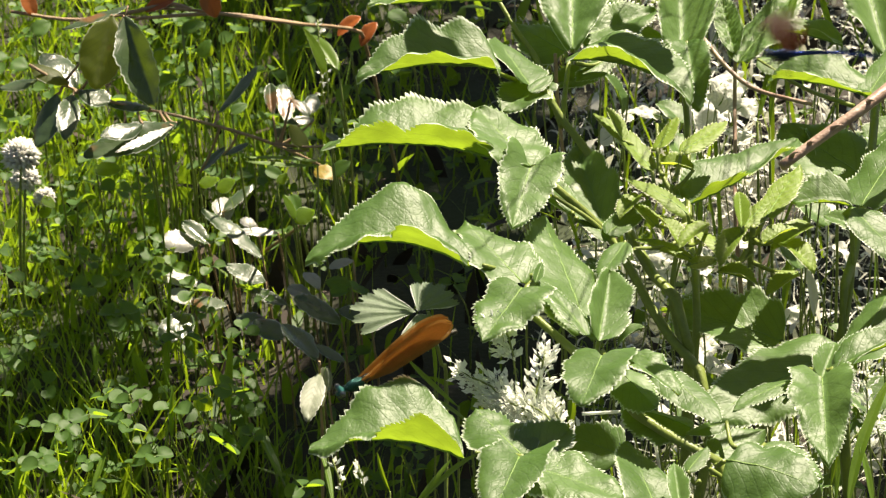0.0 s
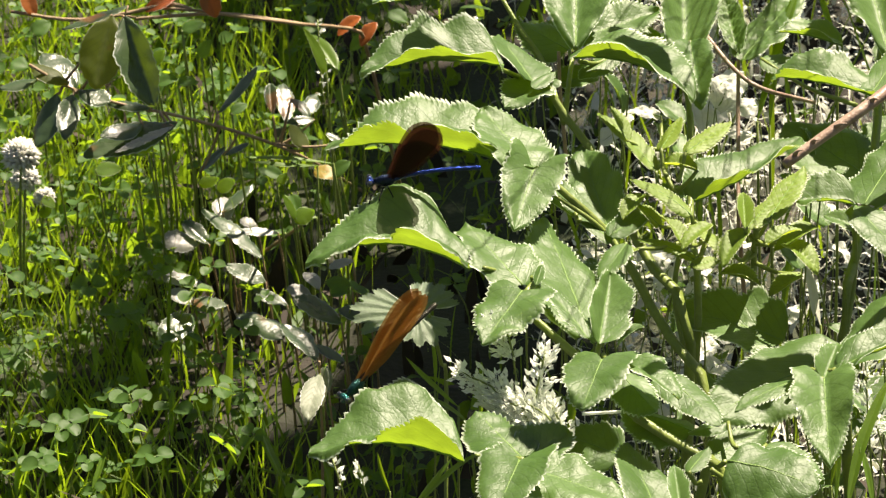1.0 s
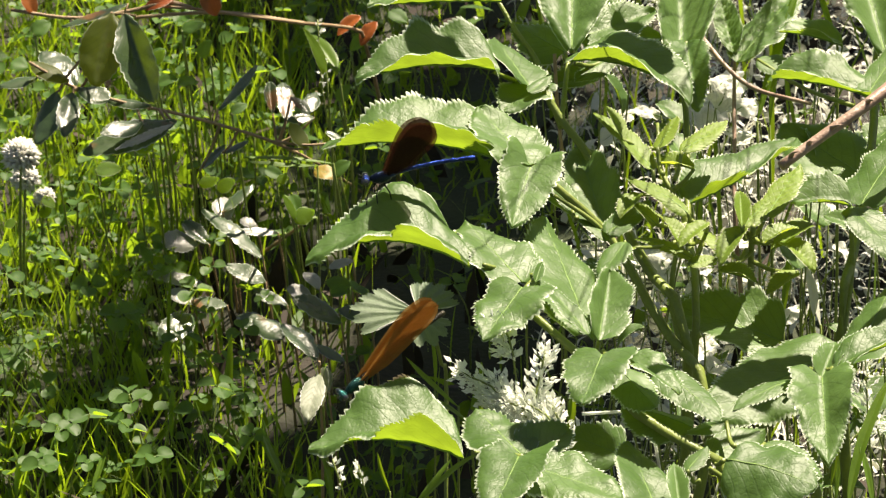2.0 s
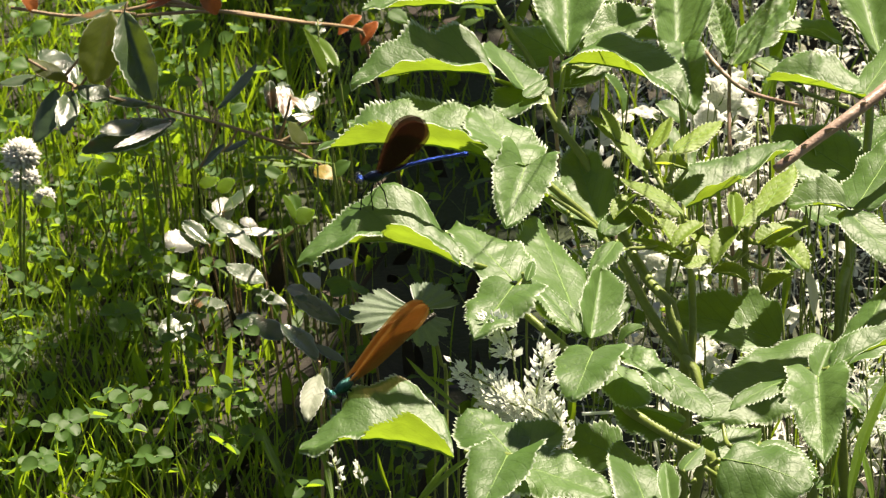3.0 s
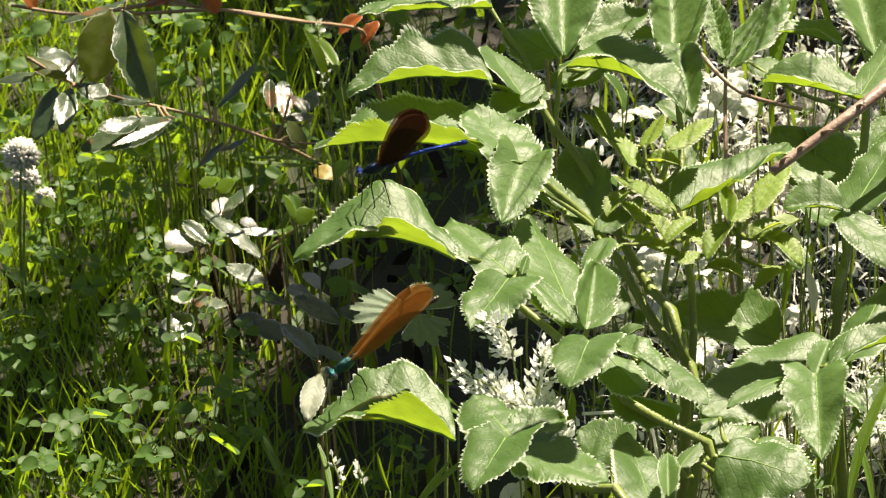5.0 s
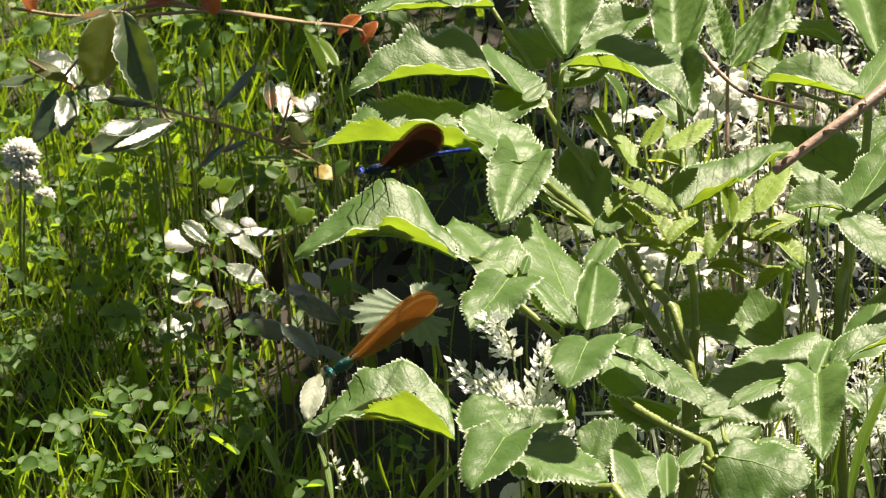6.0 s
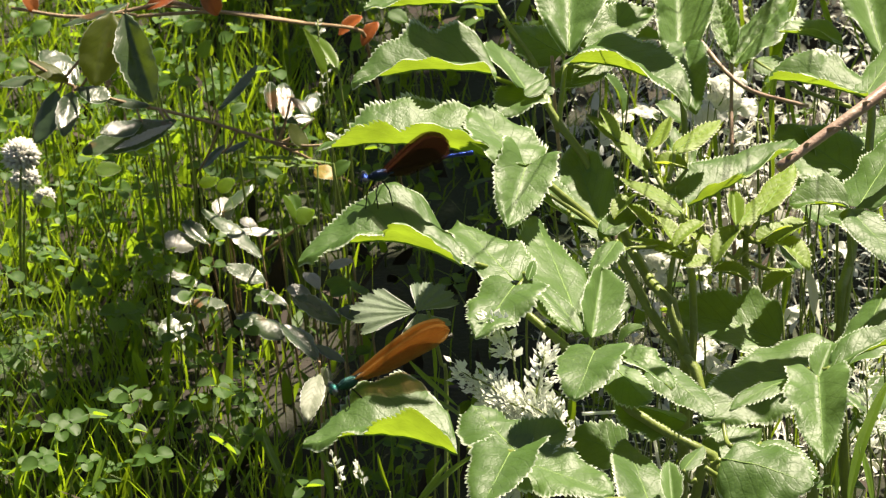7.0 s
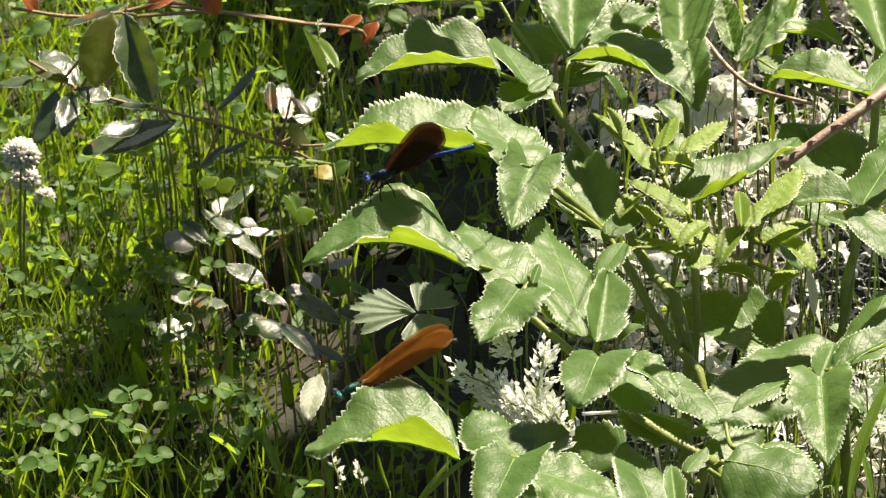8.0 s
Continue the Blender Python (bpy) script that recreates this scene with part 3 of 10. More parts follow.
tube("stem", elder_a, 0.002, 0.0012, [(0.1000, 0.1000, -0.0100), (0.1067, 0.0523, 0.2224), (0.1060, 0.1114, 0.2592), (0.1067, 0.1600, 0.2925), (0.1025, 0.1783, 0.3090)], ELDER_STEM)
tube("stalk", elder_a, 0.0014, 0.001, [(0.0496, 0.1231, 0.2995), (0.0518, 0.1439, 0.3100), (0.0536, 0.1584, 0.3176)], ELDER_STEM)
tube("stalk", elder_a, 0.0014, 0.001, [(0.0498, 0.1277, 0.2975), (0.0407, 0.1694, 0.3104), (0.0308, 0.1870, 0.3197), (0.0225, 0.1985, 0.3302)], ELDER_STEM)
tube("stem", elder_a, 0.0009, 0.0008, [(0.0520, 0.1500, 0.2693), (0.0490, 0.1650, 0.2959), (0.0477, 0.1700, 0.3156)], CANE, label="reddish brown thin stem")
leaflet(elder_a, (0.0236, 0.1750, 0.3385), (-0.0361, 0.1705, 0.3371), (-0.0379, 0.1826, 0.9825), 0.0453, 27.3, 0.0015, bend=0.0004, shape='broad')
leaflet(elder_a, (0.0226, 0.1250, 0.3251), (-0.0401, 0.1187, 0.3232), (-0.0328, 0.0210, 0.9992), 0.0520, 38.6, 0.0036, bend=0.0016, shape='broad')
leaflet(elder_a, (0.0355, 0.1280, 0.3167), (0.0205, 0.1605, 0.3270), (0.4064, -0.1013, 0.9081), 0.0266, 18.3, 0.0000, bend=0.0000)
leaflet(elder_a, (0.0381, 0.1350, 0.3143), (0.0231, 0.1164, 0.3088), (-0.0768, -0.2288, 0.9704), 0.0238, 11.2, 0.0000, bend=0.0000, shape='delta', heart=0.5)
leaflet(elder_a, (0.0354, 0.1220, 0.3160), (0.0454, 0.1338, 0.3196), (0.0046, -0.2986, 0.9544), 0.0069, 3.6, 0.0000, bend=0.0000)
leaflet(elder_a, (0.0526, 0.1750, 0.3144), (0.0296, 0.1951, 0.3209), (0.0086, -0.2967, 0.9549), 0.0243, -5.7, 0.0000, bend=0.0000, shape='broad')
tube("stalk", elder_a, 0.0011, 0.0008, [(0.0542, 0.1600, 0.3164), (0.0534, 0.1675, 0.3124), (0.0526, 0.1750, 0.3144)], ELDER_STEM, 8)
leaflet(elder_a, (0.0549, 0.1600, 0.3218), (0.0574, 0.2509, 0.3532), (0.0277, -0.3269, 0.9447), 0.0501, 40.5, 0.0000, bend=0.0000, shape='lance')
leaflet(elder_a, (0.0540, 0.1550, 0.3185), (0.1060, 0.1265, 0.3099), (0.1976, 0.0648, 0.9781), 0.0500, 27.0, 0.0060, bend=-0.0025, shape='broad')
leaflet(elder_a, (0.0580, 0.1850, 0.3172), (0.0939, 0.2041, 0.3234), (0.0381, -0.3721, 0.9274), 0.0264, 16.1, 0.0000, bend=0.0000, shape='broad')
tube("stalk", elder_a, 0.0011, 0.0008, [(0.0550, 0.1650, 0.3190), (0.0565, 0.1750, 0.3151), (0.0580, 0.1850, 0.3172)], ELDER_STEM, 8)
leaflet(elder_a, (0.1055, 0.1750, 0.3049), (0.1080, 0.2709, 0.3376), (0.1153, -0.3238, 0.9391), 0.0406, 44.3, 0.0000, bend=0.0000, shape='lance')
leaflet(elder_a, (0.1079, 0.1900, 0.3144), (0.1108, 0.1437, 0.3005), (-0.1042, -0.2931, 0.9504), 0.0224, 37.2, 0.0000, bend=0.0000, shape='broad')
tube("stalk", elder_a, 0.0011, 0.0008, [(0.1065, 0.1800, 0.3089), (0.1072, 0.1850, 0.3086), (0.1079, 0.1900, 0.3144)], ELDER_STEM, 8)
leaflet(elder_a, (0.0736, 0.1750, 0.3136), (0.0567, 0.1560, 0.3078), (-0.0234, -0.2746, 0.9613), 0.0121, -3.9, 0.0000, bend=0.0000)
tube("stalk", elder_a, 0.0011, 0.0008, [(0.0567, 0.1600, 0.3148), (0.0652, 0.1675, 0.3112), (0.0736, 0.1750, 0.3136)], ELDER_STEM, 8)

elder_b = thing("ground_elder", (0.0700, 0.0600, 0.0000), "ground elder shoot with long folded sunlit leaflets", "plant", "leafy plants in front")
tube("stem", elder_b, 0.0023, 0.0014, [(0.0700, 0.0600, -0.0100), (0.1106, 0.0105, 0.2037), (0.0878, 0.0479, 0.2461), (0.0689, 0.0693, 0.2732), (0.0483, 0.0738, 0.2923), (0.0346, 0.0784, 0.3029)], ELDER_STEM, ribs=0.12)
tube("stalk", elder_b, 0.0013, 0.0009, [(0.0346, 0.0784, 0.3029), (0.0254, 0.0852, 0.3029), (0.0176, 0.0668, 0.3142)], ELDER_STEM)
tube("stalk", elder_b, 0.0012, 0.0009, [(0.0689, 0.0693, 0.2732), (0.0592, 0.0702, 0.2821), (0.0447, 0.0724, 0.2916)], ELDER_STEM)
leaflet(elder_b, (0.0205, 0.0700, 0.3098), (-0.0546, 0.0750, 0.3112), (0.0314, 0.1836, 0.9825), 0.0630, 34.8, 0.0046, bend=0.0012, shape='broad', scallop=0.2, near=-1)
leaflet(elder_b, (0.0337, 0.0600, 0.3110), (0.0130, 0.0952, 0.3217), (0.2573, -0.1380, 0.9564), 0.0342, 12.3, 0.0000, bend=0.0000, shape='broad')
leaflet(elder_b, (0.0337, 0.0600, 0.3095), (0.0254, 0.0226, 0.2992), (0.2347, -0.3055, 0.9228), 0.0304, 29.0, 0.0000, bend=0.0000, shape='delta', heart=0.8)
leaflet(elder_b, (0.0675, 0.0700, 0.2748), (0.0565, 0.1271, 0.2916), (-0.2637, -0.3183, 0.9106), 0.0280, 30.2, 0.0000, bend=0.0000, shape='broad')
leaflet(elder_b, (0.0681, 0.0620, 0.2756), (0.0419, 0.0908, 0.2837), (0.1988, -0.0938, 0.9755), 0.0096, 7.2, 0.0011, bend=0.0009)
leaflet(elder_b, (0.0671, 0.0620, 0.2785), (0.0867, 0.0839, 0.2847), (-0.1247, -0.1634, 0.9786), 0.0134, 8.5, 0.0000, bend=0.0000)
leaflet(elder_b, (0.0528, 0.0750, 0.2834), (0.0429, 0.0982, 0.2900), (0.2736, -0.1556, 0.9492), 0.0106, 16.2, 0.0000, bend=0.0000)
tube("stalk", elder_b, 0.0011, 0.0008, [(0.0542, 0.0650, 0.2845), (0.0535, 0.0700, 0.2809), (0.0528, 0.0750, 0.2834)], ELDER_STEM, 8)

elder_c = thing("ground_elder", (0.1200, -0.0200, 0.0000), "ground elder shoot whose top leaflet carries a damselfly", "plant", "leafy plants in front")
tube("stem", elder_c, 0.0023, 0.0013, [(0.1200, -0.0200, -0.0100), (0.1130, -0.0812, 0.2248), (0.0778, -0.0569, 0.2510), (0.0557, -0.0384, 0.2669), (0.0401, -0.0258, 0.2763), (0.0276, -0.0157, 0.2848), (0.0347, -0.0041, 0.2899)], ELDER_STEM, ribs=0.12)
tube("stalk", elder_c, 0.0013, 0.0009, [(0.0347, -0.0041, 0.2899), (0.0243, 0.0056, 0.2871), (0.0124, -0.0075, 0.2967)], ELDER_STEM)
tube("stalk", elder_c, 0.0012, 0.0009, [(0.0576, -0.0206, 0.2579), (0.0650, 0.0248, 0.2653), (0.0713, 0.0438, 0.2824)], ELDER_STEM)
leaflet(elder_c, (0.0069, -0.0050, 0.2950), (-0.0597, -0.0036, 0.2954), (0.0086, 0.1512, 0.9885), 0.0642, 35.5, 0.0092, bend=0.0027, shape='broad', scallop=0.62, lobe=0.02, near=-1)
leaflet(elder_c, (0.0280, -0.0080, 0.2896), (0.0051, 0.0288, 0.2997), (0.2152, -0.1336, 0.9674), 0.0321, 11.5, 0.0000, bend=0.0000, shape='broad')
leaflet(elder_c, (0.0277, -0.0200, 0.2930), (0.0116, -0.0514, 0.2852), (-0.1376, -0.1713, 0.9756), 0.0291, 8.8, 0.0000, bend=0.0000, shape='delta', heart=0.5)
leaflet(elder_c, (0.0568, -0.0200, 0.2697), (0.0383, 0.0538, 0.2901), (0.4418, -0.1351, 0.8869), 0.0384, 2.0, 0.0000, bend=0.0000, shape='broad')
leaflet(elder_c, (0.0538, -0.0350, 0.2796), (0.0322, -0.0004, 0.2888), (0.2577, -0.0925, 0.9618), 0.0090, 3.8, 0.0010, bend=0.0009)
leaflet(elder_c, (0.0586, -0.0300, 0.2746), (0.0645, 0.0109, 0.2854), (0.4671, -0.2886, 0.8358), 0.0236, 41.3, 0.0000, bend=0.0000, shape='broad')
leaflet(elder_c, (0.0723, 0.0400, 0.2850), (0.0607, 0.0180, 0.2792), (-0.2205, -0.1378, 0.9656), 0.0123, 3.2, 0.0000, bend=0.0000)
tube("stalk", elder_c, 0.0011, 0.0008, [(0.0683, 0.0550, 0.2788), (0.0703, 0.0475, 0.2789), (0.0723, 0.0400, 0.2850)], ELDER_STEM, 8)
leaflet(elder_c, (0.0584, -0.0580, 0.2826), (0.0495, -0.0874, 0.2757), (-0.1911, -0.1675, 0.9672), 0.0276, 1.8, 0.0000, bend=0.0000, shape='delta', heart=0.8)
leaflet(elder_c, (0.0667, -0.0520, 0.2766), (0.0886, -0.0715, 0.2720), (0.2520, 0.0559, 0.9661), 0.0242, 33.5, 0.0016, bend=-0.0008, shape='broad')
tube("stalk", elder_c, 0.0011, 0.0008, [(0.0605, -0.0300, 0.2696), (0.0636, -0.0410, 0.2701), (0.0667, -0.0520, 0.2766)], ELDER_STEM, 8)
leaflet(elder_c, (0.0663, -0.0450, 0.2700), (0.0797, -0.0673, 0.2648), (0.1439, -0.1409, 0.9795), 0.0180, -10.7, 0.0000, bend=0.0000, shape='broad')
tube("stalk", elder_c, 0.0011, 0.0008, [(0.0628, -0.0300, 0.2678), (0.0645, -0.0375, 0.2659), (0.0663, -0.0450, 0.2700)], ELDER_STEM, 8)
leaflet(elder_c, (0.0952, -0.0600, 0.2519), (0.0678, -0.0479, 0.2548), (0.0573, -0.1014, 0.9932), 0.0251, -22.5, 0.0008, bend=0.0005, shape='broad')
leaflet(elder_c, (0.0824, -0.0400, 0.2665), (0.1051, -0.0699, 0.2596), (0.0533, -0.1839, 0.9815), 0.0181, -4.4, 0.0009, bend=-0.0010, shape='broad')
tube("stalk", elder_c, 0.0011, 0.0008, [(0.0763, -0.0350, 0.2665), (0.0793, -0.0375, 0.2635), (0.0824, -0.0400, 0.2665)], ELDER_STEM, 8)
leaflet(elder_c, (0.0334, -0.0100, 0.2905), (0.0364, 0.0020, 0.2937), (0.2607, -0.3084, 0.9148), 0.0055, 41.4, 0.0000, bend=0.0000)

elder_d = thing("ground_elder", (0.1100, -0.1200, 0.0000), "ground elder shoot with a broad drooping leaflet near the soil", "plant", "leafy plants in front")
tube("stem", elder_d, 0.0023, 0.0013, [(0.1100, -0.1200, -0.0100), (0.0778, -0.1516, 0.2395), (0.0527, -0.1312, 0.2549), (0.0357, -0.1236, 0.2617), (0.0261, -0.1181, 0.2678)], ELDER_STEM, ribs=0.12)
tube("stalk", elder_d, 0.0013, 0.0009, [(0.0261, -0.1181, 0.2678), (0.0185, -0.1048, 0.2623), (0.0082, -0.1204, 0.2710)], ELDER_STEM)
leaflet(elder_d, (0.0039, -0.1150, 0.2657), (-0.0554, -0.1118, 0.2664), (0.0245, 0.2341, 0.9719), 0.0605, 37.7, 0.0063, bend=0.0013, shape='broad', taper=0.6, near=-1)
leaflet(elder_d, (0.0260, -0.1120, 0.2656), (0.0092, -0.0854, 0.2717), (0.1238, -0.1487, 0.9811), 0.0294, 7.6, 0.0000, bend=0.0000, shape='broad')
leaflet(elder_d, (0.0264, -0.1100, 0.2640), (0.0450, -0.0957, 0.2672), (0.0130, -0.2358, 0.9717), 0.0234, 17.0, 0.0000, bend=0.0000, shape='broad')
leaflet(elder_d, (0.0238, -0.1320, 0.2758), (0.0130, -0.1636, 0.2693), (-0.1321, -0.1553, 0.9790), 0.0281, 6.7, 0.0000, bend=0.0000, shape='delta', heart=0.8)
leaflet(elder_d, (0.0259, -0.1180, 0.2654), (0.0631, -0.1368, 0.2614), (0.0840, -0.0414, 0.9956), 0.0319, 8.9, 0.0000, bend=0.0000, shape='broad')
leaflet(elder_d, (0.0811, -0.1200, 0.2389), (0.0700, -0.0712, 0.2498), (0.3400, -0.1301, 0.9314), 0.0269, 3.1, 0.0000, bend=0.0000, shape='broad')
leaflet(elder_d, (0.0865, -0.1250, 0.2491), (0.0859, -0.0975, 0.2551), (0.0208, -0.2124, 0.9770), 0.0121, 47.2, 0.0000, bend=0.0000)
leaflet(elder_d, (0.0715, -0.0300, 0.2214), (0.0497, -0.0172, 0.2242), (-0.1233, -0.4126, 0.9026), 0.0240, -2.0, 0.0000, bend=0.0000, shape='broad')

elder_e = thing("ground_elder", (0.2000, 0.1200, 0.0000), "ground elder shoot with large shaded and sunlit leaflets", "plant", "leafy plants in front")
tube("stem", elder_e, 0.0024, 0.0015, [(0.2000, 0.1200, -0.0100), (0.1705, 0.0702, 0.2134), (0.1794, 0.1057, 0.2564), (0.1884, 0.1455, 0.2850), (0.1915, 0.1741, 0.3085), (0.1959, 0.1976, 0.3210)], ELDER_STEM, ribs=0.12)
tube("stalk", elder_e, 0.0014, 0.001, [(0.1715, 0.0725, 0.2232), (0.1756, 0.0885, 0.2481), (0.1735, 0.0921, 0.2756)], ELDER_STEM)
tube("stalk", elder_e, 0.0013, 0.001, [(0.1000, 0.0434, 0.2269), (0.0954, 0.0592, 0.2514), (0.1014, 0.0739, 0.2839)], ELDER_STEM)
leaflet(elder_e, (0.1034, 0.0750, 0.2847), (0.1521, 0.1173, 0.2972), (-0.3001, 0.0651, 0.9517), 0.0415, 33.4, -0.0018, bend=0.0008, shape='broad', scallop=0.2, near=1)
leaflet(elder_e, (0.1920, 0.1400, 0.2650), (0.1512, 0.1815, 0.2773), (-0.0659, -0.3441, 0.9366), 0.0412, 3.9, 0.0000, bend=0.0000, shape='broad')
leaflet(elder_e, (0.1867, 0.1400, 0.3074), (0.1411, 0.1527, 0.3113), (0.0823, -0.0112, 0.9965), 0.0408, 32.5, 0.0018, bend=0.0009, shape='broad')
leaflet(elder_e, (0.1837, 0.1380, 0.3093), (0.2103, 0.1871, 0.3251), (-0.1878, -0.2069, 0.9602), 0.0159, 2.9, 0.0000, bend=0.0000, shape='broad')
leaflet(elder_e, (0.1947, 0.1700, 0.3162), (0.1872, 0.2487, 0.3430), (0.0262, -0.3198, 0.9471), 0.0504, 41.8, 0.0000, bend=0.0000, shape='lance')
leaflet(elder_e, (0.1772, 0.0850, 0.2799), (0.2029, 0.1345, 0.2946), (-0.2616, -0.1474, 0.9539), 0.0272, 8.9, 0.0000, bend=0.0000, shape='broad')
leaflet(elder_e, (0.1730, 0.0820, 0.2805), (0.1939, 0.0431, 0.2702), (0.2416, -0.1248, 0.9623), 0.0204, 13.7, 0.0000, bend=0.0000, shape='broad')
leaflet(elder_e, (0.1731, 0.0830, 0.2806), (0.1475, 0.0841, 0.2809), (0.0093, -0.0600, 0.9982), 0.0310, 36.5, 0.0011, bend=0.0006, shape='broad')
leaflet(elder_e, (0.1405, 0.2000, 0.3013), (0.1630, 0.1915, 0.2987), (0.0103, -0.2710, 0.9625), 0.0154, 10.4, 0.0000, bend=0.0000, shape='broad')
tube("stalk", elder_e, 0.0011, 0.0008, [(0.1806, 0.1600, 0.2952), (0.1605, 0.1800, 0.2953), (0.1405, 0.2000, 0.3013)], ELDER_STEM, 8)

elder_f = thing("ground_elder", (0.2100, 0.0000, 0.0000), "ground elder shoot with hanging leaflets low among dry grass", "plant", "leafy plants in front")
tube("stem", elder_f, 0.0024, 0.0014, [(0.2100, 0.0000, -0.0100), (0.1475, -0.0725, 0.2199), (0.1561, -0.0432, 0.2400), (0.1562, -0.0219, 0.2573)], ELDER_STEM, ribs=0.12)
tube("stalk", elder_f, 0.0013, 0.0009, [(0.1561, -0.0233, 0.2567), (0.1479, -0.0024, 0.2462), (0.1414, -0.0113, 0.2493)], ELDER_STEM)
tube("stalk", elder_f, 0.0014, 0.001, [(0.1194, -0.1075, 0.2393), (0.1105, -0.1056, 0.2482), (0.1004, -0.1058, 0.2563)], ELDER_STEM)
leaflet(elder_f, (0.1441, 0.0600, 0.2284), (0.0980, 0.0789, 0.2332), (-0.0208, -0.2937, 0.9557), 0.0388, 19.5, 0.0010, bend=0.0010, shape='broad')
tube("stalk", elder_f, 0.0011, 0.0008, [(0.1508, -0.0200, 0.2538), (0.1475, 0.0200, 0.2381), (0.1441, 0.0600, 0.2284)], ELDER_STEM, 8)
leaflet(elder_f, (0.1647, 0.0200, 0.2462), (0.1060, -0.0246, 0.2360), (0.0444, -0.2779, 0.9596), 0.0415, 4.0, 0.0000, bend=0.0000, shape='broad')
tube("stalk", elder_f, 0.0011, 0.0008, [(0.1531, -0.0200, 0.2533), (0.1589, 0.0000, 0.2467), (0.1647, 0.0200, 0.2462)], ELDER_STEM, 8)
leaflet(elder_f, (0.1388, -0.0300, 0.2558), (0.1139, -0.0485, 0.2515), (-0.1075, -0.0834, 0.9907), 0.0110, -1.4, 0.0008, bend=0.0005)
tube("stalk", elder_f, 0.0011, 0.0008, [(0.1515, -0.0250, 0.2543), (0.1452, -0.0275, 0.2520), (0.1388, -0.0300, 0.2558)], ELDER_STEM, 8)
leaflet(elder_f, (0.1104, -0.0600, 0.2527), (0.0938, -0.0677, 0.2510), (-0.0350, -0.1471, 0.9885), 0.0081, -5.9, 0.0000, bend=0.0000)
tube("stalk", elder_f, 0.0011, 0.0008, [(0.1122, -0.0800, 0.2519), (0.1113, -0.0700, 0.2493), (0.1104, -0.0600, 0.2527)], ELDER_STEM, 8)
leaflet(elder_f, (0.1511, -0.0300, 0.2568), (0.1491, -0.0821, 0.2455), (-0.1629, -0.2032, 0.9655), 0.0329, 35.9, 0.0000, bend=0.0000, shape='delta', heart=0.5)
leaflet(elder_f, (0.1517, -0.0250, 0.2537), (0.1594, -0.0020, 0.2594), (-0.0009, -0.2399, 0.9708), 0.0174, 47.5, 0.0000, bend=0.0000, shape='broad')
leaflet(elder_f, (0.1579, -0.0250, 0.2589), (0.1911, -0.0092, 0.2628), (-0.1668, 0.1083, 0.9800), 0.0247, 31.4, 0.0022, bend=-0.0008, shape='broad')
leaflet(elder_f, (0.1664, 0.0000, 0.2475), (0.1891, 0.0514, 0.2610), (-0.2193, -0.1553, 0.9632), 0.0252, -11.9, 0.0000, bend=0.0000, shape='broad')
tube("stalk", elder_f, 0.0011, 0.0008, [(0.1576, -0.0200, 0.2551), (0.1620, -0.0100, 0.2483), (0.1664, 0.0000, 0.2475)], ELDER_STEM, 8)
leaflet(elder_f, (0.1067, -0.1050, 0.2598), (0.1402, -0.1213, 0.2564), (-0.0566, -0.3161, 0.9470), 0.0331, -10.1, 0.0012, bend=-0.0013, shape='broad')
leaflet(elder_f, (0.1236, -0.0850, 0.2561), (0.1444, -0.1055, 0.2517), (0.0534, -0.1564, 0.9862), 0.0132, 10.4, 0.0010, bend=-0.0009, shape='broad')
tube("stalk", elder_f, 0.0011, 0.0008, [(0.1105, -0.1000, 0.2589), (0.1171, -0.0925, 0.2545), (0.1236, -0.0850, 0.2561)], ELDER_STEM, 8)
leaflet(elder_f, (0.1038, -0.0700, 0.2426), (0.1268, -0.0539, 0.2462), (0.0758, -0.3216, 0.9438), 0.0161, -0.0, 0.0000, bend=0.0000, shape='broad')
tube("stalk", elder_f, 0.0011, 0.0008, [(0.1062, -0.1000, 0.2564), (0.1050, -0.0850, 0.2465), (0.1038, -0.0700, 0.2426)], ELDER_STEM, 8)
leaflet(elder_f, (0.0924, -0.1000, 0.2522), (0.1011, -0.0856, 0.2554), (-0.1542, -0.1244, 0.9802), 0.0079, -0.0, 0.0000, bend=0.0000)
tube("stalk", elder_f, 0.0011, 0.0008, [(0.0978, -0.1000, 0.2477), (0.0951, -0.1000, 0.2470), (0.0924, -0.1000, 0.2522)], ELDER_STEM, 8)

# Added above the view: each leaf stands sunward of the patch it shades.
shade_shoot = thing("ground_elder", (0.4500, 0.4000, 0.0000), "unseen ground elder shoot added above to shade the other leaves", "plant", "leafy plants in front")
tube("stem", shade_shoot, 0.003, 0.0018, [(0.4500, 0.4000, -0.0100), (0.3550, 0.4000, 0.2450), (0.2200, 0.3400, 0.5000)], ELDER_STEM, ribs=0.12)
tube("stalk", shade_shoot, 0.0004, 0.0003, [(0.2200, 0.3400, 0.5000), (0.1854, 0.2996, 0.4926), (0.1507, 0.2191, 0.4253)], ELDER_STEM, 10)
tube("stalk", shade_shoot, 0.0004, 0.0003, [(0.2200, 0.3400, 0.5000), (0.2596, 0.6556, 0.3525), (0.2992, 0.9311, 0.1450)], ELDER_STEM, 10)
tube("stalk", shade_shoot, 0.0004, 0.0003, [(0.2200, 0.3400, 0.5000), (0.1191, 0.2830, 0.4997), (0.0181, 0.1860, 0.4393)], ELDER_STEM, 10)
tube("stalk", shade_shoot, 0.0004, 0.0003, [(0.2200, 0.3400, 0.5000), (0.1636, 0.2948, 0.4969), (0.1072, 0.2097, 0.4339)], ELDER_STEM, 10)
tube("stalk", shade_shoot, 0.0004, 0.0003, [(0.2200, 0.3400, 0.5000), (0.1659, 0.3117, 0.4930), (0.1118, 0.2433, 0.4260)], ELDER_STEM, 10)
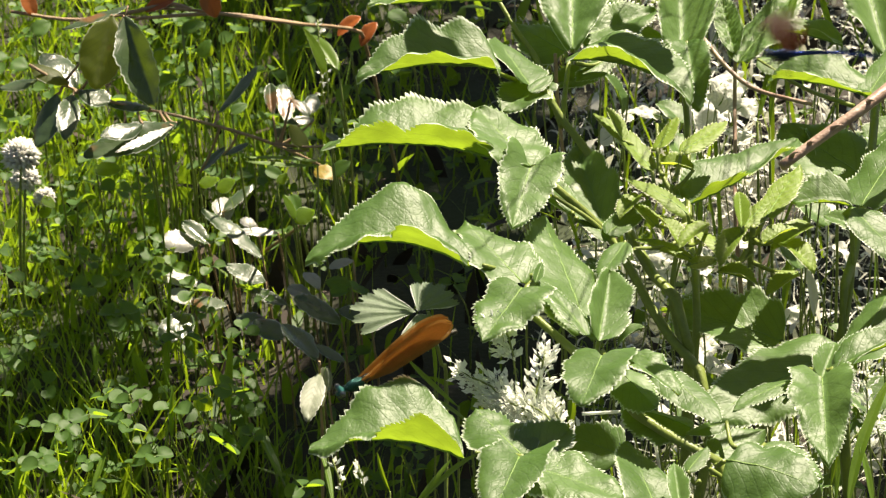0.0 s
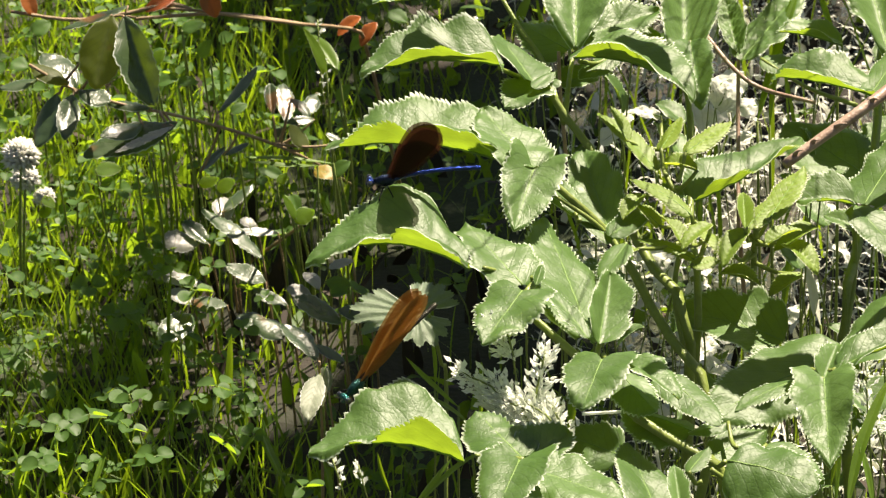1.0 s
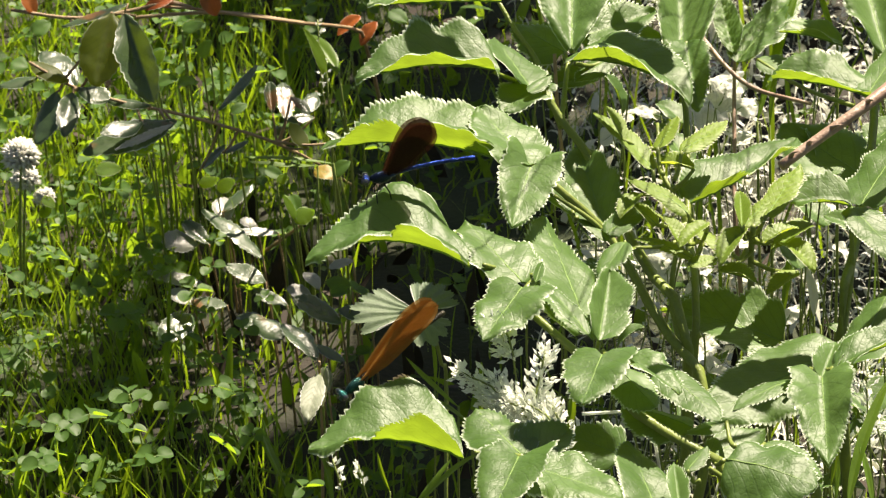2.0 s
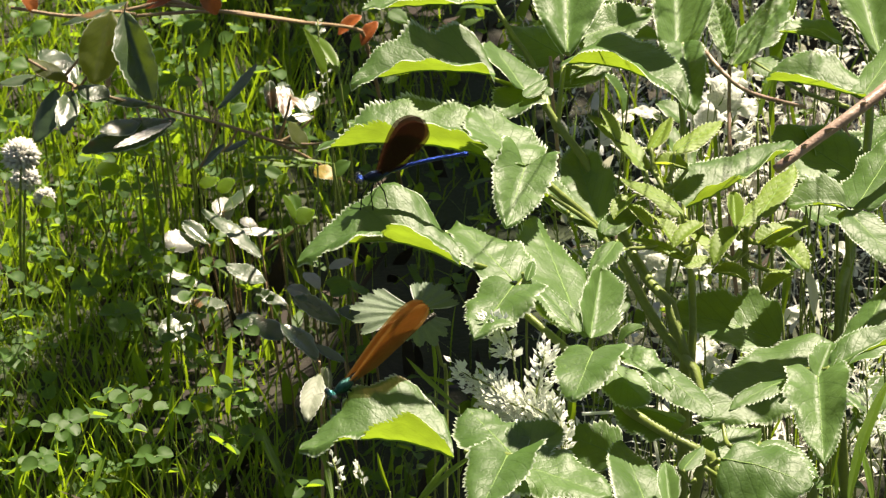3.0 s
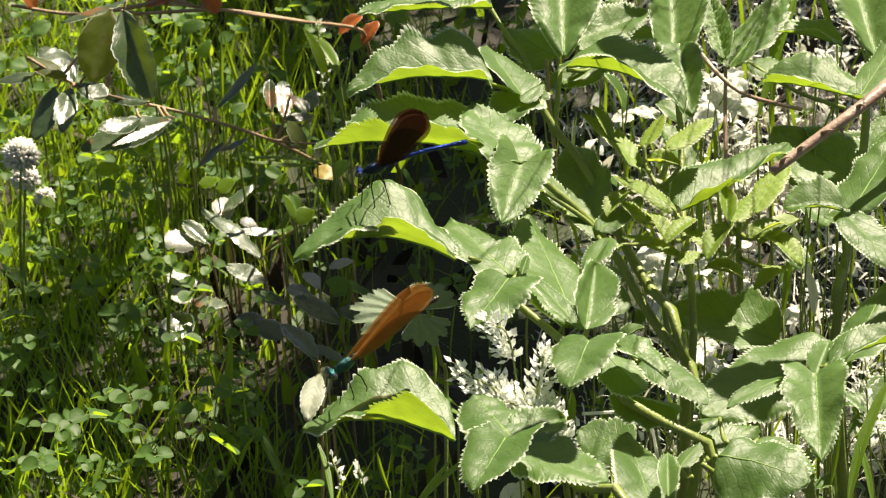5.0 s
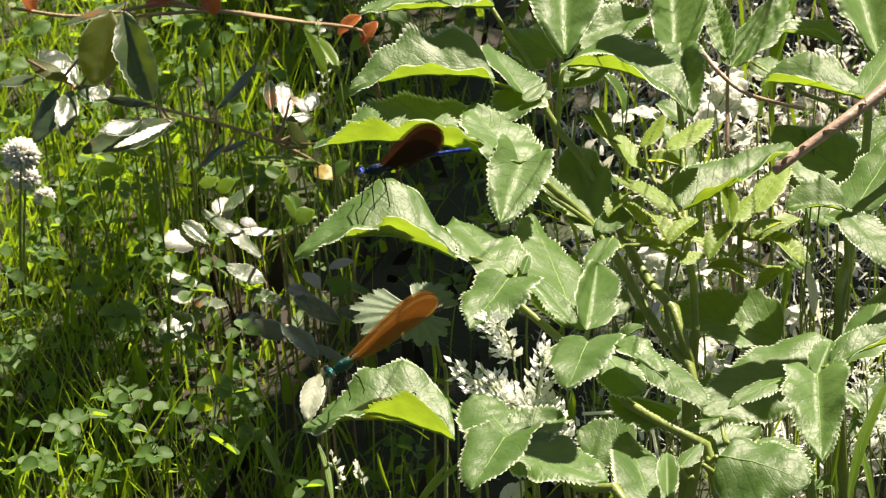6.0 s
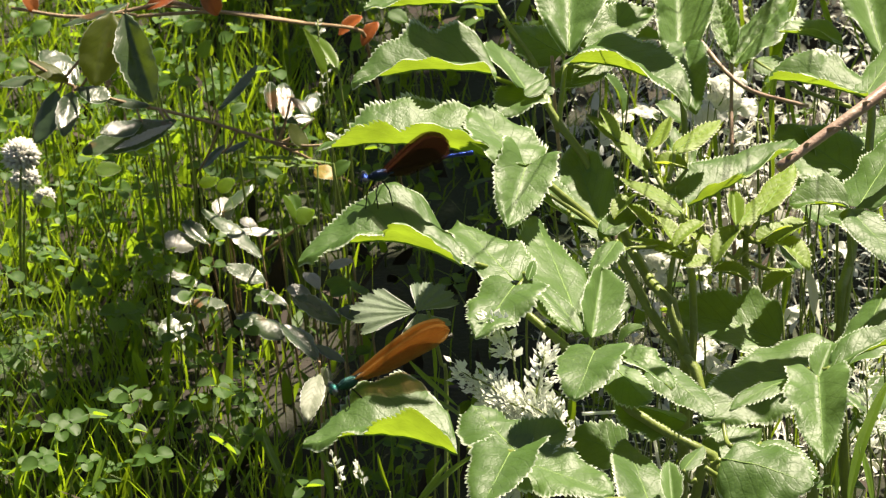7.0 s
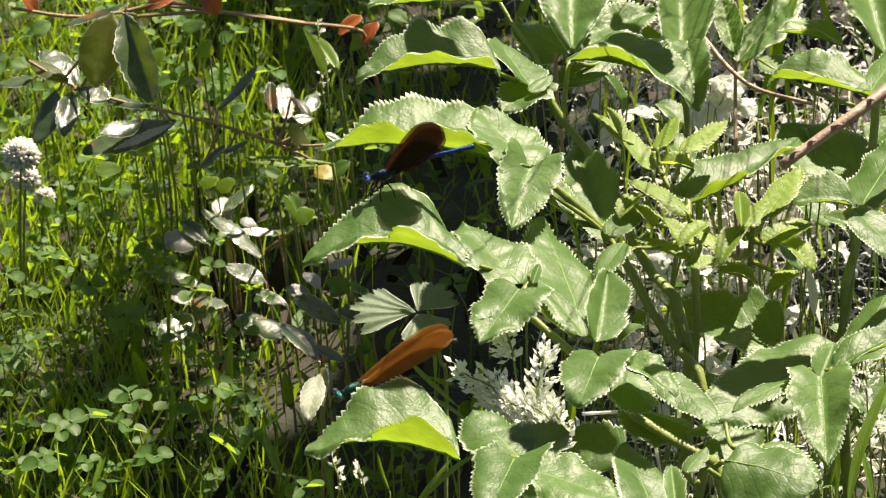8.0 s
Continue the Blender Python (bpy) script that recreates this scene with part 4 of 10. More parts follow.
tube("stalk", shade_shoot, 0.0004, 0.0003, [(0.2200, 0.3400, 0.5000), (0.1546, 0.2712, 0.4772), (0.0893, 0.1624, 0.3943)], ELDER_STEM, 10)
tube("stalk", shade_shoot, 0.0004, 0.0003, [(0.2200, 0.3400, 0.5000), (0.1896, 0.2235, 0.4834), (0.1592, 0.0671, 0.4067)], ELDER_STEM, 10)
tube("stalk", shade_shoot, 0.0004, 0.0003, [(0.2200, 0.3400, 0.5000), (0.1956, 0.2163, 0.4792), (0.1713, 0.0527, 0.3984)], ELDER_STEM, 10)
tube("stalk", shade_shoot, 0.0004, 0.0003, [(0.2200, 0.3400, 0.5000), (0.1721, 0.1878, 0.4939), (0.1241, -0.0044, 0.4278)], ELDER_STEM, 10)
tube("stalk", shade_shoot, 0.0004, 0.0003, [(0.2200, 0.3400, 0.5000), (0.1665, 0.2184, 0.4837), (0.1131, 0.0568, 0.4075)], ELDER_STEM, 10)
tube("stalk", shade_shoot, 0.0004, 0.0003, [(0.2200, 0.3400, 0.5000), (0.1813, 0.2996, 0.4883), (0.1426, 0.2192, 0.4165)], ELDER_STEM, 10)
tube("stalk", shade_shoot, 0.0004, 0.0003, [(0.2200, 0.3400, 0.5000), (0.2178, 0.2266, 0.4829), (0.2156, 0.0733, 0.4059)], ELDER_STEM, 10)
tube("stalk", shade_shoot, 0.0004, 0.0003, [(0.2200, 0.3400, 0.5000), (0.1220, 0.1742, 0.4968), (0.0239, -0.0316, 0.4336)], ELDER_STEM, 10)
tube("stalk", shade_shoot, 0.0004, 0.0003, [(0.2200, 0.3400, 0.5000), (0.1545, 0.1790, 0.4964), (0.0890, -0.0219, 0.4328)], ELDER_STEM, 10)
tube("stalk", shade_shoot, 0.0004, 0.0003, [(0.2200, 0.3400, 0.5000), (0.1921, 0.1929, 0.4919), (0.1643, 0.0059, 0.4238)], ELDER_STEM, 10)
leaflet(shade_shoot, (0.1507, 0.2191, 0.4253), (0.1472, 0.1934, 0.4068), (-0.7497, -0.3142, 0.5824), 0.0253, 6, 0.0005, bend=0, shape='broad', teeth=12, rib=False)
leaflet(shade_shoot, (0.2992, 0.9311, 0.1450), (0.3065, 0.9015, 0.1308), (0.1901, -0.3865, 0.9025), 0.0273, 6, 0.0005, bend=0, shape='broad', teeth=12, rib=False)
leaflet(shade_shoot, (0.0181, 0.1860, 0.4393), (0.0570, 0.1733, 0.4431), (-0.2388, -0.4800, 0.8441), 0.0286, 6, 0.0005, bend=0, shape='broad', teeth=12, rib=False)
leaflet(shade_shoot, (0.1072, 0.2097, 0.4339), (0.1369, 0.1898, 0.4258), (0.0910, -0.2581, 0.9618), 0.0356, 6, 0.0005, bend=0, shape='broad', teeth=12, rib=False)
leaflet(shade_shoot, (0.1118, 0.2433, 0.4260), (0.1295, 0.2411, 0.4297), (-0.2316, -0.3539, 0.9062), 0.0136, 6, 0.0005, bend=0, shape='broad', teeth=12, rib=False)
leaflet(shade_shoot, (0.0893, 0.1624, 0.3943), (0.1109, 0.1154, 0.3859), (-0.7027, -0.4250, 0.5705), 0.0246, 6, 0.0005, bend=0, shape='broad', teeth=12, rib=False)
leaflet(shade_shoot, (0.1592, 0.0671, 0.4067), (0.1976, 0.0601, 0.3946), (0.2079, -0.4074, 0.8893), 0.0273, 6, 0.0005, bend=0, shape='broad', teeth=12, rib=False)
leaflet(shade_shoot, (0.1713, 0.0527, 0.3984), (0.2079, 0.0744, 0.4030), (0.0142, -0.2309, 0.9729), 0.0270, 6, 0.0005, bend=0, shape='broad', teeth=12, rib=False)
leaflet(shade_shoot, (0.1241, -0.0044, 0.4278), (0.1423, -0.0006, 0.4184), (-0.1194, 0.9800, 0.1593), 0.0095, 6, 0.0005, bend=0, shape='broad', teeth=12, rib=False)
leaflet(shade_shoot, (0.1131, 0.0568, 0.4075), (0.1334, 0.0450, 0.4085), (-0.2025, -0.2692, 0.9416), 0.0165, 6, 0.0005, bend=0, shape='broad', teeth=12, rib=False)
leaflet(shade_shoot, (0.1426, 0.2192, 0.4165), (0.1523, 0.1887, 0.4101), (-0.6950, -0.3511, 0.6274), 0.0146, 6, 0.0005, bend=0, shape='broad', teeth=12, rib=False)
leaflet(shade_shoot, (0.2156, 0.0733, 0.4059), (0.2349, 0.0898, 0.3846), (0.8066, -0.4543, 0.3782), 0.0229, 6, 0.0005, bend=0, shape='broad', teeth=12, rib=False)
leaflet(shade_shoot, (0.0239, -0.0316, 0.4336), (0.0479, -0.0298, 0.4265), (0.2682, -0.5921, 0.7599), 0.0069, 6, 0.0005, bend=0, shape='broad', teeth=12, rib=False)
leaflet(shade_shoot, (0.0890, -0.0219, 0.4328), (0.1068, -0.0446, 0.4369), (-0.2187, 0.0052, 0.9758), 0.0293, 6, 0.0005, bend=0, shape='broad', teeth=12, rib=False)
leaflet(shade_shoot, (0.1643, 0.0059, 0.4238), (0.1852, 0.0131, 0.4187), (0.3896, -0.7262, 0.5665), 0.0083, 6, 0.0005, bend=0, shape='broad', teeth=12, rib=False)

bramble = thing("bramble", (0.1700, 0.1600, 0.0000), "young bramble shoot with pleated yellow-green leaves", "bramble")
tube("cane", bramble, 0.0019, 0.0013, [(0.1700, 0.1600, -0.0100), (0.1405, 0.1416, 0.1774), (0.1303, 0.0823, 0.2537), (0.1271, 0.0478, 0.2884)], ELDER_STEM)
tube("stalk", bramble, 0.0013, 0.0008, [(0.1087, 0.0693, 0.2732), (0.0913, 0.0915, 0.2924), (0.0899, 0.1173, 0.3051)], ELDER_STEM)
leaflet(bramble, (0.1041, 0.0852, 0.2978), (0.0886, 0.0881, 0.2992), (0.0707, -0.0853, 0.9938), 0.0121, 31, 0.0010, BRAMBLE, 16, pleat=12)
leaflet(bramble, (0.0744, 0.0995, 0.3048), (0.0676, 0.1171, 0.3132), (0.4962, -0.2116, 0.8421), 0.0088, 36.4, 0.0007, BRAMBLE, 16, pleat=12)
leaflet(bramble, (0.0774, 0.0456, 0.2790), (0.0652, 0.0369, 0.2752), (-0.2984, -0.0017, 0.9544), 0.0119, 27.4, 0.0009, BRAMBLE, 16, pleat=12)
leaflet(bramble, (0.0965, 0.0484, 0.2803), (0.0876, 0.0628, 0.2868), (0.4644, -0.1080, 0.8790), 0.0105, 31, 0.0010, BRAMBLE, 16, pleat=12)
leaflet(bramble, (0.1321, 0.0484, 0.2803), (0.1470, 0.0570, 0.2842), (-0.2528, 0.0002, 0.9675), 0.0119, 31, 0.0010, BRAMBLE, 16, pleat=12)
leaflet(bramble, (0.1139, 0.0524, 0.2652), (0.1306, 0.0504, 0.2609), (0.2520, 0.0121, 0.9676), 0.0120, 28.55, 0.0010, BRAMBLE, 16, pleat=12)
leaflet(bramble, (0.1089, 0.0583, 0.2849), (0.0963, 0.0453, 0.2791), (-0.2333, -0.2009, 0.9514), 0.0110, 31, 0.0010, BRAMBLE, 16, pleat=12)
leaflet(bramble, (0.1242, 0.0554, 0.2836), (0.1130, 0.0373, 0.2755), (-0.3296, -0.2060, 0.9214), 0.0124, 31, 0.0010, BRAMBLE, 16, pleat=12)
leaflet(bramble, (0.1403, 0.0589, 0.2767), (0.1541, 0.0445, 0.2703), (0.2937, -0.1404, 0.9455), 0.0144, 31, 0.0010, BRAMBLE, 16, pleat=12)
leaflet(bramble, (0.1540, 0.0673, 0.2807), (0.1357, 0.0543, 0.2749), (-0.2080, -0.1433, 0.9676), 0.0125, 31, 0.0010, BRAMBLE, 16, pleat=12)
leaflet(bramble, (0.0879, 0.0659, 0.2801), (0.0775, 0.0769, 0.2851), (0.3022, -0.1449, 0.9422), 0.0106, 31, 0.0010, BRAMBLE, 16, pleat=12)
leaflet(bramble, (0.1483, 0.0614, 0.2610), (0.1343, 0.0499, 0.2558), (-0.2394, -0.1390, 0.9609), 0.0111, 31, 0.0010, BRAMBLE, 16, pleat=12)
leaflet(bramble, (0.0812, 0.0816, 0.2875), (0.0724, 0.0685, 0.2815), (-0.3151, -0.2104, 0.9254), 0.0106, 31, 0.0010, BRAMBLE, 16, pleat=12)
tube("stalk", bramble, 0.0011, 0.0008, [(0.0957, 0.0860, 0.2876), (0.0999, 0.0856, 0.2916), (0.1041, 0.0852, 0.2978)], ELDER_STEM, 8)
tube("stalk", bramble, 0.0011, 0.0008, [(0.0906, 0.1044, 0.2988), (0.0825, 0.1020, 0.3003), (0.0744, 0.0995, 0.3048)], ELDER_STEM, 8)
tube("stalk", bramble, 0.0011, 0.0008, [(0.1065, 0.0721, 0.2756), (0.0920, 0.0588, 0.2741), (0.0774, 0.0456, 0.2790)], ELDER_STEM, 8)
tube("stalk", bramble, 0.0011, 0.0008, [(0.1087, 0.0693, 0.2732), (0.1026, 0.0589, 0.2747), (0.0965, 0.0484, 0.2803)], ELDER_STEM, 8)
tube("stalk", bramble, 0.0011, 0.0008, [(0.1279, 0.0564, 0.2797), (0.1300, 0.0524, 0.2793), (0.1321, 0.0484, 0.2803)], ELDER_STEM, 8)
tube("stalk", bramble, 0.0011, 0.0008, [(0.1291, 0.0694, 0.2667), (0.1215, 0.0609, 0.2642), (0.1139, 0.0524, 0.2652)], ELDER_STEM, 8)
tube("stalk", bramble, 0.0011, 0.0008, [(0.1087, 0.0693, 0.2732), (0.1088, 0.0638, 0.2778), (0.1089, 0.0583, 0.2849)], ELDER_STEM, 8)
tube("stalk", bramble, 0.0011, 0.0008, [(0.1279, 0.0564, 0.2797), (0.1260, 0.0559, 0.2812), (0.1242, 0.0554, 0.2836)], ELDER_STEM, 8)
tube("stalk", bramble, 0.0011, 0.0008, [(0.1283, 0.0607, 0.2754), (0.1343, 0.0598, 0.2751), (0.1403, 0.0589, 0.2767)], ELDER_STEM, 8)
tube("stalk", bramble, 0.0011, 0.0008, [(0.1283, 0.0607, 0.2754), (0.1411, 0.0640, 0.2759), (0.1540, 0.0673, 0.2807)], ELDER_STEM, 8)
tube("stalk", bramble, 0.0011, 0.0008, [(0.1044, 0.0749, 0.2780), (0.0961, 0.0704, 0.2775), (0.0879, 0.0659, 0.2801)], ELDER_STEM, 8)
tube("stalk", bramble, 0.0011, 0.0008, [(0.1299, 0.0780, 0.2581), (0.1391, 0.0697, 0.2575), (0.1483, 0.0614, 0.2610)], ELDER_STEM, 8)
tube("stalk", bramble, 0.0011, 0.0008, [(0.0957, 0.0860, 0.2876), (0.0885, 0.0838, 0.2864), (0.0812, 0.0816, 0.2875)], ELDER_STEM, 8)
leaflet(bramble, (0.0865, 0.0850, 0.2974), (0.0620, 0.1209, 0.3082), (0.2262, -0.1354, 0.9646), 0.0126, 7.5, 0.0011, bend=0.0010, mat=BRAMBLE, teeth=15, pleat=13, lobes=0.5)
tube("stalk", bramble, 0.0011, 0.0008, [(0.0883, 0.0800, 0.2922), (0.0874, 0.0825, 0.2918), (0.0865, 0.0850, 0.2974)], ELDER_STEM, 8)
leaflet(bramble, (0.0986, 0.0850, 0.3064), (0.1193, 0.1045, 0.3122), (-0.1006, -0.1860, 0.9774), 0.0106, 3.6, 0.0000, bend=0.0000, mat=BRAMBLE, teeth=15, pleat=13, lobes=0.5)
tube("stalk", bramble, 0.0011, 0.0008, [(0.0955, 0.0800, 0.2949), (0.0970, 0.0825, 0.2976), (0.0986, 0.0850, 0.3064)], ELDER_STEM, 8)
leaflet(bramble, (0.0885, 0.0900, 0.3058), (0.0981, 0.1096, 0.3117), (-0.3645, -0.0983, 0.9260), 0.0097, 3.8, 0.0000, bend=0.0000, mat=BRAMBLE, teeth=15, pleat=13, lobes=0.5)
tube("stalk", bramble, 0.0011, 0.0008, [(0.0906, 0.0800, 0.2975), (0.0895, 0.0850, 0.2987), (0.0885, 0.0900, 0.3058)], ELDER_STEM, 8)
leaflet(bramble, (0.1335, 0.0600, 0.2876), (0.1506, 0.0937, 0.2973), (-0.2281, -0.1623, 0.9600), 0.0134, 3.1, 0.0000, bend=0.0000, mat=BRAMBLE, teeth=15, pleat=13, lobes=0.5)
tube("stalk", bramble, 0.0011, 0.0008, [(0.1255, 0.0550, 0.2799), (0.1295, 0.0575, 0.2807), (0.1335, 0.0600, 0.2876)], ELDER_STEM, 8)
leaflet(bramble, (0.1239, 0.0550, 0.2857), (0.1366, 0.0736, 0.2909), (-0.1565, -0.1674, 0.9734), 0.0105, -0.0, 0.0000, bend=0.0000, mat=BRAMBLE, teeth=15, pleat=13, lobes=0.5)
tube("stalk", bramble, 0.0011, 0.0008, [(0.1255, 0.0550, 0.2799), (0.1247, 0.0550, 0.2798), (0.1239, 0.0550, 0.2857)], ELDER_STEM, 8)
leaflet(bramble, (0.1225, 0.0500, 0.2874), (0.1229, 0.0721, 0.2937), (0.0830, -0.2728, 0.9585), 0.0104, 46.9, 0.0000, bend=0.0000, mat=BRAMBLE, teeth=15, pleat=13, lobes=0.5)
tube("stalk", bramble, 0.0011, 0.0008, [(0.1255, 0.0550, 0.2799), (0.1240, 0.0525, 0.2807), (0.1225, 0.0500, 0.2874)], ELDER_STEM, 8)
leaflet(bramble, (0.1005, 0.0600, 0.2886), (0.0750, 0.0815, 0.2948), (0.1190, -0.1398, 0.9830), 0.0095, 1.8, 0.0015, bend=0.0012, mat=BRAMBLE, teeth=15, pleat=13, lobes=0.5)
tube("stalk", bramble, 0.0011, 0.0008, [(0.1030, 0.0600, 0.2855), (0.1017, 0.0600, 0.2840), (0.1005, 0.0600, 0.2886)], ELDER_STEM, 8)
leaflet(bramble, (0.1025, 0.0500, 0.2722), (0.0782, 0.0622, 0.2755), (0.0174, -0.2295, 0.9732), 0.0076, -7.2, 0.0011, bend=0.0009, mat=BRAMBLE, teeth=15, pleat=13, lobes=0.5)
tube("stalk", bramble, 0.0011, 0.0008, [(0.1065, 0.0550, 0.2773), (0.1045, 0.0525, 0.2717), (0.1025, 0.0500, 0.2722)], ELDER_STEM, 8)
leaflet(bramble, (0.1003, 0.0450, 0.2719), (0.1130, 0.0496, 0.2732), (0.0109, -0.2859, 0.9582), 0.0076, 5.0, 0.0000, bend=0.0000, mat=BRAMBLE, teeth=15, pleat=13, lobes=0.5)
tube("stalk", bramble, 0.0011, 0.0008, [(0.1065, 0.0550, 0.2773), (0.1034, 0.0500, 0.2716), (0.1003, 0.0450, 0.2719)], ELDER_STEM, 8)
leaflet(bramble, (0.1196, 0.0500, 0.2738), (0.1011, 0.0693, 0.2791), (0.1792, -0.0970, 0.9790), 0.0095, -7.2, 0.0008, bend=0.0006, mat=BRAMBLE, teeth=15, pleat=13, lobes=0.5)
tube("stalk", bramble, 0.0011, 0.0008, [(0.1252, 0.0500, 0.2769), (0.1224, 0.0500, 0.2724), (0.1196, 0.0500, 0.2738)], ELDER_STEM, 8)

bramble_top = thing("bramble", (0.1700, 0.3000, 0.0000), "bramble leaves with deep pleats and a thin stem", "bramble")
tube("cane", bramble_top, 0.0011, 0.0009, [(0.1700, 0.3000, -0.0100), (0.1334, 0.1641, 0.2066), (0.1308, 0.1914, 0.2652), (0.1322, 0.2234, 0.2912)], CANE)
tube("stalk", bramble_top, 0.0012, 0.0009, [(0.1157, 0.2166, 0.3051), (0.1278, 0.1989, 0.2956), (0.1400, 0.1887, 0.2901), (0.1629, 0.1721, 0.2901)], CANE)
leaflet(bramble_top, (0.1322, 0.2100, 0.2950), (0.1657, 0.2644, 0.3129), (-0.2561, -0.1566, 0.9539), 0.0238, 7.0, 0.0000, bend=0.0000, teeth=15, pleat=16, lobes=0.5)
leaflet(bramble_top, (0.1309, 0.2150, 0.2975), (0.1265, 0.2578, 0.3115), (-0.1408, -0.3212, 0.9365), 0.0177, 47.4, 0.0000, bend=0.0000, teeth=15, pleat=16, lobes=0.5)

bramble_cane = thing("bramble_cane", (0.3600, 0.0200, 0.0000), "reddish brown thorny bramble cane crossing the leaves", "bramble")
tube("cane", bramble_cane, 0.0033, 0.0021, [(0.3600, 0.0200, -0.0100), (0.2499, 0.1358, 0.3400), (0.2083, 0.1164, 0.3386), (0.1893, 0.0991, 0.3299), (0.1743, 0.0862, 0.3236), (0.1570, 0.0766, 0.3147), (0.1403, 0.0669, 0.3059)], CANE, n=24)
thorns(bramble_cane)

buttercup = thing("buttercup_leaf", (0.0000, 0.1000, 0.0000), "pale lobed buttercup leaf on a thin green stalk", "plant")
tube("stalk", buttercup, 0.0011, 0.0008, [(0.0000, 0.1000, -0.0100), (0.0016, 0.1594, 0.1450), (-0.0010, 0.1549, 0.1708), (-0.0067, 0.1483, 0.1993)], ELDER_STEM)
fan_leaf(buttercup, (-0.0123, 0.1500, 0.1983), (-0.0422, 0.1552, 0.2015), (0.0501, -0.3008, 0.9524), 82, BUTTER, 5)
fan_leaf(buttercup, (-0.0118, 0.1500, 0.1986), (0.0005, 0.1717, 0.2048), (0.0501, -0.3008, 0.9524), 80, BUTTER, 5)
fan_leaf(buttercup, (-0.0118, 0.1500, 0.1974), (-0.0031, 0.1343, 0.1920), (0.0501, -0.3008, 0.9524), 120, BUTTER, 5)

pale = thing("withered_leaf", (-0.0600, 0.2500, 0.0000), "pale greyish leaf hanging on a thin stalk", "leaf")
tube("stalk", pale, 0.0008, 0.0006, [(-0.0600, 0.2500, -0.0100), (-0.0590, 0.2347, 0.0935), (-0.0594, 0.2239, 0.1177), (-0.0590, 0.2129, 0.1415)], TWIG)
leaflet(pale, (-0.0566, 0.2207, 0.1345), (-0.0580, 0.2127, 0.1173), (-0.4987, -0.7698, 0.3983), 0.0081, 24, 0.0008, PALE, 8)
leaflet(pale, (-0.0588, 0.2129, 0.1349), (-0.0637, 0.1831, 0.1256), (0.2219, -0.3247, 0.9194), 0.0113, 12, 0.0010, PALE, 10, 'lance', rib=False, name='leaf', crumple=0.02)
tube("stalk", pale, 0.0008, 0.0005, [(-0.0528, 0.2329, -0.0120), (-0.0548, 0.2229, 0.0615), (-0.0588, 0.2129, 0.1349)], ELDER_STEM, 8)

willow = thing("willow_sapling", (-0.0200, 0.6200, 0.0000), "willow sapling twig with spotted grey-green leaves", "sapling")
tube("twig", willow, 0.0009, 0.0008, [(-0.0500, 0.7500, -0.0100), (-0.0727, 0.5830, 0.0833), (-0.0923, 0.4505, 0.1541), (-0.1152, 0.4446, 0.1651), (-0.1445, 0.4388, 0.1764), (-0.1675, 0.4318, 0.1848), (-0.1933, 0.4260, 0.1962), (-0.2158, 0.4224, 0.2120)], TWIG, n=20)
tube("twig", willow, 0.0012, 0.0008, [(-0.0200, 0.7000, -0.0100), (-0.0423, 0.6272, 0.1308), (-0.0495, 0.5966, 0.1598), (-0.0766, 0.5516, 0.1816), (-0.1095, 0.5256, 0.1968), (-0.1360, 0.5086, 0.2077), (-0.1574, 0.5092, 0.2088)], TWIG)
tube("twig", willow, 0.0012, 0.0009, [(-0.0766, 0.5516, 0.1816), (-0.1194, 0.5356, 0.1946), (-0.1590, 0.5256, 0.1968), (-0.1683, 0.5252, 0.1960)], TWIG)
tube("twig", willow, 0.0014, 0.0009, [(-0.1360, 0.5086, 0.2077), (-0.1482, 0.5099, 0.2105), (-0.1727, 0.5079, 0.2061), (-0.2003, 0.5066, 0.2033), (-0.2340, 0.5086, 0.2077)], TWIG)
tube("stalk", willow, 0.0008, 0.0006, [(-0.1658, 0.4977, 0.2080), (-0.1738, 0.4703, 0.2201), (-0.1794, 0.4508, 0.2257)], TWIG)
leaflet(willow, (-0.2278, 0.5141, 0.2194), (-0.2211, 0.5073, 0.2049), (0.3150, -0.7953, 0.5179), 0.0092, 20, 0.0006, RUST, 12, 'lance', rib=False, name='leaf')
leaflet(willow, (-0.1292, 0.5141, 0.2194), (-0.1231, 0.5068, 0.2038), (0.3221, -0.8030, 0.5014), 0.0122, 20, 0.0006, RUST, 12, 'lance', rib=False, name='leaf')
leaflet(willow, (-0.1451, 0.5112, 0.2133), (-0.1611, 0.5084, 0.2072), (-0.2505, -0.4441, 0.8603), 0.0110, 20, 0.0009, RUST, 12, 'lance', rib=False, name='leaf')
leaflet(willow, (-0.0592, 0.5952, 0.1568), (-0.0463, 0.5999, 0.1668), (-0.4163, -0.4873, 0.7676), 0.0109, 20, 0.0006, RUST, 12, 'lance', rib=False, name='leaf')
leaflet(willow, (-0.0467, 0.6114, 0.1441), (-0.0377, 0.6172, 0.1565), (-0.5348, -0.5436, 0.6469), 0.0110, 20, 0.0006, RUST, 12, 'lance', rib=False, name='leaf')
leaflet(willow, (-0.1939, 0.4200, 0.1955), (-0.1956, 0.3882, 0.1848), (0.2701, -0.3209, 0.9078), 0.0119, 12, 0.0010, WILLOW, 10, 'lance', rib=False, name='leaf', crumple=0.02)
tube("stalk", willow, 0.0008, 0.0006, [(-0.1933, 0.4260, 0.1962), (-0.1936, 0.4230, 0.1939), (-0.1939, 0.4200, 0.1955)], TWIG, 8)
leaflet(willow, (-0.1931, 0.4300, 0.1946), (-0.2119, 0.4522, 0.2061), (0.1262, -0.3697, 0.9205), 0.0177, 4, 0.0010, WILLOW, 10, 'lance', rib=False, name='leaf', crumple=0.02)
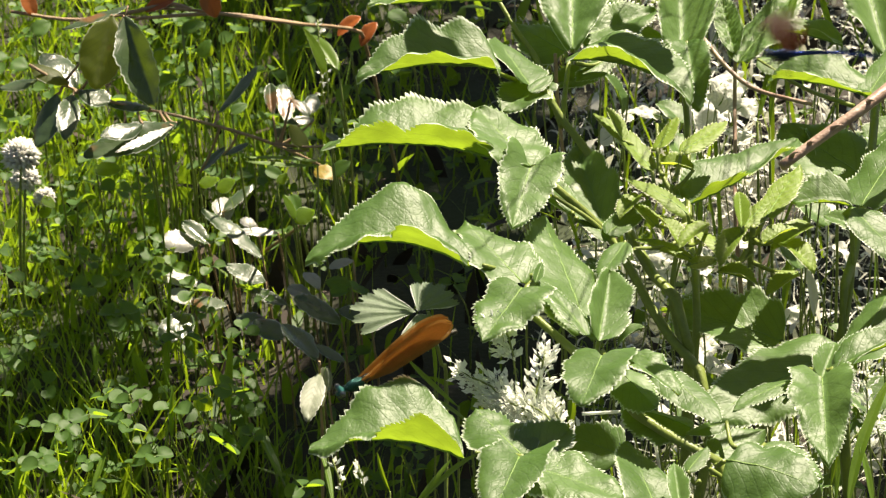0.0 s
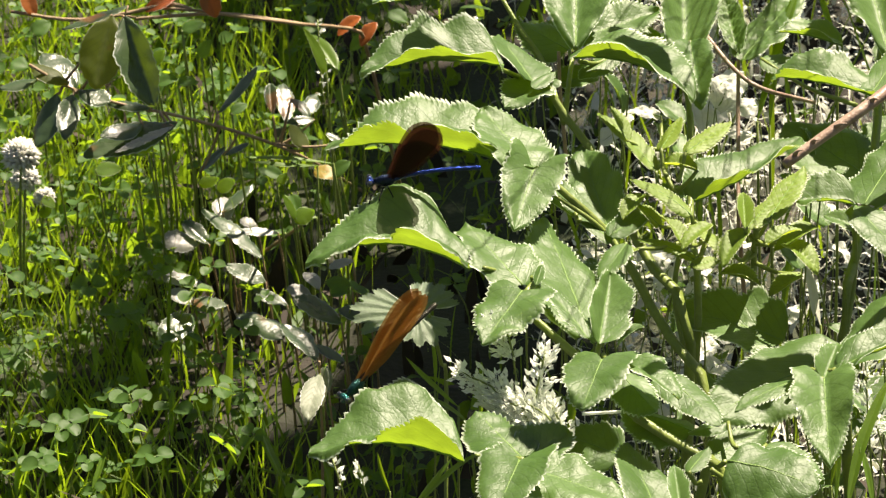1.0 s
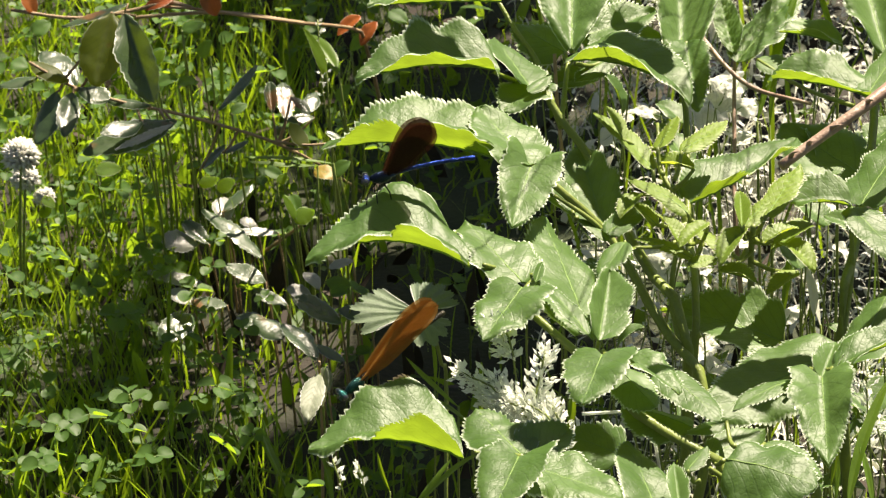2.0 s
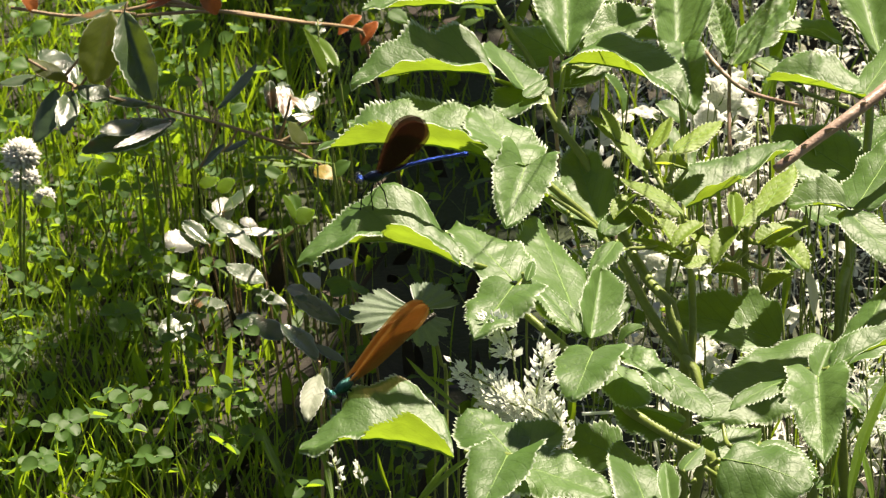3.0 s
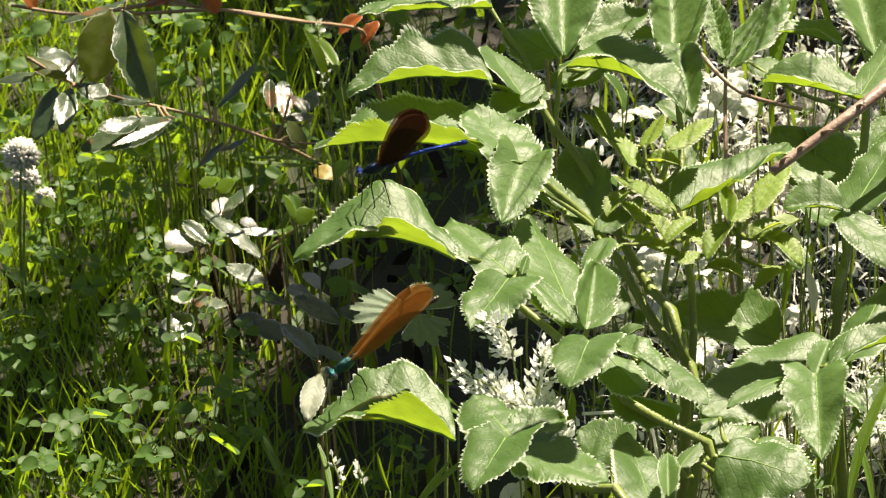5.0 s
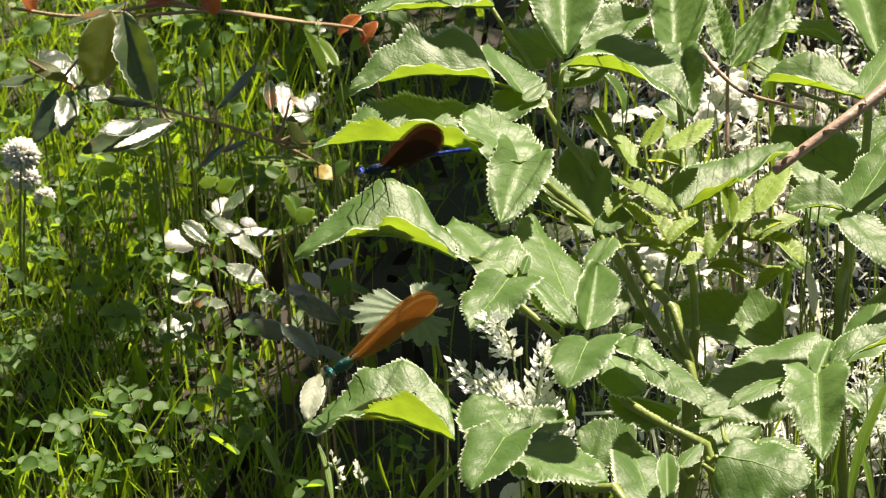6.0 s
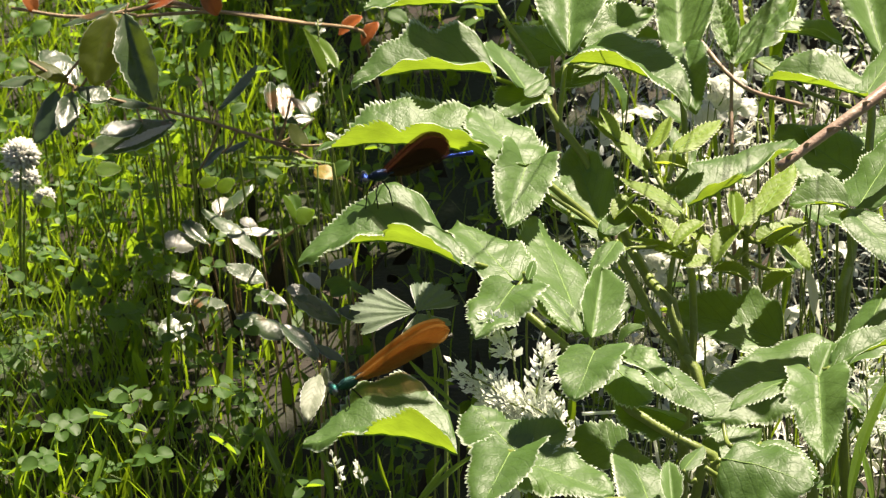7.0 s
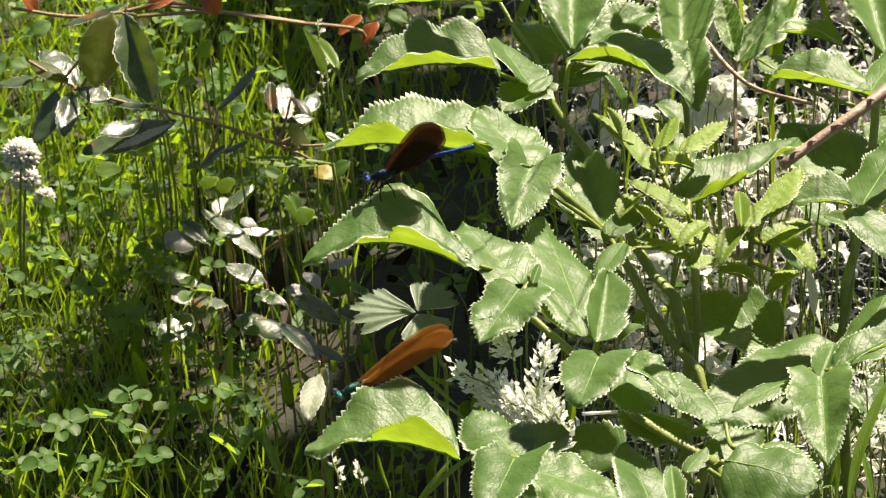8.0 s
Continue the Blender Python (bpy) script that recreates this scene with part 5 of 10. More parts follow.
tube("stalk", willow, 0.0008, 0.0006, [(-0.1933, 0.4260, 0.1962), (-0.1932, 0.4280, 0.1934), (-0.1931, 0.4300, 0.1946)], TWIG, 8)
# This leaf and the next are added as the glare on one broad leaf.
leaflet(willow, (-0.1576, 0.4160, 0.1809), (-0.1781, 0.3999, 0.1807), (0.2277, -0.3011, 0.9260), 0.0113, 4, 0.0010, WILLOW, 10, 'lance', rib=False, name='leaf', crumple=0.02)
tube("stalk", willow, 0.0008, 0.0006, [(-0.1618, 0.4335, 0.1827), (-0.1597, 0.4248, 0.1798), (-0.1576, 0.4160, 0.1809)], TWIG, 8)
leaflet(willow, (-0.1420, 0.4160, 0.1796), (-0.1703, 0.3889, 0.1763), (0.1841, -0.3088, 0.9332), 0.0051, 8, 0.0010, SHEENLEAF, 10, 'lance', rib=False, name='leaf', crumple=0.02)
tube("stalk", willow, 0.0008, 0.0006, [(-0.1502, 0.4371, 0.1785), (-0.1461, 0.4265, 0.1771), (-0.1420, 0.4160, 0.1796)], TWIG, 8)
leaflet(willow, (-0.0848, 0.4700, 0.1577), (-0.0872, 0.4974, 0.1687), (0.2078, -0.3496, 0.9136), 0.0107, 4, 0.0010, WILLOW, 10, 'lance', rib=False, name='leaf', crumple=0.02)
tube("stalk", willow, 0.0008, 0.0006, [(-0.0898, 0.4671, 0.1452), (-0.0873, 0.4685, 0.1495), (-0.0848, 0.4700, 0.1577)], TWIG, 8)
leaflet(willow, (-0.0816, 0.4700, 0.1715), (-0.0719, 0.4600, 0.1649), (0.2341, -0.3701, 0.8990), 0.0070, 4, 0.0010, WILLOW, 10, 'lance', rib=False, name='leaf', crumple=0.02)
tube("stalk", willow, 0.0008, 0.0006, [(-0.0898, 0.4671, 0.1452), (-0.0857, 0.4685, 0.1564), (-0.0816, 0.4700, 0.1715)], TWIG, 8)
leaflet(willow, (-0.0686, 0.4900, 0.1665), (-0.0757, 0.4701, 0.1616), (0.2665, -0.3175, 0.9100), 0.0087, 4, 0.0010, WILLOW, 10, 'lance', rib=False, name='leaf', crumple=0.02)
tube("stalk", willow, 0.0008, 0.0006, [(-0.0874, 0.4836, 0.1364), (-0.0780, 0.4868, 0.1494), (-0.0686, 0.4900, 0.1665)], TWIG, 8)
leaflet(willow, (-0.0696, 0.4700, 0.1593), (-0.0843, 0.4638, 0.1603), (0.2338, -0.4141, 0.8797), 0.0061, 12, 0.0010, WILLOW, 10, 'lance', rib=False, name='leaf', crumple=0.02)
tube("stalk", willow, 0.0008, 0.0006, [(-0.0898, 0.4671, 0.1452), (-0.0797, 0.4685, 0.1503), (-0.0696, 0.4700, 0.1593)], TWIG, 8)
leaflet(willow, (-0.0866, 0.4700, 0.1468), (-0.0898, 0.4777, 0.1511), (0.2133, -0.4091, 0.8872), 0.0061, 4, 0.0010, WILLOW, 10, 'lance', rib=False, name='leaf', crumple=0.02)
tube("stalk", willow, 0.0008, 0.0006, [(-0.0898, 0.4671, 0.1452), (-0.0882, 0.4685, 0.1440), (-0.0866, 0.4700, 0.1468)], TWIG, 8)
leaflet(willow, (-0.1713, 0.4200, 0.2404), (-0.1797, 0.3972, 0.2088), (0.0390, -0.8157, 0.5772), 0.0257, 30.3, 0.0000, mat=OLIVE, teeth=10, shape='lance', rib=False, name='leaf')
tube("stalk", willow, 0.0008, 0.0006, [(-0.1989, 0.4251, 0.2001), (-0.1851, 0.4225, 0.2183), (-0.1713, 0.4200, 0.2404)], TWIG, 8)
leaflet(willow, (-0.1647, 0.4150, 0.2417), (-0.1489, 0.3871, 0.2029), (-0.1266, -0.8284, 0.5456), 0.0244, 40.2, 0.0000, mat=WILLOW, teeth=10, shape='lance', rib=False, name='leaf')
tube("stalk", willow, 0.0008, 0.0006, [(-0.1901, 0.4267, 0.1948), (-0.1774, 0.4209, 0.2162), (-0.1647, 0.4150, 0.2417)], TWIG, 8)
leaflet(willow, (-0.1954, 0.4200, 0.2032), (-0.2155, 0.4300, 0.2099), (0.1709, -0.2898, 0.9417), 0.0118, -9.9, 0.0000, mat=OLIVE, teeth=10, shape='lance', rib=False, name='leaf')
tube("stalk", willow, 0.0008, 0.0006, [(-0.1989, 0.4251, 0.2001), (-0.1971, 0.4225, 0.1997), (-0.1954, 0.4200, 0.2032)], TWIG, 8)
leaflet(willow, (-0.1903, 0.4200, 0.1987), (-0.1740, 0.4135, 0.1944), (0.1302, -0.3016, 0.9445), 0.0141, 5.0, 0.0000, mat=WILLOW, teeth=10, shape='lance', rib=False, name='leaf')
tube("stalk", willow, 0.0008, 0.0006, [(-0.1933, 0.4260, 0.1962), (-0.1918, 0.4230, 0.1955), (-0.1903, 0.4200, 0.1987)], TWIG, 8)
leaflet(willow, (-0.2021, 0.4200, 0.1962), (-0.2115, 0.3983, 0.1760), (-0.4988, -0.4645, 0.7317), 0.0189, -2.9, 0.0000, mat=WILLOW, teeth=10, shape='lance', rib=False, name='leaf')
tube("stalk", willow, 0.0008, 0.0006, [(-0.1989, 0.4251, 0.2001), (-0.2005, 0.4225, 0.1962), (-0.2021, 0.4200, 0.1962)], TWIG, 8)
leaflet(willow, (-0.1402, 0.4200, 0.1795), (-0.1884, 0.4046, 0.1676), (-0.0520, -0.5061, 0.8609), 0.0177, 3.5, 0.0000, mat=WILLOW, teeth=10, shape='lance', rib=False, name='leaf')
tube("stalk", willow, 0.0008, 0.0006, [(-0.1474, 0.4379, 0.1774), (-0.1438, 0.4290, 0.1765), (-0.1402, 0.4200, 0.1795)], TWIG, 8)
leaflet(willow, (-0.1543, 0.4300, 0.1843), (-0.1771, 0.4330, 0.1863), (0.0498, -0.2605, 0.9642), 0.0083, -5.4, 0.0000, mat=WILLOW, teeth=10, shape='lance', rib=False, name='leaf')
tube("stalk", willow, 0.0008, 0.0006, [(-0.1560, 0.4353, 0.1806), (-0.1552, 0.4326, 0.1805), (-0.1543, 0.4300, 0.1843)], TWIG, 8)
leaflet(willow, (-0.2130, 0.4300, 0.2007), (-0.2327, 0.4256, 0.1977), (-0.0875, -0.2536, 0.9633), 0.0083, -0.0, 0.0000, mat=WILLOW, teeth=10, shape='lance', rib=False, name='leaf')
tube("stalk", willow, 0.0008, 0.0006, [(-0.2074, 0.4238, 0.2061), (-0.2102, 0.4269, 0.2014), (-0.2130, 0.4300, 0.2007)], TWIG, 8)
leaflet(willow, (-0.1201, 0.4500, 0.1727), (-0.0999, 0.4740, 0.1888), (-0.4634, -0.1904, 0.8655), 0.0096, -2.2, 0.0000, mat=WILLOW, teeth=10, shape='lance', rib=False, name='leaf')
tube("stalk", willow, 0.0008, 0.0006, [(-0.1225, 0.4431, 0.1679), (-0.1213, 0.4466, 0.1683), (-0.1201, 0.4500, 0.1727)], TWIG, 8)
leaflet(willow, (-0.1307, 0.4500, 0.1373), (-0.1173, 0.4636, 0.1462), (-0.3475, -0.2511, 0.9034), 0.0073, -0.0, 0.0000, mat=WILLOW, teeth=10, shape='lance', rib=False, name='leaf')
tube("stalk", willow, 0.0008, 0.0006, [(-0.1189, 0.4439, 0.1665), (-0.1248, 0.4469, 0.1499), (-0.1307, 0.4500, 0.1373)], TWIG, 8)
leaflet(willow, (-0.1184, 0.4500, 0.1478), (-0.1047, 0.4563, 0.1520), (-0.2034, -0.1926, 0.9600), 0.0060, -0.0, 0.0000, mat=WILLOW, teeth=10, shape='lance', rib=False, name='leaf')
tube("stalk", willow, 0.0008, 0.0006, [(-0.1095, 0.4461, 0.1623), (-0.1139, 0.4480, 0.1531), (-0.1184, 0.4500, 0.1478)], TWIG, 8)
leaflet(willow, (-0.0721, 0.4500, 0.1498), (-0.0821, 0.4556, 0.1625), (0.5199, -0.5553, 0.6491), 0.0109, -0.0, 0.0000, mat=OLIVE, teeth=10, shape='lance', rib=False, name='leaf')
tube("stalk", willow, 0.0008, 0.0006, [(-0.0923, 0.4505, 0.1541), (-0.0822, 0.4502, 0.1499), (-0.0721, 0.4500, 0.1498)], TWIG, 8)
leaflet(willow, (-0.1645, 0.4400, 0.2376), (-0.1985, 0.4282, 0.2296), (-0.1703, -0.1676, 0.9710), 0.0083, -5.0, 0.0000, mat=WILLOW, teeth=10, shape='lance', rib=False, name='leaf')
tube("stalk", willow, 0.0008, 0.0006, [(-0.1836, 0.4282, 0.1919), (-0.1741, 0.4341, 0.2128), (-0.1645, 0.4400, 0.2376)], TWIG, 8)
leaflet(willow, (-0.0920, 0.4750, 0.1595), (-0.0937, 0.4927, 0.1714), (0.0370, -0.5529, 0.8324), 0.0097, 46.4, 0.0000, mat=WILLOW, teeth=10, shape='lance', rib=False, name='leaf')
tube("stalk", willow, 0.0008, 0.0006, [(-0.0898, 0.4671, 0.1452), (-0.0909, 0.4710, 0.1504), (-0.0920, 0.4750, 0.1595)], TWIG, 8)
leaflet(willow, (-0.0540, 0.4500, 0.1537), (-0.0631, 0.4554, 0.1573), (0.2582, -0.1891, 0.9474), 0.0060, -0.0, 0.0000, mat=WILLOW, teeth=10, shape='lance', rib=False, name='leaf')
tube("stalk", willow, 0.0008, 0.0006, [(-0.0923, 0.4505, 0.1541), (-0.0731, 0.4502, 0.1519), (-0.0540, 0.4500, 0.1537)], TWIG, 8)

willow_low = thing("willow_sapling", (-0.1000, 0.6200, 0.0000), "low willow shoot with glossy leaves near the soil, some painted pale for sheen", "sapling")
tube("twig", willow_low, 0.0012, 0.0009, [(-0.1000, 0.6200, -0.0100), (-0.1138, 0.5941, 0.0124), (-0.0954, 0.5634, 0.0412), (-0.0761, 0.5325, 0.0696)], TWIG)
leaflet(willow_low, (-0.1332, 0.5000, 0.0449), (-0.1649, 0.4983, 0.0537), (0.2631, -0.4192, 0.8689), 0.0100, 4, 0.0010, SHEENLEAF, 10, 'lance', rib=False, name='leaf', crumple=0.02)
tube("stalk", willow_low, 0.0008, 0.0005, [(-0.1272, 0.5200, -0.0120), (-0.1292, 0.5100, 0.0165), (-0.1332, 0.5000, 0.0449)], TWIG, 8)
leaflet(willow_low, (-0.1375, 0.4900, 0.0386), (-0.1535, 0.4919, 0.0442), (0.2640, -0.3989, 0.8782), 0.0103, 4, 0.0010, SHEENLEAF, 10, 'lance', rib=False, name='leaf', crumple=0.02)
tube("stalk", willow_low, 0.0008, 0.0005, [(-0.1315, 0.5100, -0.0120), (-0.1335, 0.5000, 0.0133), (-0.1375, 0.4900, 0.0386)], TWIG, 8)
leaflet(willow_low, (-0.0930, 0.5300, 0.0631), (-0.1162, 0.5236, 0.0653), (0.1718, -0.2956, 0.9397), 0.0074, 12, 0.0010, SHEENLEAF, 10, 'lance', rib=False, name='leaf', crumple=0.02)
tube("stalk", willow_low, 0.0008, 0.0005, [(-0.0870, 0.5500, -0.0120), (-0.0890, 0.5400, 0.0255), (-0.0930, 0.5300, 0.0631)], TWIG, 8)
leaflet(willow_low, (-0.1384, 0.5300, 0.0560), (-0.1585, 0.5265, 0.0605), (0.2587, -0.3380, 0.9049), 0.0153, 4, 0.0010, SHEENLEAF, 10, 'lance', rib=False, name='leaf', crumple=0.02)
tube("stalk", willow_low, 0.0008, 0.0005, [(-0.1324, 0.5500, -0.0120), (-0.1344, 0.5400, 0.0220), (-0.1384, 0.5300, 0.0560)], TWIG, 8)
leaflet(willow_low, (-0.1321, 0.5300, 0.0557), (-0.1475, 0.5411, 0.0643), (0.2692, -0.3279, 0.9056), 0.0116, 8, 0.0010, WILLOW, 10, 'lance', rib=False, name='leaf', crumple=0.02)
tube("stalk", willow_low, 0.0008, 0.0005, [(-0.1261, 0.5500, -0.0120), (-0.1281, 0.5400, 0.0218), (-0.1321, 0.5300, 0.0557)], TWIG, 8)
leaflet(willow_low, (-0.1228, 0.5500, 0.0616), (-0.1267, 0.5654, 0.0688), (0.1676, -0.3817, 0.9089), 0.0122, 4, 0.0010, SHEENLEAF, 10, 'lance', rib=False, name='leaf', crumple=0.02)
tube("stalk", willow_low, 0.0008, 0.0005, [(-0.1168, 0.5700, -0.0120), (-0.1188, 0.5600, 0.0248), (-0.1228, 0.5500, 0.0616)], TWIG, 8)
leaflet(willow_low, (-0.0479, 0.4200, 0.0975), (-0.0606, 0.4107, 0.0972), (0.2620, -0.3865, 0.8843), 0.0057, 8, 0.0010, SHEENLEAF, 10, 'lance', rib=False, name='leaf', crumple=0.02)
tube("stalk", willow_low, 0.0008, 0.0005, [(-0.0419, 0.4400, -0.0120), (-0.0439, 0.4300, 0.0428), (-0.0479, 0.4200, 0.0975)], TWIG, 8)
leaflet(willow_low, (-0.0659, 0.4200, 0.0808), (-0.0746, 0.4295, 0.0860), (0.1704, -0.3480, 0.9219), 0.0083, 4, 0.0010, SHEENLEAF, 10, 'lance', rib=False, name='leaf', crumple=0.02)
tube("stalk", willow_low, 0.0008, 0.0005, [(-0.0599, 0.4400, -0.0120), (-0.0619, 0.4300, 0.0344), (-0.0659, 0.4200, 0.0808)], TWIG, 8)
leaflet(willow_low, (-0.0702, 0.4200, 0.0755), (-0.0835, 0.4230, 0.0797), (0.2174, -0.3299, 0.9186), 0.0097, 4, 0.0010, SHEENLEAF, 10, 'lance', rib=False, name='leaf', crumple=0.02)
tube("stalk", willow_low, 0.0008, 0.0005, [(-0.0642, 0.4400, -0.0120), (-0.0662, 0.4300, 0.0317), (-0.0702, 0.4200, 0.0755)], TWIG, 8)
leaflet(willow_low, (-0.1368, 0.4700, 0.0413), (-0.1537, 0.4463, 0.0364), (0.1738, -0.3167, 0.9325), 0.0167, 8, 0.0010, WILLOW, 10, 'lance', rib=False, name='leaf', crumple=0.02)
tube("stalk", willow_low, 0.0008, 0.0005, [(-0.1308, 0.4900, -0.0120), (-0.1328, 0.4800, 0.0147), (-0.1368, 0.4700, 0.0413)], TWIG, 8)
leaflet(willow_low, (-0.0540, 0.4000, 0.0701), (-0.0794, 0.4088, 0.0805), (0.2258, -0.4005, 0.8880), 0.0145, 8, 0.0010, WILLOW, 10, 'lance', rib=False, name='leaf', crumple=0.02)
tube("stalk", willow_low, 0.0008, 0.0005, [(-0.0480, 0.4200, -0.0120), (-0.0500, 0.4100, 0.0291), (-0.0540, 0.4000, 0.0701)], TWIG, 8)
leaflet(willow_low, (-0.1047, 0.5300, 0.0673), (-0.1143, 0.5319, 0.0706), (0.2252, -0.4169, 0.8806), 0.0068, 4, 0.0010, SHEENLEAF, 10, 'lance', rib=False, name='leaf', crumple=0.02)
tube("stalk", willow_low, 0.0008, 0.0005, [(-0.0987, 0.5500, -0.0120), (-0.1007, 0.5400, 0.0276), (-0.1047, 0.5300, 0.0673)], TWIG, 8)
leaflet(willow_low, (-0.1728, 0.5000, 0.0295), (-0.1825, 0.5038, 0.0340), (0.2654, -0.3738, 0.8887), 0.0035, 8, 0.0010, SHEENLEAF, 10, 'lance', rib=False, name='leaf', crumple=0.02)
tube("stalk", willow_low, 0.0008, 0.0005, [(-0.1668, 0.5200, -0.0120), (-0.1688, 0.5100, 0.0087), (-0.1728, 0.5000, 0.0295)], TWIG, 8)
leaflet(willow_low, (-0.1046, 0.3500, 0.0328), (-0.1105, 0.3637, 0.0383), (0.1267, -0.3236, 0.9377), 0.0059, 8, 0.0010, CLOVER, 10, 'lance', rib=False, name='leaf', crumple=0.02)
tube("stalk", willow_low, 0.0008, 0.0005, [(-0.0986, 0.3700, -0.0120), (-0.1006, 0.3600, 0.0104), (-0.1046, 0.3500, 0.0328)], TWIG, 8)
leaflet(willow_low, (-0.1015, 0.3500, 0.0401), (-0.0942, 0.3579, 0.0413), (0.1845, -0.3128, 0.9317), 0.0055, 8, 0.0010, CLOVER, 10, 'lance', rib=False, name='leaf', crumple=0.02)
tube("stalk", willow_low, 0.0008, 0.0005, [(-0.0955, 0.3700, -0.0120), (-0.0975, 0.3600, 0.0141), (-0.1015, 0.3500, 0.0401)], TWIG, 8)
leaflet(willow_low, (-0.0998, 0.4900, 0.0653), (-0.1349, 0.5242, 0.0811), (0.2107, -0.2234, 0.9517), 0.0119, 4.1, 0.0000, mat=WILLOW, teeth=10, shape='lance', rib=False, name='leaf')
tube("stalk", willow_low, 0.0008, 0.0005, [(-0.0938, 0.5100, -0.0120), (-0.0958, 0.5000, 0.0267), (-0.0998, 0.4900, 0.0653)], TWIG, 8)
leaflet(willow_low, (-0.1196, 0.4800, 0.0417), (-0.1398, 0.4838, 0.0433), (0.0119, -0.3503, 0.9366), 0.0100, -2.6, 0.0000, mat=WILLOW, teeth=10, shape='lance', rib=False, name='leaf')
tube("stalk", willow_low, 0.0008, 0.0005, [(-0.1136, 0.5000, -0.0120), (-0.1156, 0.4900, 0.0148), (-0.1196, 0.4800, 0.0417)], TWIG, 8)
leaflet(willow_low, (-0.0854, 0.4600, 0.0514), (-0.1041, 0.4711, 0.0563), (0.1056, -0.2510, 0.9622), 0.0087, -2.8, 0.0000, mat=WILLOW, teeth=10, shape='lance', rib=False, name='leaf')
tube("stalk", willow_low, 0.0008, 0.0005, [(-0.0794, 0.4800, -0.0120), (-0.0814, 0.4700, 0.0197), (-0.0854, 0.4600, 0.0514)], TWIG, 8)
leaflet(willow_low, (-0.0654, 0.3600, 0.0694), (-0.0843, 0.3812, 0.0787), (0.2225, -0.2168, 0.9505), 0.0153, 6.2, 0.0000, mat=WILLOW, teeth=10, shape='lance', rib=False, name='leaf')
tube("stalk", willow_low, 0.0008, 0.0005, [(-0.0594, 0.3800, -0.0120), (-0.0614, 0.3700, 0.0287), (-0.0654, 0.3600, 0.0694)], TWIG, 8)
leaflet(willow_low, (-0.0489, 0.4200, 0.0828), (-0.0626, 0.4222, 0.0838), (-0.0060, -0.4386, 0.8987), 0.0097, 2.9, 0.0000, mat=CLOVER, teeth=10, shape='lance', rib=False, name='leaf')
tube("stalk", willow_low, 0.0008, 0.0005, [(-0.0429, 0.4400, -0.0120), (-0.0449, 0.4300, 0.0354), (-0.0489, 0.4200, 0.0828)], TWIG, 8)
leaflet(willow_low, (-0.0387, 0.4000, 0.0735), (-0.0553, 0.4054, 0.0758), (0.0105, -0.3758, 0.9267), 0.0108, -2.4, 0.0000, mat=WILLOW, teeth=10, shape='lance', rib=False, name='leaf')
tube("stalk", willow_low, 0.0008, 0.0005, [(-0.0327, 0.4200, -0.0120), (-0.0347, 0.4100, 0.0307), (-0.0387, 0.4000, 0.0735)], TWIG, 8)
leaflet(willow_low, (-0.1252, 0.5500, 0.0673), (-0.1086, 0.5689, 0.0761), (-0.2258, -0.2417, 0.9437), 0.0090, -0.0, 0.0000, mat=WILLOW, teeth=10, shape='lance', rib=False, name='leaf')
tube("stalk", willow_low, 0.0008, 0.0005, [(-0.1192, 0.5700, -0.0120), (-0.1212, 0.5600, 0.0276), (-0.1252, 0.5500, 0.0673)], TWIG, 8)
leaflet(willow_low, (-0.0854, 0.4000, 0.0607), (-0.1009, 0.4126, 0.0663), (0.0935, -0.3010, 0.9490), 0.0144, -0.0, 0.0000, mat=WILLOW, teeth=10, shape='lance', rib=False, name='leaf')
tube("stalk", willow_low, 0.0008, 0.0005, [(-0.0794, 0.4200, -0.0120), (-0.0814, 0.4100, 0.0244), (-0.0854, 0.4000, 0.0607)], TWIG, 8)
leaflet(willow_low, (-0.0975, 0.4700, 0.0606), (-0.1197, 0.4812, 0.0657), (0.0715, -0.2875, 0.9551), 0.0124, -0.0, 0.0000, mat=WILLOW, teeth=10, shape='lance', rib=False, name='leaf')
tube("stalk", willow_low, 0.0008, 0.0005, [(-0.0915, 0.4900, -0.0120), (-0.0935, 0.4800, 0.0243), (-0.0975, 0.4700, 0.0606)], TWIG, 8)
leaflet(willow_low, (-0.0923, 0.4200, 0.0576), (-0.1108, 0.4273, 0.0608), (0.0549, -0.2809, 0.9582), 0.0134, 3.6, 0.0000, mat=WILLOW, teeth=10, shape='lance', rib=False, name='leaf')
tube("stalk", willow_low, 0.0008, 0.0005, [(-0.0863, 0.4400, -0.0120), (-0.0883, 0.4300, 0.0228), (-0.0923, 0.4200, 0.0576)], TWIG, 8)
leaflet(willow_low, (-0.0513, 0.3600, 0.0674), (-0.0663, 0.3706, 0.0720), (0.1380, -0.2224, 0.9651), 0.0071, -0.0, 0.0000, mat=WILLOW, teeth=10, shape='lance', rib=False, name='leaf')
tube("stalk", willow_low, 0.0008, 0.0005, [(-0.0453, 0.3800, -0.0120), (-0.0473, 0.3700, 0.0277), (-0.0513, 0.3600, 0.0674)], TWIG, 8)
leaflet(willow_low, (-0.0563, 0.2600, 0.1010), (-0.0577, 0.2664, 0.1121), (-0.0096, -0.8668, 0.4985), 0.0050, 38.9, 0.0000, mat=PALE, teeth=10, shape='lance', rib=False, name='leaf')
tube("stalk", willow_low, 0.0008, 0.0005, [(-0.0503, 0.2800, -0.0120), (-0.0523, 0.2700, 0.0445), (-0.0563, 0.2600, 0.1010)], TWIG, 8)

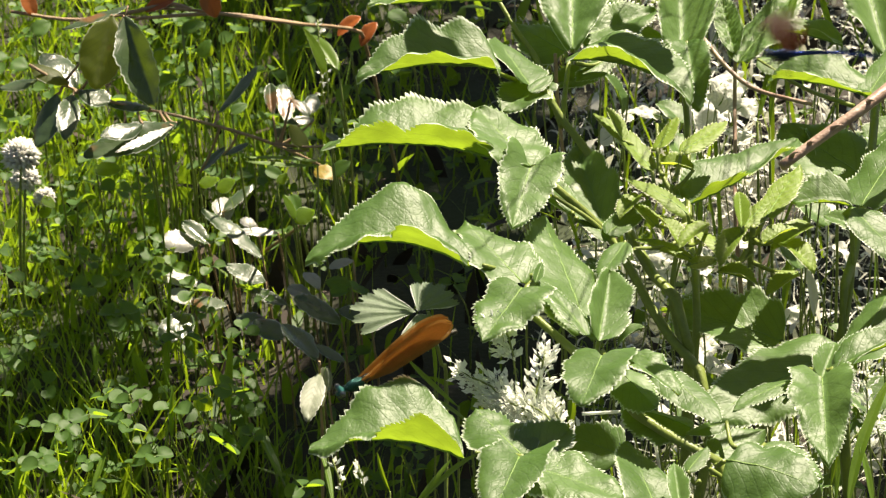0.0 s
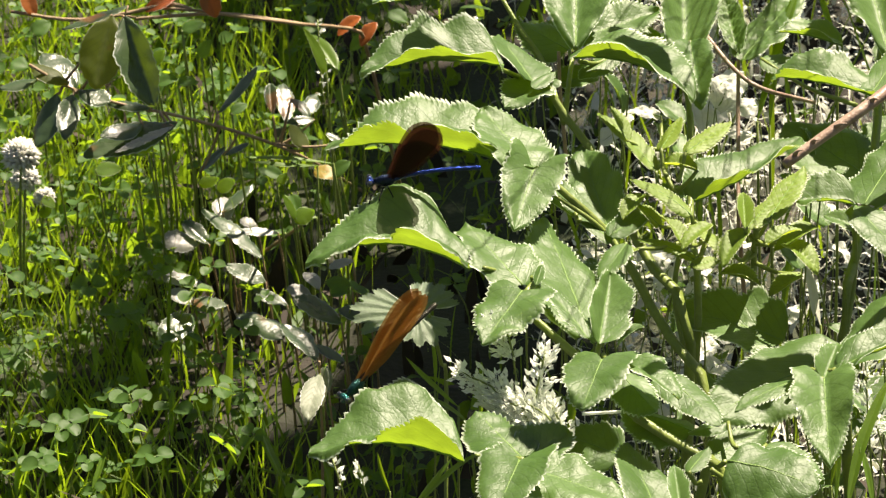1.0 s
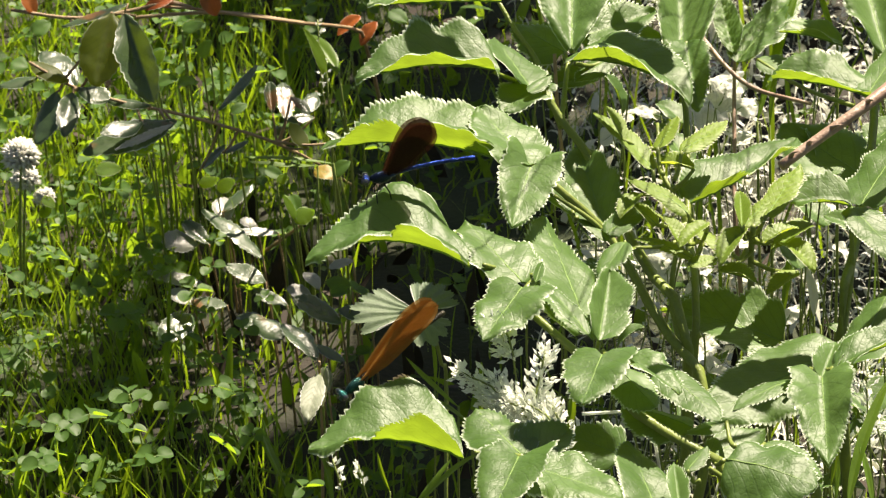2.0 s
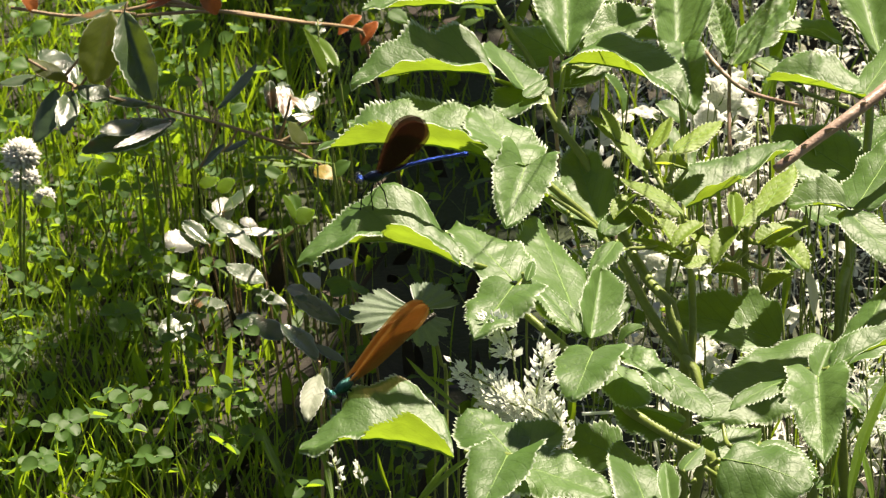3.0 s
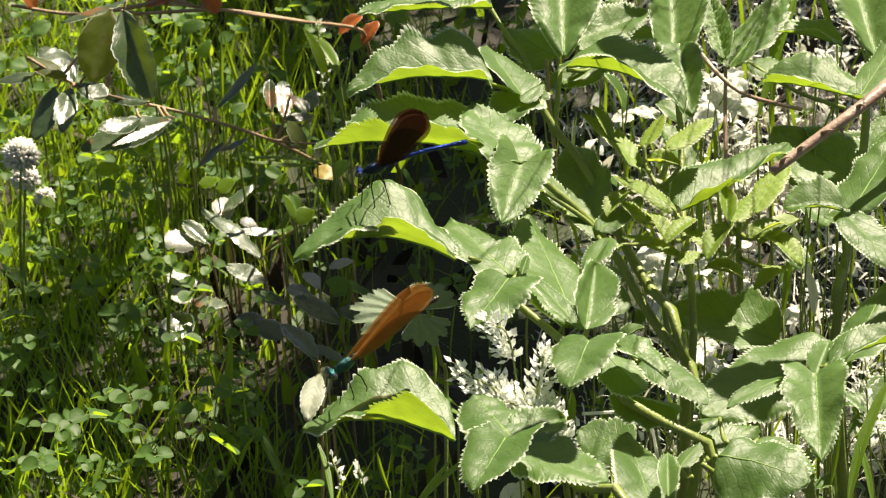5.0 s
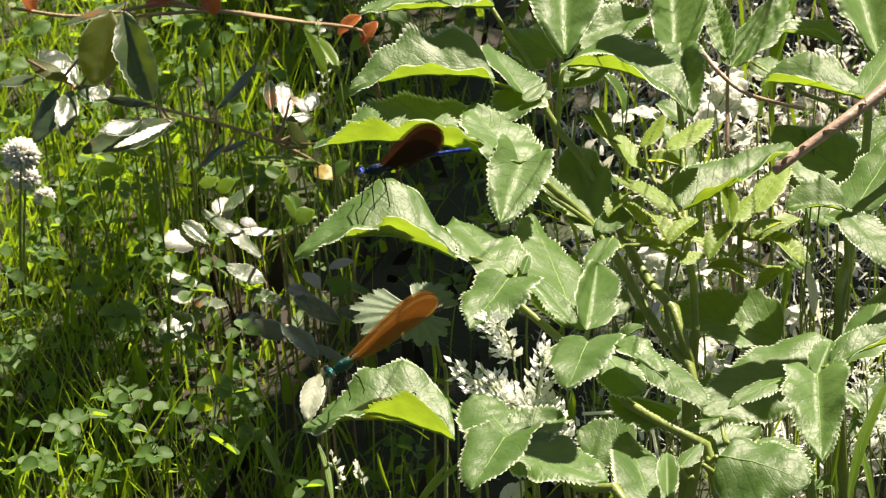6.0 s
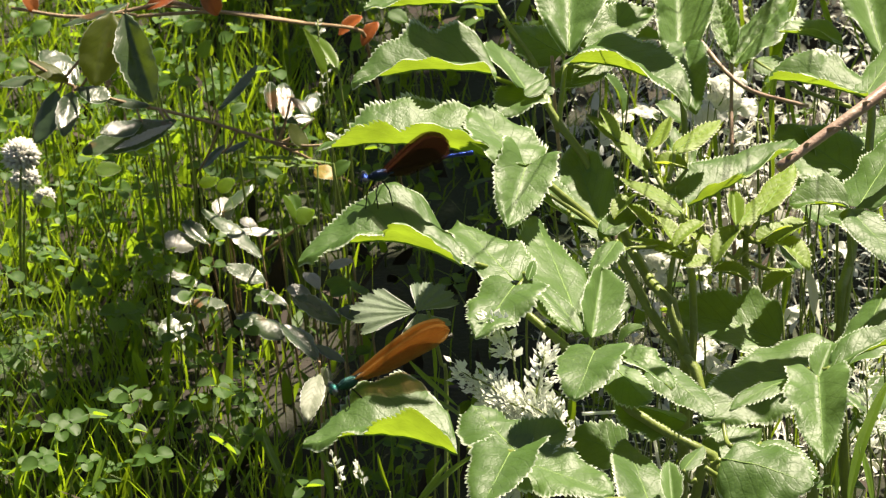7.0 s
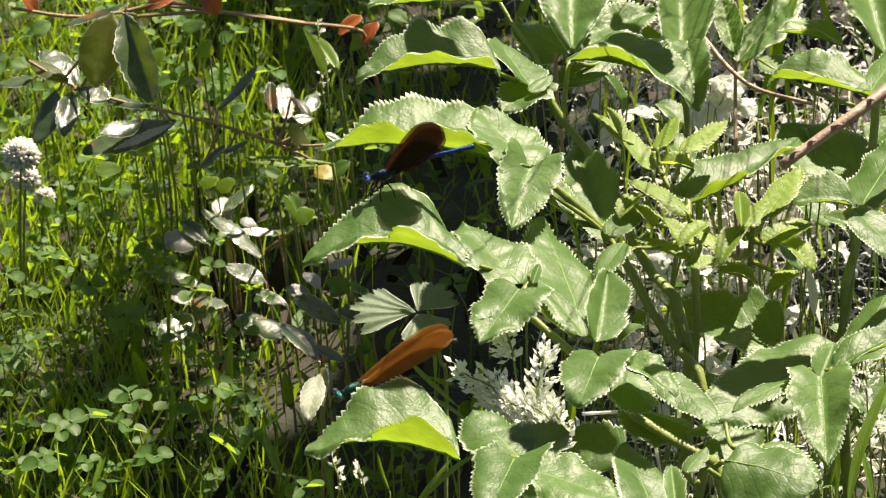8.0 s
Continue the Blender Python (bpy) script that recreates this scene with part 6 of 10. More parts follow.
tuft_a = thing("grass_tuft", (0.2100, 0.3000, 0.0000), "tall yellow-green grass blades among the leaves", "grass")
leaflet(tuft_a, (0.1447, 0.2061, 0.2688), (0.1670, 0.2518, 0.3194), (-0.2519, -0.6610, 0.7068), 0.0052, 30, 0.0016, GRASS, 0, 'lance', rib=False, name='blade')
leaflet(tuft_a, (0.1513, 0.2142, 0.2625), (0.1628, 0.2495, 0.3146), (-0.4724, -0.6781, 0.5630), 0.0042, 30, 0.0010, GRASS, 0, 'lance', rib=False, name='blade')
leaflet(tuft_a, (0.1721, 0.2341, 0.3289), (0.1817, 0.2209, 0.3006), (0.3268, -0.8091, 0.4885), 0.0036, 30, 0.0010, GRASS, 0, 'lance', rib=False, name='blade')
leaflet(tuft_a, (0.1583, 0.1861, 0.1786), (0.1622, 0.2006, 0.2096), (-0.3398, -0.8351, 0.4327), 0.0042, 30, 0.0005, GRASS, 0, 'lance', rib=False, name='blade')
tube("stalk", tuft_a, 0.0009, 0.000594, [(0.1507, 0.2261, -0.0120), (0.1517, 0.2161, 0.1284), (0.1447, 0.2061, 0.2688)], ELDER_STEM, 8)
tube("stalk", tuft_a, 0.0009, 0.000594, [(0.1573, 0.2342, -0.0120), (0.1583, 0.2242, 0.1252), (0.1513, 0.2142, 0.2625)], ELDER_STEM, 8)
tube("stalk", tuft_a, 0.0009, 0.000594, [(0.1877, 0.2409, -0.0120), (0.1887, 0.2309, 0.1443), (0.1817, 0.2209, 0.3006)], ELDER_STEM, 8)
tube("stalk", tuft_a, 0.0009, 0.000594, [(0.1643, 0.2061, -0.0120), (0.1653, 0.1961, 0.0833), (0.1583, 0.1861, 0.1786)], ELDER_STEM, 8)

tuft_b = thing("grass_tuft", (0.2000, 0.2000, 0.0000), "thick grass stems beside the low leaves", "grass")
leaflet(tuft_b, (0.1776, 0.0606, 0.1461), (0.1999, 0.1036, 0.1910), (-0.2347, -0.6412, 0.7306), 0.0060, 30, 0.0010, GRASS, 0, 'lance', rib=False, name='blade')
leaflet(tuft_b, (0.1743, 0.0781, 0.1363), (0.1820, 0.1322, 0.2049), (-0.3300, -0.7230, 0.6069), 0.0045, 30, 0.0010, GRASS, 0, 'lance', rib=False, name='blade')
leaflet(tuft_b, (0.1888, 0.0606, 0.1461), (0.1837, 0.0820, 0.1684), (0.3008, -0.6523, 0.6957), 0.0035, 30, 0.0007, GRASS, 0, 'lance', rib=False, name='blade')
leaflet(tuft_b, (0.1681, 0.0472, 0.1647), (0.1715, 0.0638, 0.2002), (-0.3407, -0.8391, 0.4242), 0.0029, 20, 0.0007, GRASS, 0, 'lance', rib=False, name='blade')
tube("stalk", tuft_b, 0.0009, 0.000594, [(0.1836, 0.0806, -0.0120), (0.1846, 0.0706, 0.0670), (0.1776, 0.0606, 0.1461)], ELDER_STEM, 8)
tube("stalk", tuft_b, 0.0009, 0.000594, [(0.1803, 0.0981, -0.0120), (0.1813, 0.0881, 0.0622), (0.1743, 0.0781, 0.1363)], ELDER_STEM, 8)
tube("stalk", tuft_b, 0.0009, 0.000594, [(0.1948, 0.0806, -0.0120), (0.1958, 0.0706, 0.0670), (0.1888, 0.0606, 0.1461)], ELDER_STEM, 8)
tube("stalk", tuft_b, 0.0009, 0.000594, [(0.1741, 0.0672, -0.0120), (0.1751, 0.0572, 0.0763), (0.1681, 0.0472, 0.1647)], ELDER_STEM, 8)

tuft_c = thing("grass_tuft", (-0.1000, 0.4200, 0.0000), "upright bright green grass blades in the lawn", "grass")
leaflet(tuft_c, (-0.1120, 0.3428, 0.0415), (-0.1088, 0.3444, 0.0922), (-0.3911, -0.9188, 0.0532), 0.0050, 30, 0.0009, GRASS, 0, 'lance', rib=False, name='blade')
leaflet(tuft_c, (-0.1451, 0.3764, 0.0424), (-0.1432, 0.3813, 0.0766), (-0.3697, -0.9165, 0.1525), 0.0042, 30, 0.0009, GRASS, 0, 'lance', rib=False, name='blade')
leaflet(tuft_c, (-0.1399, 0.3214, 0.0429), (-0.1391, 0.3331, 0.0679), (-0.3418, -0.8471, 0.4069), 0.0035, 30, 0.0009, GRASS, 0, 'lance', rib=False, name='blade')
leaflet(tuft_c, (-0.1556, 0.5398, 0.0380), (-0.1548, 0.5338, 0.0725), (-0.5804, -0.8047, -0.1251), 0.0045, 30, 0.0010, GRASS, 0, 'lance', rib=False, name='blade')
leaflet(tuft_c, (-0.1037, 0.2782, 0.0448), (-0.0946, 0.2778, 0.0676), (-0.4917, -0.8520, 0.1798), 0.0028, 30, 0.0006, GRASS, 0, 'lance', rib=False, name='blade')
leaflet(tuft_c, (-0.1655, 0.3257, 0.0521), (-0.1617, 0.3208, 0.0415), (0.3253, -0.8070, 0.4929), 0.0029, 30, 0.0006, GRASS, 0, 'lance', rib=False, name='blade')
leaflet(tuft_c, (-0.1961, 0.3257, 0.0521), (-0.1975, 0.3007, 0.0457), (-0.4180, -0.2021, 0.8857), 0.0041, 30, 0.0006, GRASS, 0, 'lance', rib=False, name='blade')
leaflet(tuft_c, (-0.1830, 0.3775, 0.0685), (-0.1818, 0.3712, 0.0551), (0.3409, -0.8401, 0.4219), 0.0030, 30, 0.0006, GRASS, 0, 'lance', rib=False, name='blade')
leaflet(tuft_c, (-0.2147, 0.2734, 0.0345), (-0.2105, 0.2854, 0.0603), (-0.3382, -0.8302, 0.4431), 0.0040, 30, 0.0006, GRASS, 0, 'lance', rib=False, name='blade')
leaflet(tuft_c, (-0.1768, 0.2646, 0.0394), (-0.1692, 0.2842, 0.0578), (-0.2492, -0.6095, 0.7526), 0.0040, 30, 0.0008, GRASS, 0, 'lance', rib=False, name='blade')
leaflet(tuft_c, (-0.0167, 0.1538, 0.1567), (0.0118, 0.1295, 0.1519), (0.2104, 0.0520, 0.9762), 0.0042, 20, 0.0016, GRASS, 0, 'lance', rib=False, name='blade')
leaflet(tuft_c, (-0.0113, 0.1137, 0.1181), (0.0168, 0.1064, 0.1497), (-0.7145, -0.4580, 0.5290), 0.0036, 20, 0.0015, GRASS, 0, 'lance', rib=False, name='blade')
leaflet(tuft_c, (0.0162, 0.1061, 0.1727), (0.0172, 0.1147, 0.1910), (-0.3416, -0.8444, 0.4126), 0.0035, 30, 0.0005, GRASS, 0, 'lance', rib=False, name='blade')
leaflet(tuft_c, (-0.0617, 0.2324, 0.0885), (-0.0529, 0.2009, 0.0683), (0.4270, -0.4008, 0.8106), 0.0033, 20, 0.0011, GRASS, 0, 'lance', rib=False, name='blade')
leaflet(tuft_c, (-0.0908, 0.2866, 0.0629), (-0.0800, 0.2594, 0.0519), (0.4791, -0.1599, 0.8631), 0.0040, 20, 0.0011, GRASS, 0, 'lance', rib=False, name='blade')
tube("stalk", tuft_c, 0.0009, 0.000594, [(-0.1060, 0.3628, -0.0120), (-0.1050, 0.3528, 0.0147), (-0.1120, 0.3428, 0.0415)], ELDER_STEM, 8)
tube("stalk", tuft_c, 0.0009, 0.000594, [(-0.1391, 0.3964, -0.0120), (-0.1381, 0.3864, 0.0152), (-0.1451, 0.3764, 0.0424)], ELDER_STEM, 8)
tube("stalk", tuft_c, 0.0009, 0.000594, [(-0.1339, 0.3414, -0.0120), (-0.1329, 0.3314, 0.0154), (-0.1399, 0.3214, 0.0429)], ELDER_STEM, 8)
tube("stalk", tuft_c, 0.0009, 0.000594, [(-0.1496, 0.5598, -0.0120), (-0.1486, 0.5498, 0.0130), (-0.1556, 0.5398, 0.0380)], ELDER_STEM, 8)
tube("stalk", tuft_c, 0.0009, 0.000594, [(-0.0977, 0.2982, -0.0120), (-0.0967, 0.2882, 0.0164), (-0.1037, 0.2782, 0.0448)], ELDER_STEM, 8)
tube("stalk", tuft_c, 0.0009, 0.000594, [(-0.1557, 0.3408, -0.0120), (-0.1547, 0.3308, 0.0148), (-0.1617, 0.3208, 0.0415)], ELDER_STEM, 8)
tube("stalk", tuft_c, 0.0009, 0.000594, [(-0.1915, 0.3207, -0.0120), (-0.1905, 0.3107, 0.0169), (-0.1975, 0.3007, 0.0457)], ELDER_STEM, 8)
tube("stalk", tuft_c, 0.0009, 0.000594, [(-0.1758, 0.3912, -0.0120), (-0.1748, 0.3812, 0.0215), (-0.1818, 0.3712, 0.0551)], ELDER_STEM, 8)
tube("stalk", tuft_c, 0.0009, 0.000594, [(-0.2087, 0.2934, -0.0120), (-0.2077, 0.2834, 0.0113), (-0.2147, 0.2734, 0.0345)], ELDER_STEM, 8)
tube("stalk", tuft_c, 0.0009, 0.000594, [(-0.1708, 0.2846, -0.0120), (-0.1698, 0.2746, 0.0137), (-0.1768, 0.2646, 0.0394)], ELDER_STEM, 8)
tube("stalk", tuft_c, 0.0009, 0.000594, [(0.0178, 0.1495, -0.0120), (0.0188, 0.1395, 0.0699), (0.0118, 0.1295, 0.1519)], ELDER_STEM, 8)
tube("stalk", tuft_c, 0.0009, 0.000594, [(-0.0053, 0.1337, -0.0120), (-0.0043, 0.1237, 0.0530), (-0.0113, 0.1137, 0.1181)], ELDER_STEM, 8)
tube("stalk", tuft_c, 0.0009, 0.000594, [(0.0222, 0.1261, -0.0120), (0.0232, 0.1161, 0.0803), (0.0162, 0.1061, 0.1727)], ELDER_STEM, 8)
tube("stalk", tuft_c, 0.0009, 0.000594, [(-0.0469, 0.2209, -0.0120), (-0.0459, 0.2109, 0.0281), (-0.0529, 0.2009, 0.0683)], ELDER_STEM, 8)
tube("stalk", tuft_c, 0.0009, 0.000594, [(-0.0740, 0.2794, -0.0120), (-0.0730, 0.2694, 0.0199), (-0.0800, 0.2594, 0.0519)], ELDER_STEM, 8)

tuft_d = thing("grass_tuft", (-0.0600, 0.6000, 0.0000), "bent grass blade lying across the shaded twigs", "grass")
leaflet(tuft_d, (-0.0600, 0.4910, 0.1225), (-0.1084, 0.4742, 0.1339), (0.2383, -0.0300, 0.9707), 0.0043, 20, 0.0012, GRASS, 0, 'lance', rib=False, name='blade')
leaflet(tuft_d, (-0.0776, 0.6141, 0.1500), (-0.0592, 0.5860, 0.1370), (0.1694, -0.3200, 0.9322), 0.0110, 20, 0.0013, GRASS, 0, 'lance', rib=False, name='blade')
leaflet(tuft_d, (-0.0889, 0.5385, 0.0826), (-0.0805, 0.5227, 0.0723), (0.3033, -0.4010, 0.8644), 0.0070, 20, 0.0010, GRASS, 0, 'lance', rib=False, name='blade')
leaflet(tuft_d, (-0.0710, 0.5241, 0.0752), (-0.0837, 0.5254, 0.0780), (0.1559, -0.4307, 0.8889), 0.0095, 10, 0.0006, GRASS, 0, 'lance', rib=False, name='blade')
tube("stalk", tuft_d, 0.0009, 0.000594, [(-0.0540, 0.5110, -0.0120), (-0.0530, 0.5010, 0.0553), (-0.0600, 0.4910, 0.1225)], ELDER_STEM, 8)
tube("stalk", tuft_d, 0.0009, 0.000594, [(-0.0532, 0.6060, -0.0120), (-0.0522, 0.5960, 0.0625), (-0.0592, 0.5860, 0.1370)], ELDER_STEM, 8)
tube("stalk", tuft_d, 0.0009, 0.000594, [(-0.0745, 0.5427, -0.0120), (-0.0735, 0.5327, 0.0301), (-0.0805, 0.5227, 0.0723)], ELDER_STEM, 8)
tube("stalk", tuft_d, 0.0009, 0.000594, [(-0.0650, 0.5441, -0.0120), (-0.0640, 0.5341, 0.0316), (-0.0710, 0.5241, 0.0752)], ELDER_STEM, 8)

weed = thing("weed", (-0.1500, 0.7000, 0.0000), "yellow-green young weed leaves in the lawn", "weed")
leaflet(weed, (-0.1485, 0.5963, 0.1592), (-0.1357, 0.5982, 0.1633), (-0.1652, -0.5854, 0.7937), 0.0084, 14, 0.0006, CLOVER, 0, 'broad', rib=False, name='leaf')
leaflet(weed, (-0.1659, 0.5887, 0.1429), (-0.1582, 0.5920, 0.1499), (-0.3536, -0.6355, 0.6864), 0.0103, 14, 0.0006, CLOVER, 0, 'broad', rib=False, name='leaf')
leaflet(weed, (-0.1376, 0.5898, 0.1452), (-0.1325, 0.5942, 0.1545), (-0.4472, -0.6904, 0.5687), 0.0096, 14, 0.0006, CLOVER, 0, 'broad', rib=False, name='leaf')
leaflet(weed, (-0.1764, 0.5238, 0.1219), (-0.1638, 0.5208, 0.1156), (0.2410, -0.5997, 0.7631), 0.0113, 14, 0.0006, CLOVER, 0, 'broad', rib=False, name='leaf')
leaflet(weed, (-0.1621, 0.5833, 0.1312), (-0.1511, 0.5846, 0.1341), (-0.1814, -0.4337, 0.8826), 0.0096, 14, 0.0006, CLOVER, 0, 'broad', rib=False, name='leaf')
leaflet(weed, (-0.1508, 0.5836, 0.1318), (-0.1393, 0.5849, 0.1326), (-0.0196, -0.4177, 0.9084), 0.0084, 14, 0.0006, CLOVER, 0, 'broad', rib=False, name='leaf')
leaflet(weed, (-0.1174, 0.5304, 0.1361), (-0.1088, 0.5356, 0.1394), (-0.0051, -0.5283, 0.8491), 0.0069, 14, 0.0006, CLOVER, 0, 'broad', rib=False, name='leaf')
leaflet(weed, (-0.0609, 0.5158, 0.1048), (-0.0515, 0.5190, 0.1116), (-0.3123, -0.6199, 0.7199), 0.0094, 14, 0.0006, CLOVER, 0, 'broad', rib=False, name='leaf')
leaflet(weed, (-0.0844, 0.5112, 0.0948), (-0.0800, 0.5067, 0.0852), (0.4623, -0.7044, 0.5385), 0.0082, 14, 0.0006, CLOVER, 0, 'broad', rib=False, name='leaf')
leaflet(weed, (-0.0768, 0.5724, 0.1079), (-0.0833, 0.5697, 0.1021), (-0.3536, -0.6355, 0.6864), 0.0096, 14, 0.0006, CLOVER, 0, 'broad', rib=False, name='leaf')
leaflet(weed, (-0.2439, 0.6886, 0.1205), (-0.2342, 0.6953, 0.1250), (-0.0095, -0.5556, 0.8314), 0.0115, 14, 0.0007, CLOVER, 0, 'broad', rib=False, name='leaf')
leaflet(weed, (-0.2573, 0.6815, 0.1052), (-0.2470, 0.6782, 0.1029), (0.0937, -0.3452, 0.9339), 0.0121, 14, 0.0007, CLOVER, 0, 'broad', rib=False, name='leaf')
leaflet(weed, (-0.1696, 0.4403, 0.0612), (-0.1641, 0.4290, 0.0545), (0.2258, -0.4123, 0.8826), 0.0067, 14, 0.0006, CLOVER, 0, 'broad', rib=False, name='leaf')
leaflet(weed, (-0.1010, 0.5629, 0.0875), (-0.0913, 0.5610, 0.0834), (0.2114, -0.5934, 0.7766), 0.0084, 14, 0.0006, CLOVER, 0, 'broad', rib=False, name='leaf')
leaflet(weed, (-0.0451, 0.6886, 0.1205), (-0.0552, 0.6843, 0.1113), (-0.3536, -0.6355, 0.6864), 0.0101, 14, 0.0007, CLOVER, 0, 'broad', rib=False, name='leaf')
leaflet(weed, (-0.0324, 0.7410, 0.1145), (-0.0220, 0.7342, 0.1097), (0.1810, -0.3615, 0.9146), 0.0117, 14, 0.0007, CLOVER, 0, 'broad', rib=False, name='leaf')
leaflet(weed, (-0.0620, 0.6715, 0.0838), (-0.0552, 0.6758, 0.0930), (-0.4160, -0.6677, 0.6174), 0.0094, 14, 0.0007, CLOVER, 0, 'broad', rib=False, name='leaf')
tube("stalk", weed, 0.0009, 0.000594, [(-0.1425, 0.6163, -0.0120), (-0.1415, 0.6063, 0.0736), (-0.1485, 0.5963, 0.1592)], ELDER_STEM, 8)
tube("stalk", weed, 0.0009, 0.000594, [(-0.1599, 0.6087, -0.0120), (-0.1589, 0.5987, 0.0654), (-0.1659, 0.5887, 0.1429)], ELDER_STEM, 8)
tube("stalk", weed, 0.0009, 0.000594, [(-0.1316, 0.6098, -0.0120), (-0.1306, 0.5998, 0.0666), (-0.1376, 0.5898, 0.1452)], ELDER_STEM, 8)
tube("stalk", weed, 0.0009, 0.000594, [(-0.1578, 0.5408, -0.0120), (-0.1568, 0.5308, 0.0518), (-0.1638, 0.5208, 0.1156)], ELDER_STEM, 8)
tube("stalk", weed, 0.0009, 0.000594, [(-0.1561, 0.6033, -0.0120), (-0.1551, 0.5933, 0.0596), (-0.1621, 0.5833, 0.1312)], ELDER_STEM, 8)
tube("stalk", weed, 0.0009, 0.000594, [(-0.1448, 0.6036, -0.0120), (-0.1438, 0.5936, 0.0599), (-0.1508, 0.5836, 0.1318)], ELDER_STEM, 8)
tube("stalk", weed, 0.0009, 0.000594, [(-0.1114, 0.5504, -0.0120), (-0.1104, 0.5404, 0.0620), (-0.1174, 0.5304, 0.1361)], ELDER_STEM, 8)
tube("stalk", weed, 0.0009, 0.000594, [(-0.0549, 0.5358, -0.0120), (-0.0539, 0.5258, 0.0464), (-0.0609, 0.5158, 0.1048)], ELDER_STEM, 8)
tube("stalk", weed, 0.0009, 0.000594, [(-0.0740, 0.5267, -0.0120), (-0.0730, 0.5167, 0.0366), (-0.0800, 0.5067, 0.0852)], ELDER_STEM, 8)
tube("stalk", weed, 0.0009, 0.000594, [(-0.0773, 0.5897, -0.0120), (-0.0763, 0.5797, 0.0450), (-0.0833, 0.5697, 0.1021)], ELDER_STEM, 8)
tube("stalk", weed, 0.0009, 0.000594, [(-0.2379, 0.7086, -0.0120), (-0.2369, 0.6986, 0.0542), (-0.2439, 0.6886, 0.1205)], ELDER_STEM, 8)
tube("stalk", weed, 0.0009, 0.000594, [(-0.2412, 0.7001, -0.0120), (-0.2402, 0.6901, 0.0451), (-0.2472, 0.6801, 0.1021)], ELDER_STEM, 8)
tube("stalk", weed, 0.0009, 0.000594, [(-0.1587, 0.4556, -0.0120), (-0.1577, 0.4456, 0.0196), (-0.1647, 0.4356, 0.0512)], ELDER_STEM, 8)
tube("stalk", weed, 0.0009, 0.000594, [(-0.0853, 0.5810, -0.0120), (-0.0843, 0.5710, 0.0357), (-0.0913, 0.5610, 0.0834)], ELDER_STEM, 8)
tube("stalk", weed, 0.0009, 0.000594, [(-0.0492, 0.7043, -0.0120), (-0.0482, 0.6943, 0.0496), (-0.0552, 0.6843, 0.1113)], ELDER_STEM, 8)
tube("stalk", weed, 0.0009, 0.000594, [(-0.0160, 0.7581, -0.0120), (-0.0150, 0.7481, 0.0481), (-0.0220, 0.7381, 0.1082)], ELDER_STEM, 8)
tube("stalk", weed, 0.0009, 0.000594, [(-0.0560, 0.6915, -0.0120), (-0.0550, 0.6815, 0.0359), (-0.0620, 0.6715, 0.0838)], ELDER_STEM, 8)
leaflet(weed, (-0.0829, 0.5000, 0.0855), (-0.0713, 0.5015, 0.0903), (-0.2735, -0.5076, 0.8171), 0.0113, 2.7, 0.0000, mat=SPROUT, teeth=10, shape='ovate', rib=False, name='leaf')
tube("stalk", weed, 0.0008, 0.0005, [(-0.0769, 0.5200, -0.0120), (-0.0789, 0.5100, 0.0368), (-0.0829, 0.5000, 0.0855)], ELDER_STEM, 8)
leaflet(weed, (-0.0814, 0.5000, 0.0859), (-0.0888, 0.5039, 0.0985), (0.5914, -0.6024, 0.5360), 0.0056, -0.0, 0.0000, mat=SPROUT, teeth=10, shape='ovate', rib=False, name='leaf')
tube("stalk", weed, 0.0008, 0.0005, [(-0.0754, 0.5200, -0.0120), (-0.0774, 0.5100, 0.0369), (-0.0814, 0.5000, 0.0859)], ELDER_STEM, 8)
leaflet(weed, (-0.1281, 0.5500, 0.0813), (-0.1181, 0.5515, 0.0863), (-0.3103, -0.5254, 0.7923), 0.0102, -0.0, 0.0000, mat=SPROUT, teeth=10, shape='ovate', rib=False, name='leaf')
tube("stalk", weed, 0.0008, 0.0005, [(-0.1221, 0.5700, -0.0120), (-0.1241, 0.5600, 0.0347), (-0.1281, 0.5500, 0.0813)], ELDER_STEM, 8)
leaflet(weed, (-0.1389, 0.5600, 0.0804), (-0.1273, 0.5610, 0.0835), (-0.1919, -0.4629, 0.8654), 0.0090, -0.0, 0.0000, mat=SPROUT, teeth=10, shape='ovate', rib=False, name='leaf')
tube("stalk", weed, 0.0008, 0.0005, [(-0.1329, 0.5800, -0.0120), (-0.1349, 0.5700, 0.0342), (-0.1389, 0.5600, 0.0804)], ELDER_STEM, 8)
leaflet(weed, (-0.0916, 0.5000, 0.1078), (-0.0859, 0.5013, 0.1120), (-0.4490, -0.4801, 0.7536), 0.0075, -7.3, 0.0000, mat=SPROUT, teeth=10, shape='ovate', rib=False, name='leaf')
tube("stalk", weed, 0.0008, 0.0005, [(-0.0856, 0.5200, -0.0120), (-0.0876, 0.5100, 0.0479), (-0.0916, 0.5000, 0.1078)], ELDER_STEM, 8)
leaflet(weed, (-0.0633, 0.5000, 0.1730), (-0.0760, 0.5048, 0.1968), (0.7011, -0.5278, 0.4794), 0.0080, 6.2, 0.0000, mat=SPROUT, teeth=10, shape='ovate', rib=False, name='leaf')
tube("stalk", weed, 0.0008, 0.0005, [(-0.0573, 0.5200, -0.0120), (-0.0593, 0.5100, 0.0805), (-0.0633, 0.5000, 0.1730)], ELDER_STEM, 8)
leaflet(weed, (-0.1259, 0.3700, 0.0330), (-0.1258, 0.3730, 0.0429), (-0.0973, -0.9505, 0.2951), 0.0119, 31.4, 0.0000, mat=SPROUT, teeth=10, shape='ovate', rib=False, name='leaf')
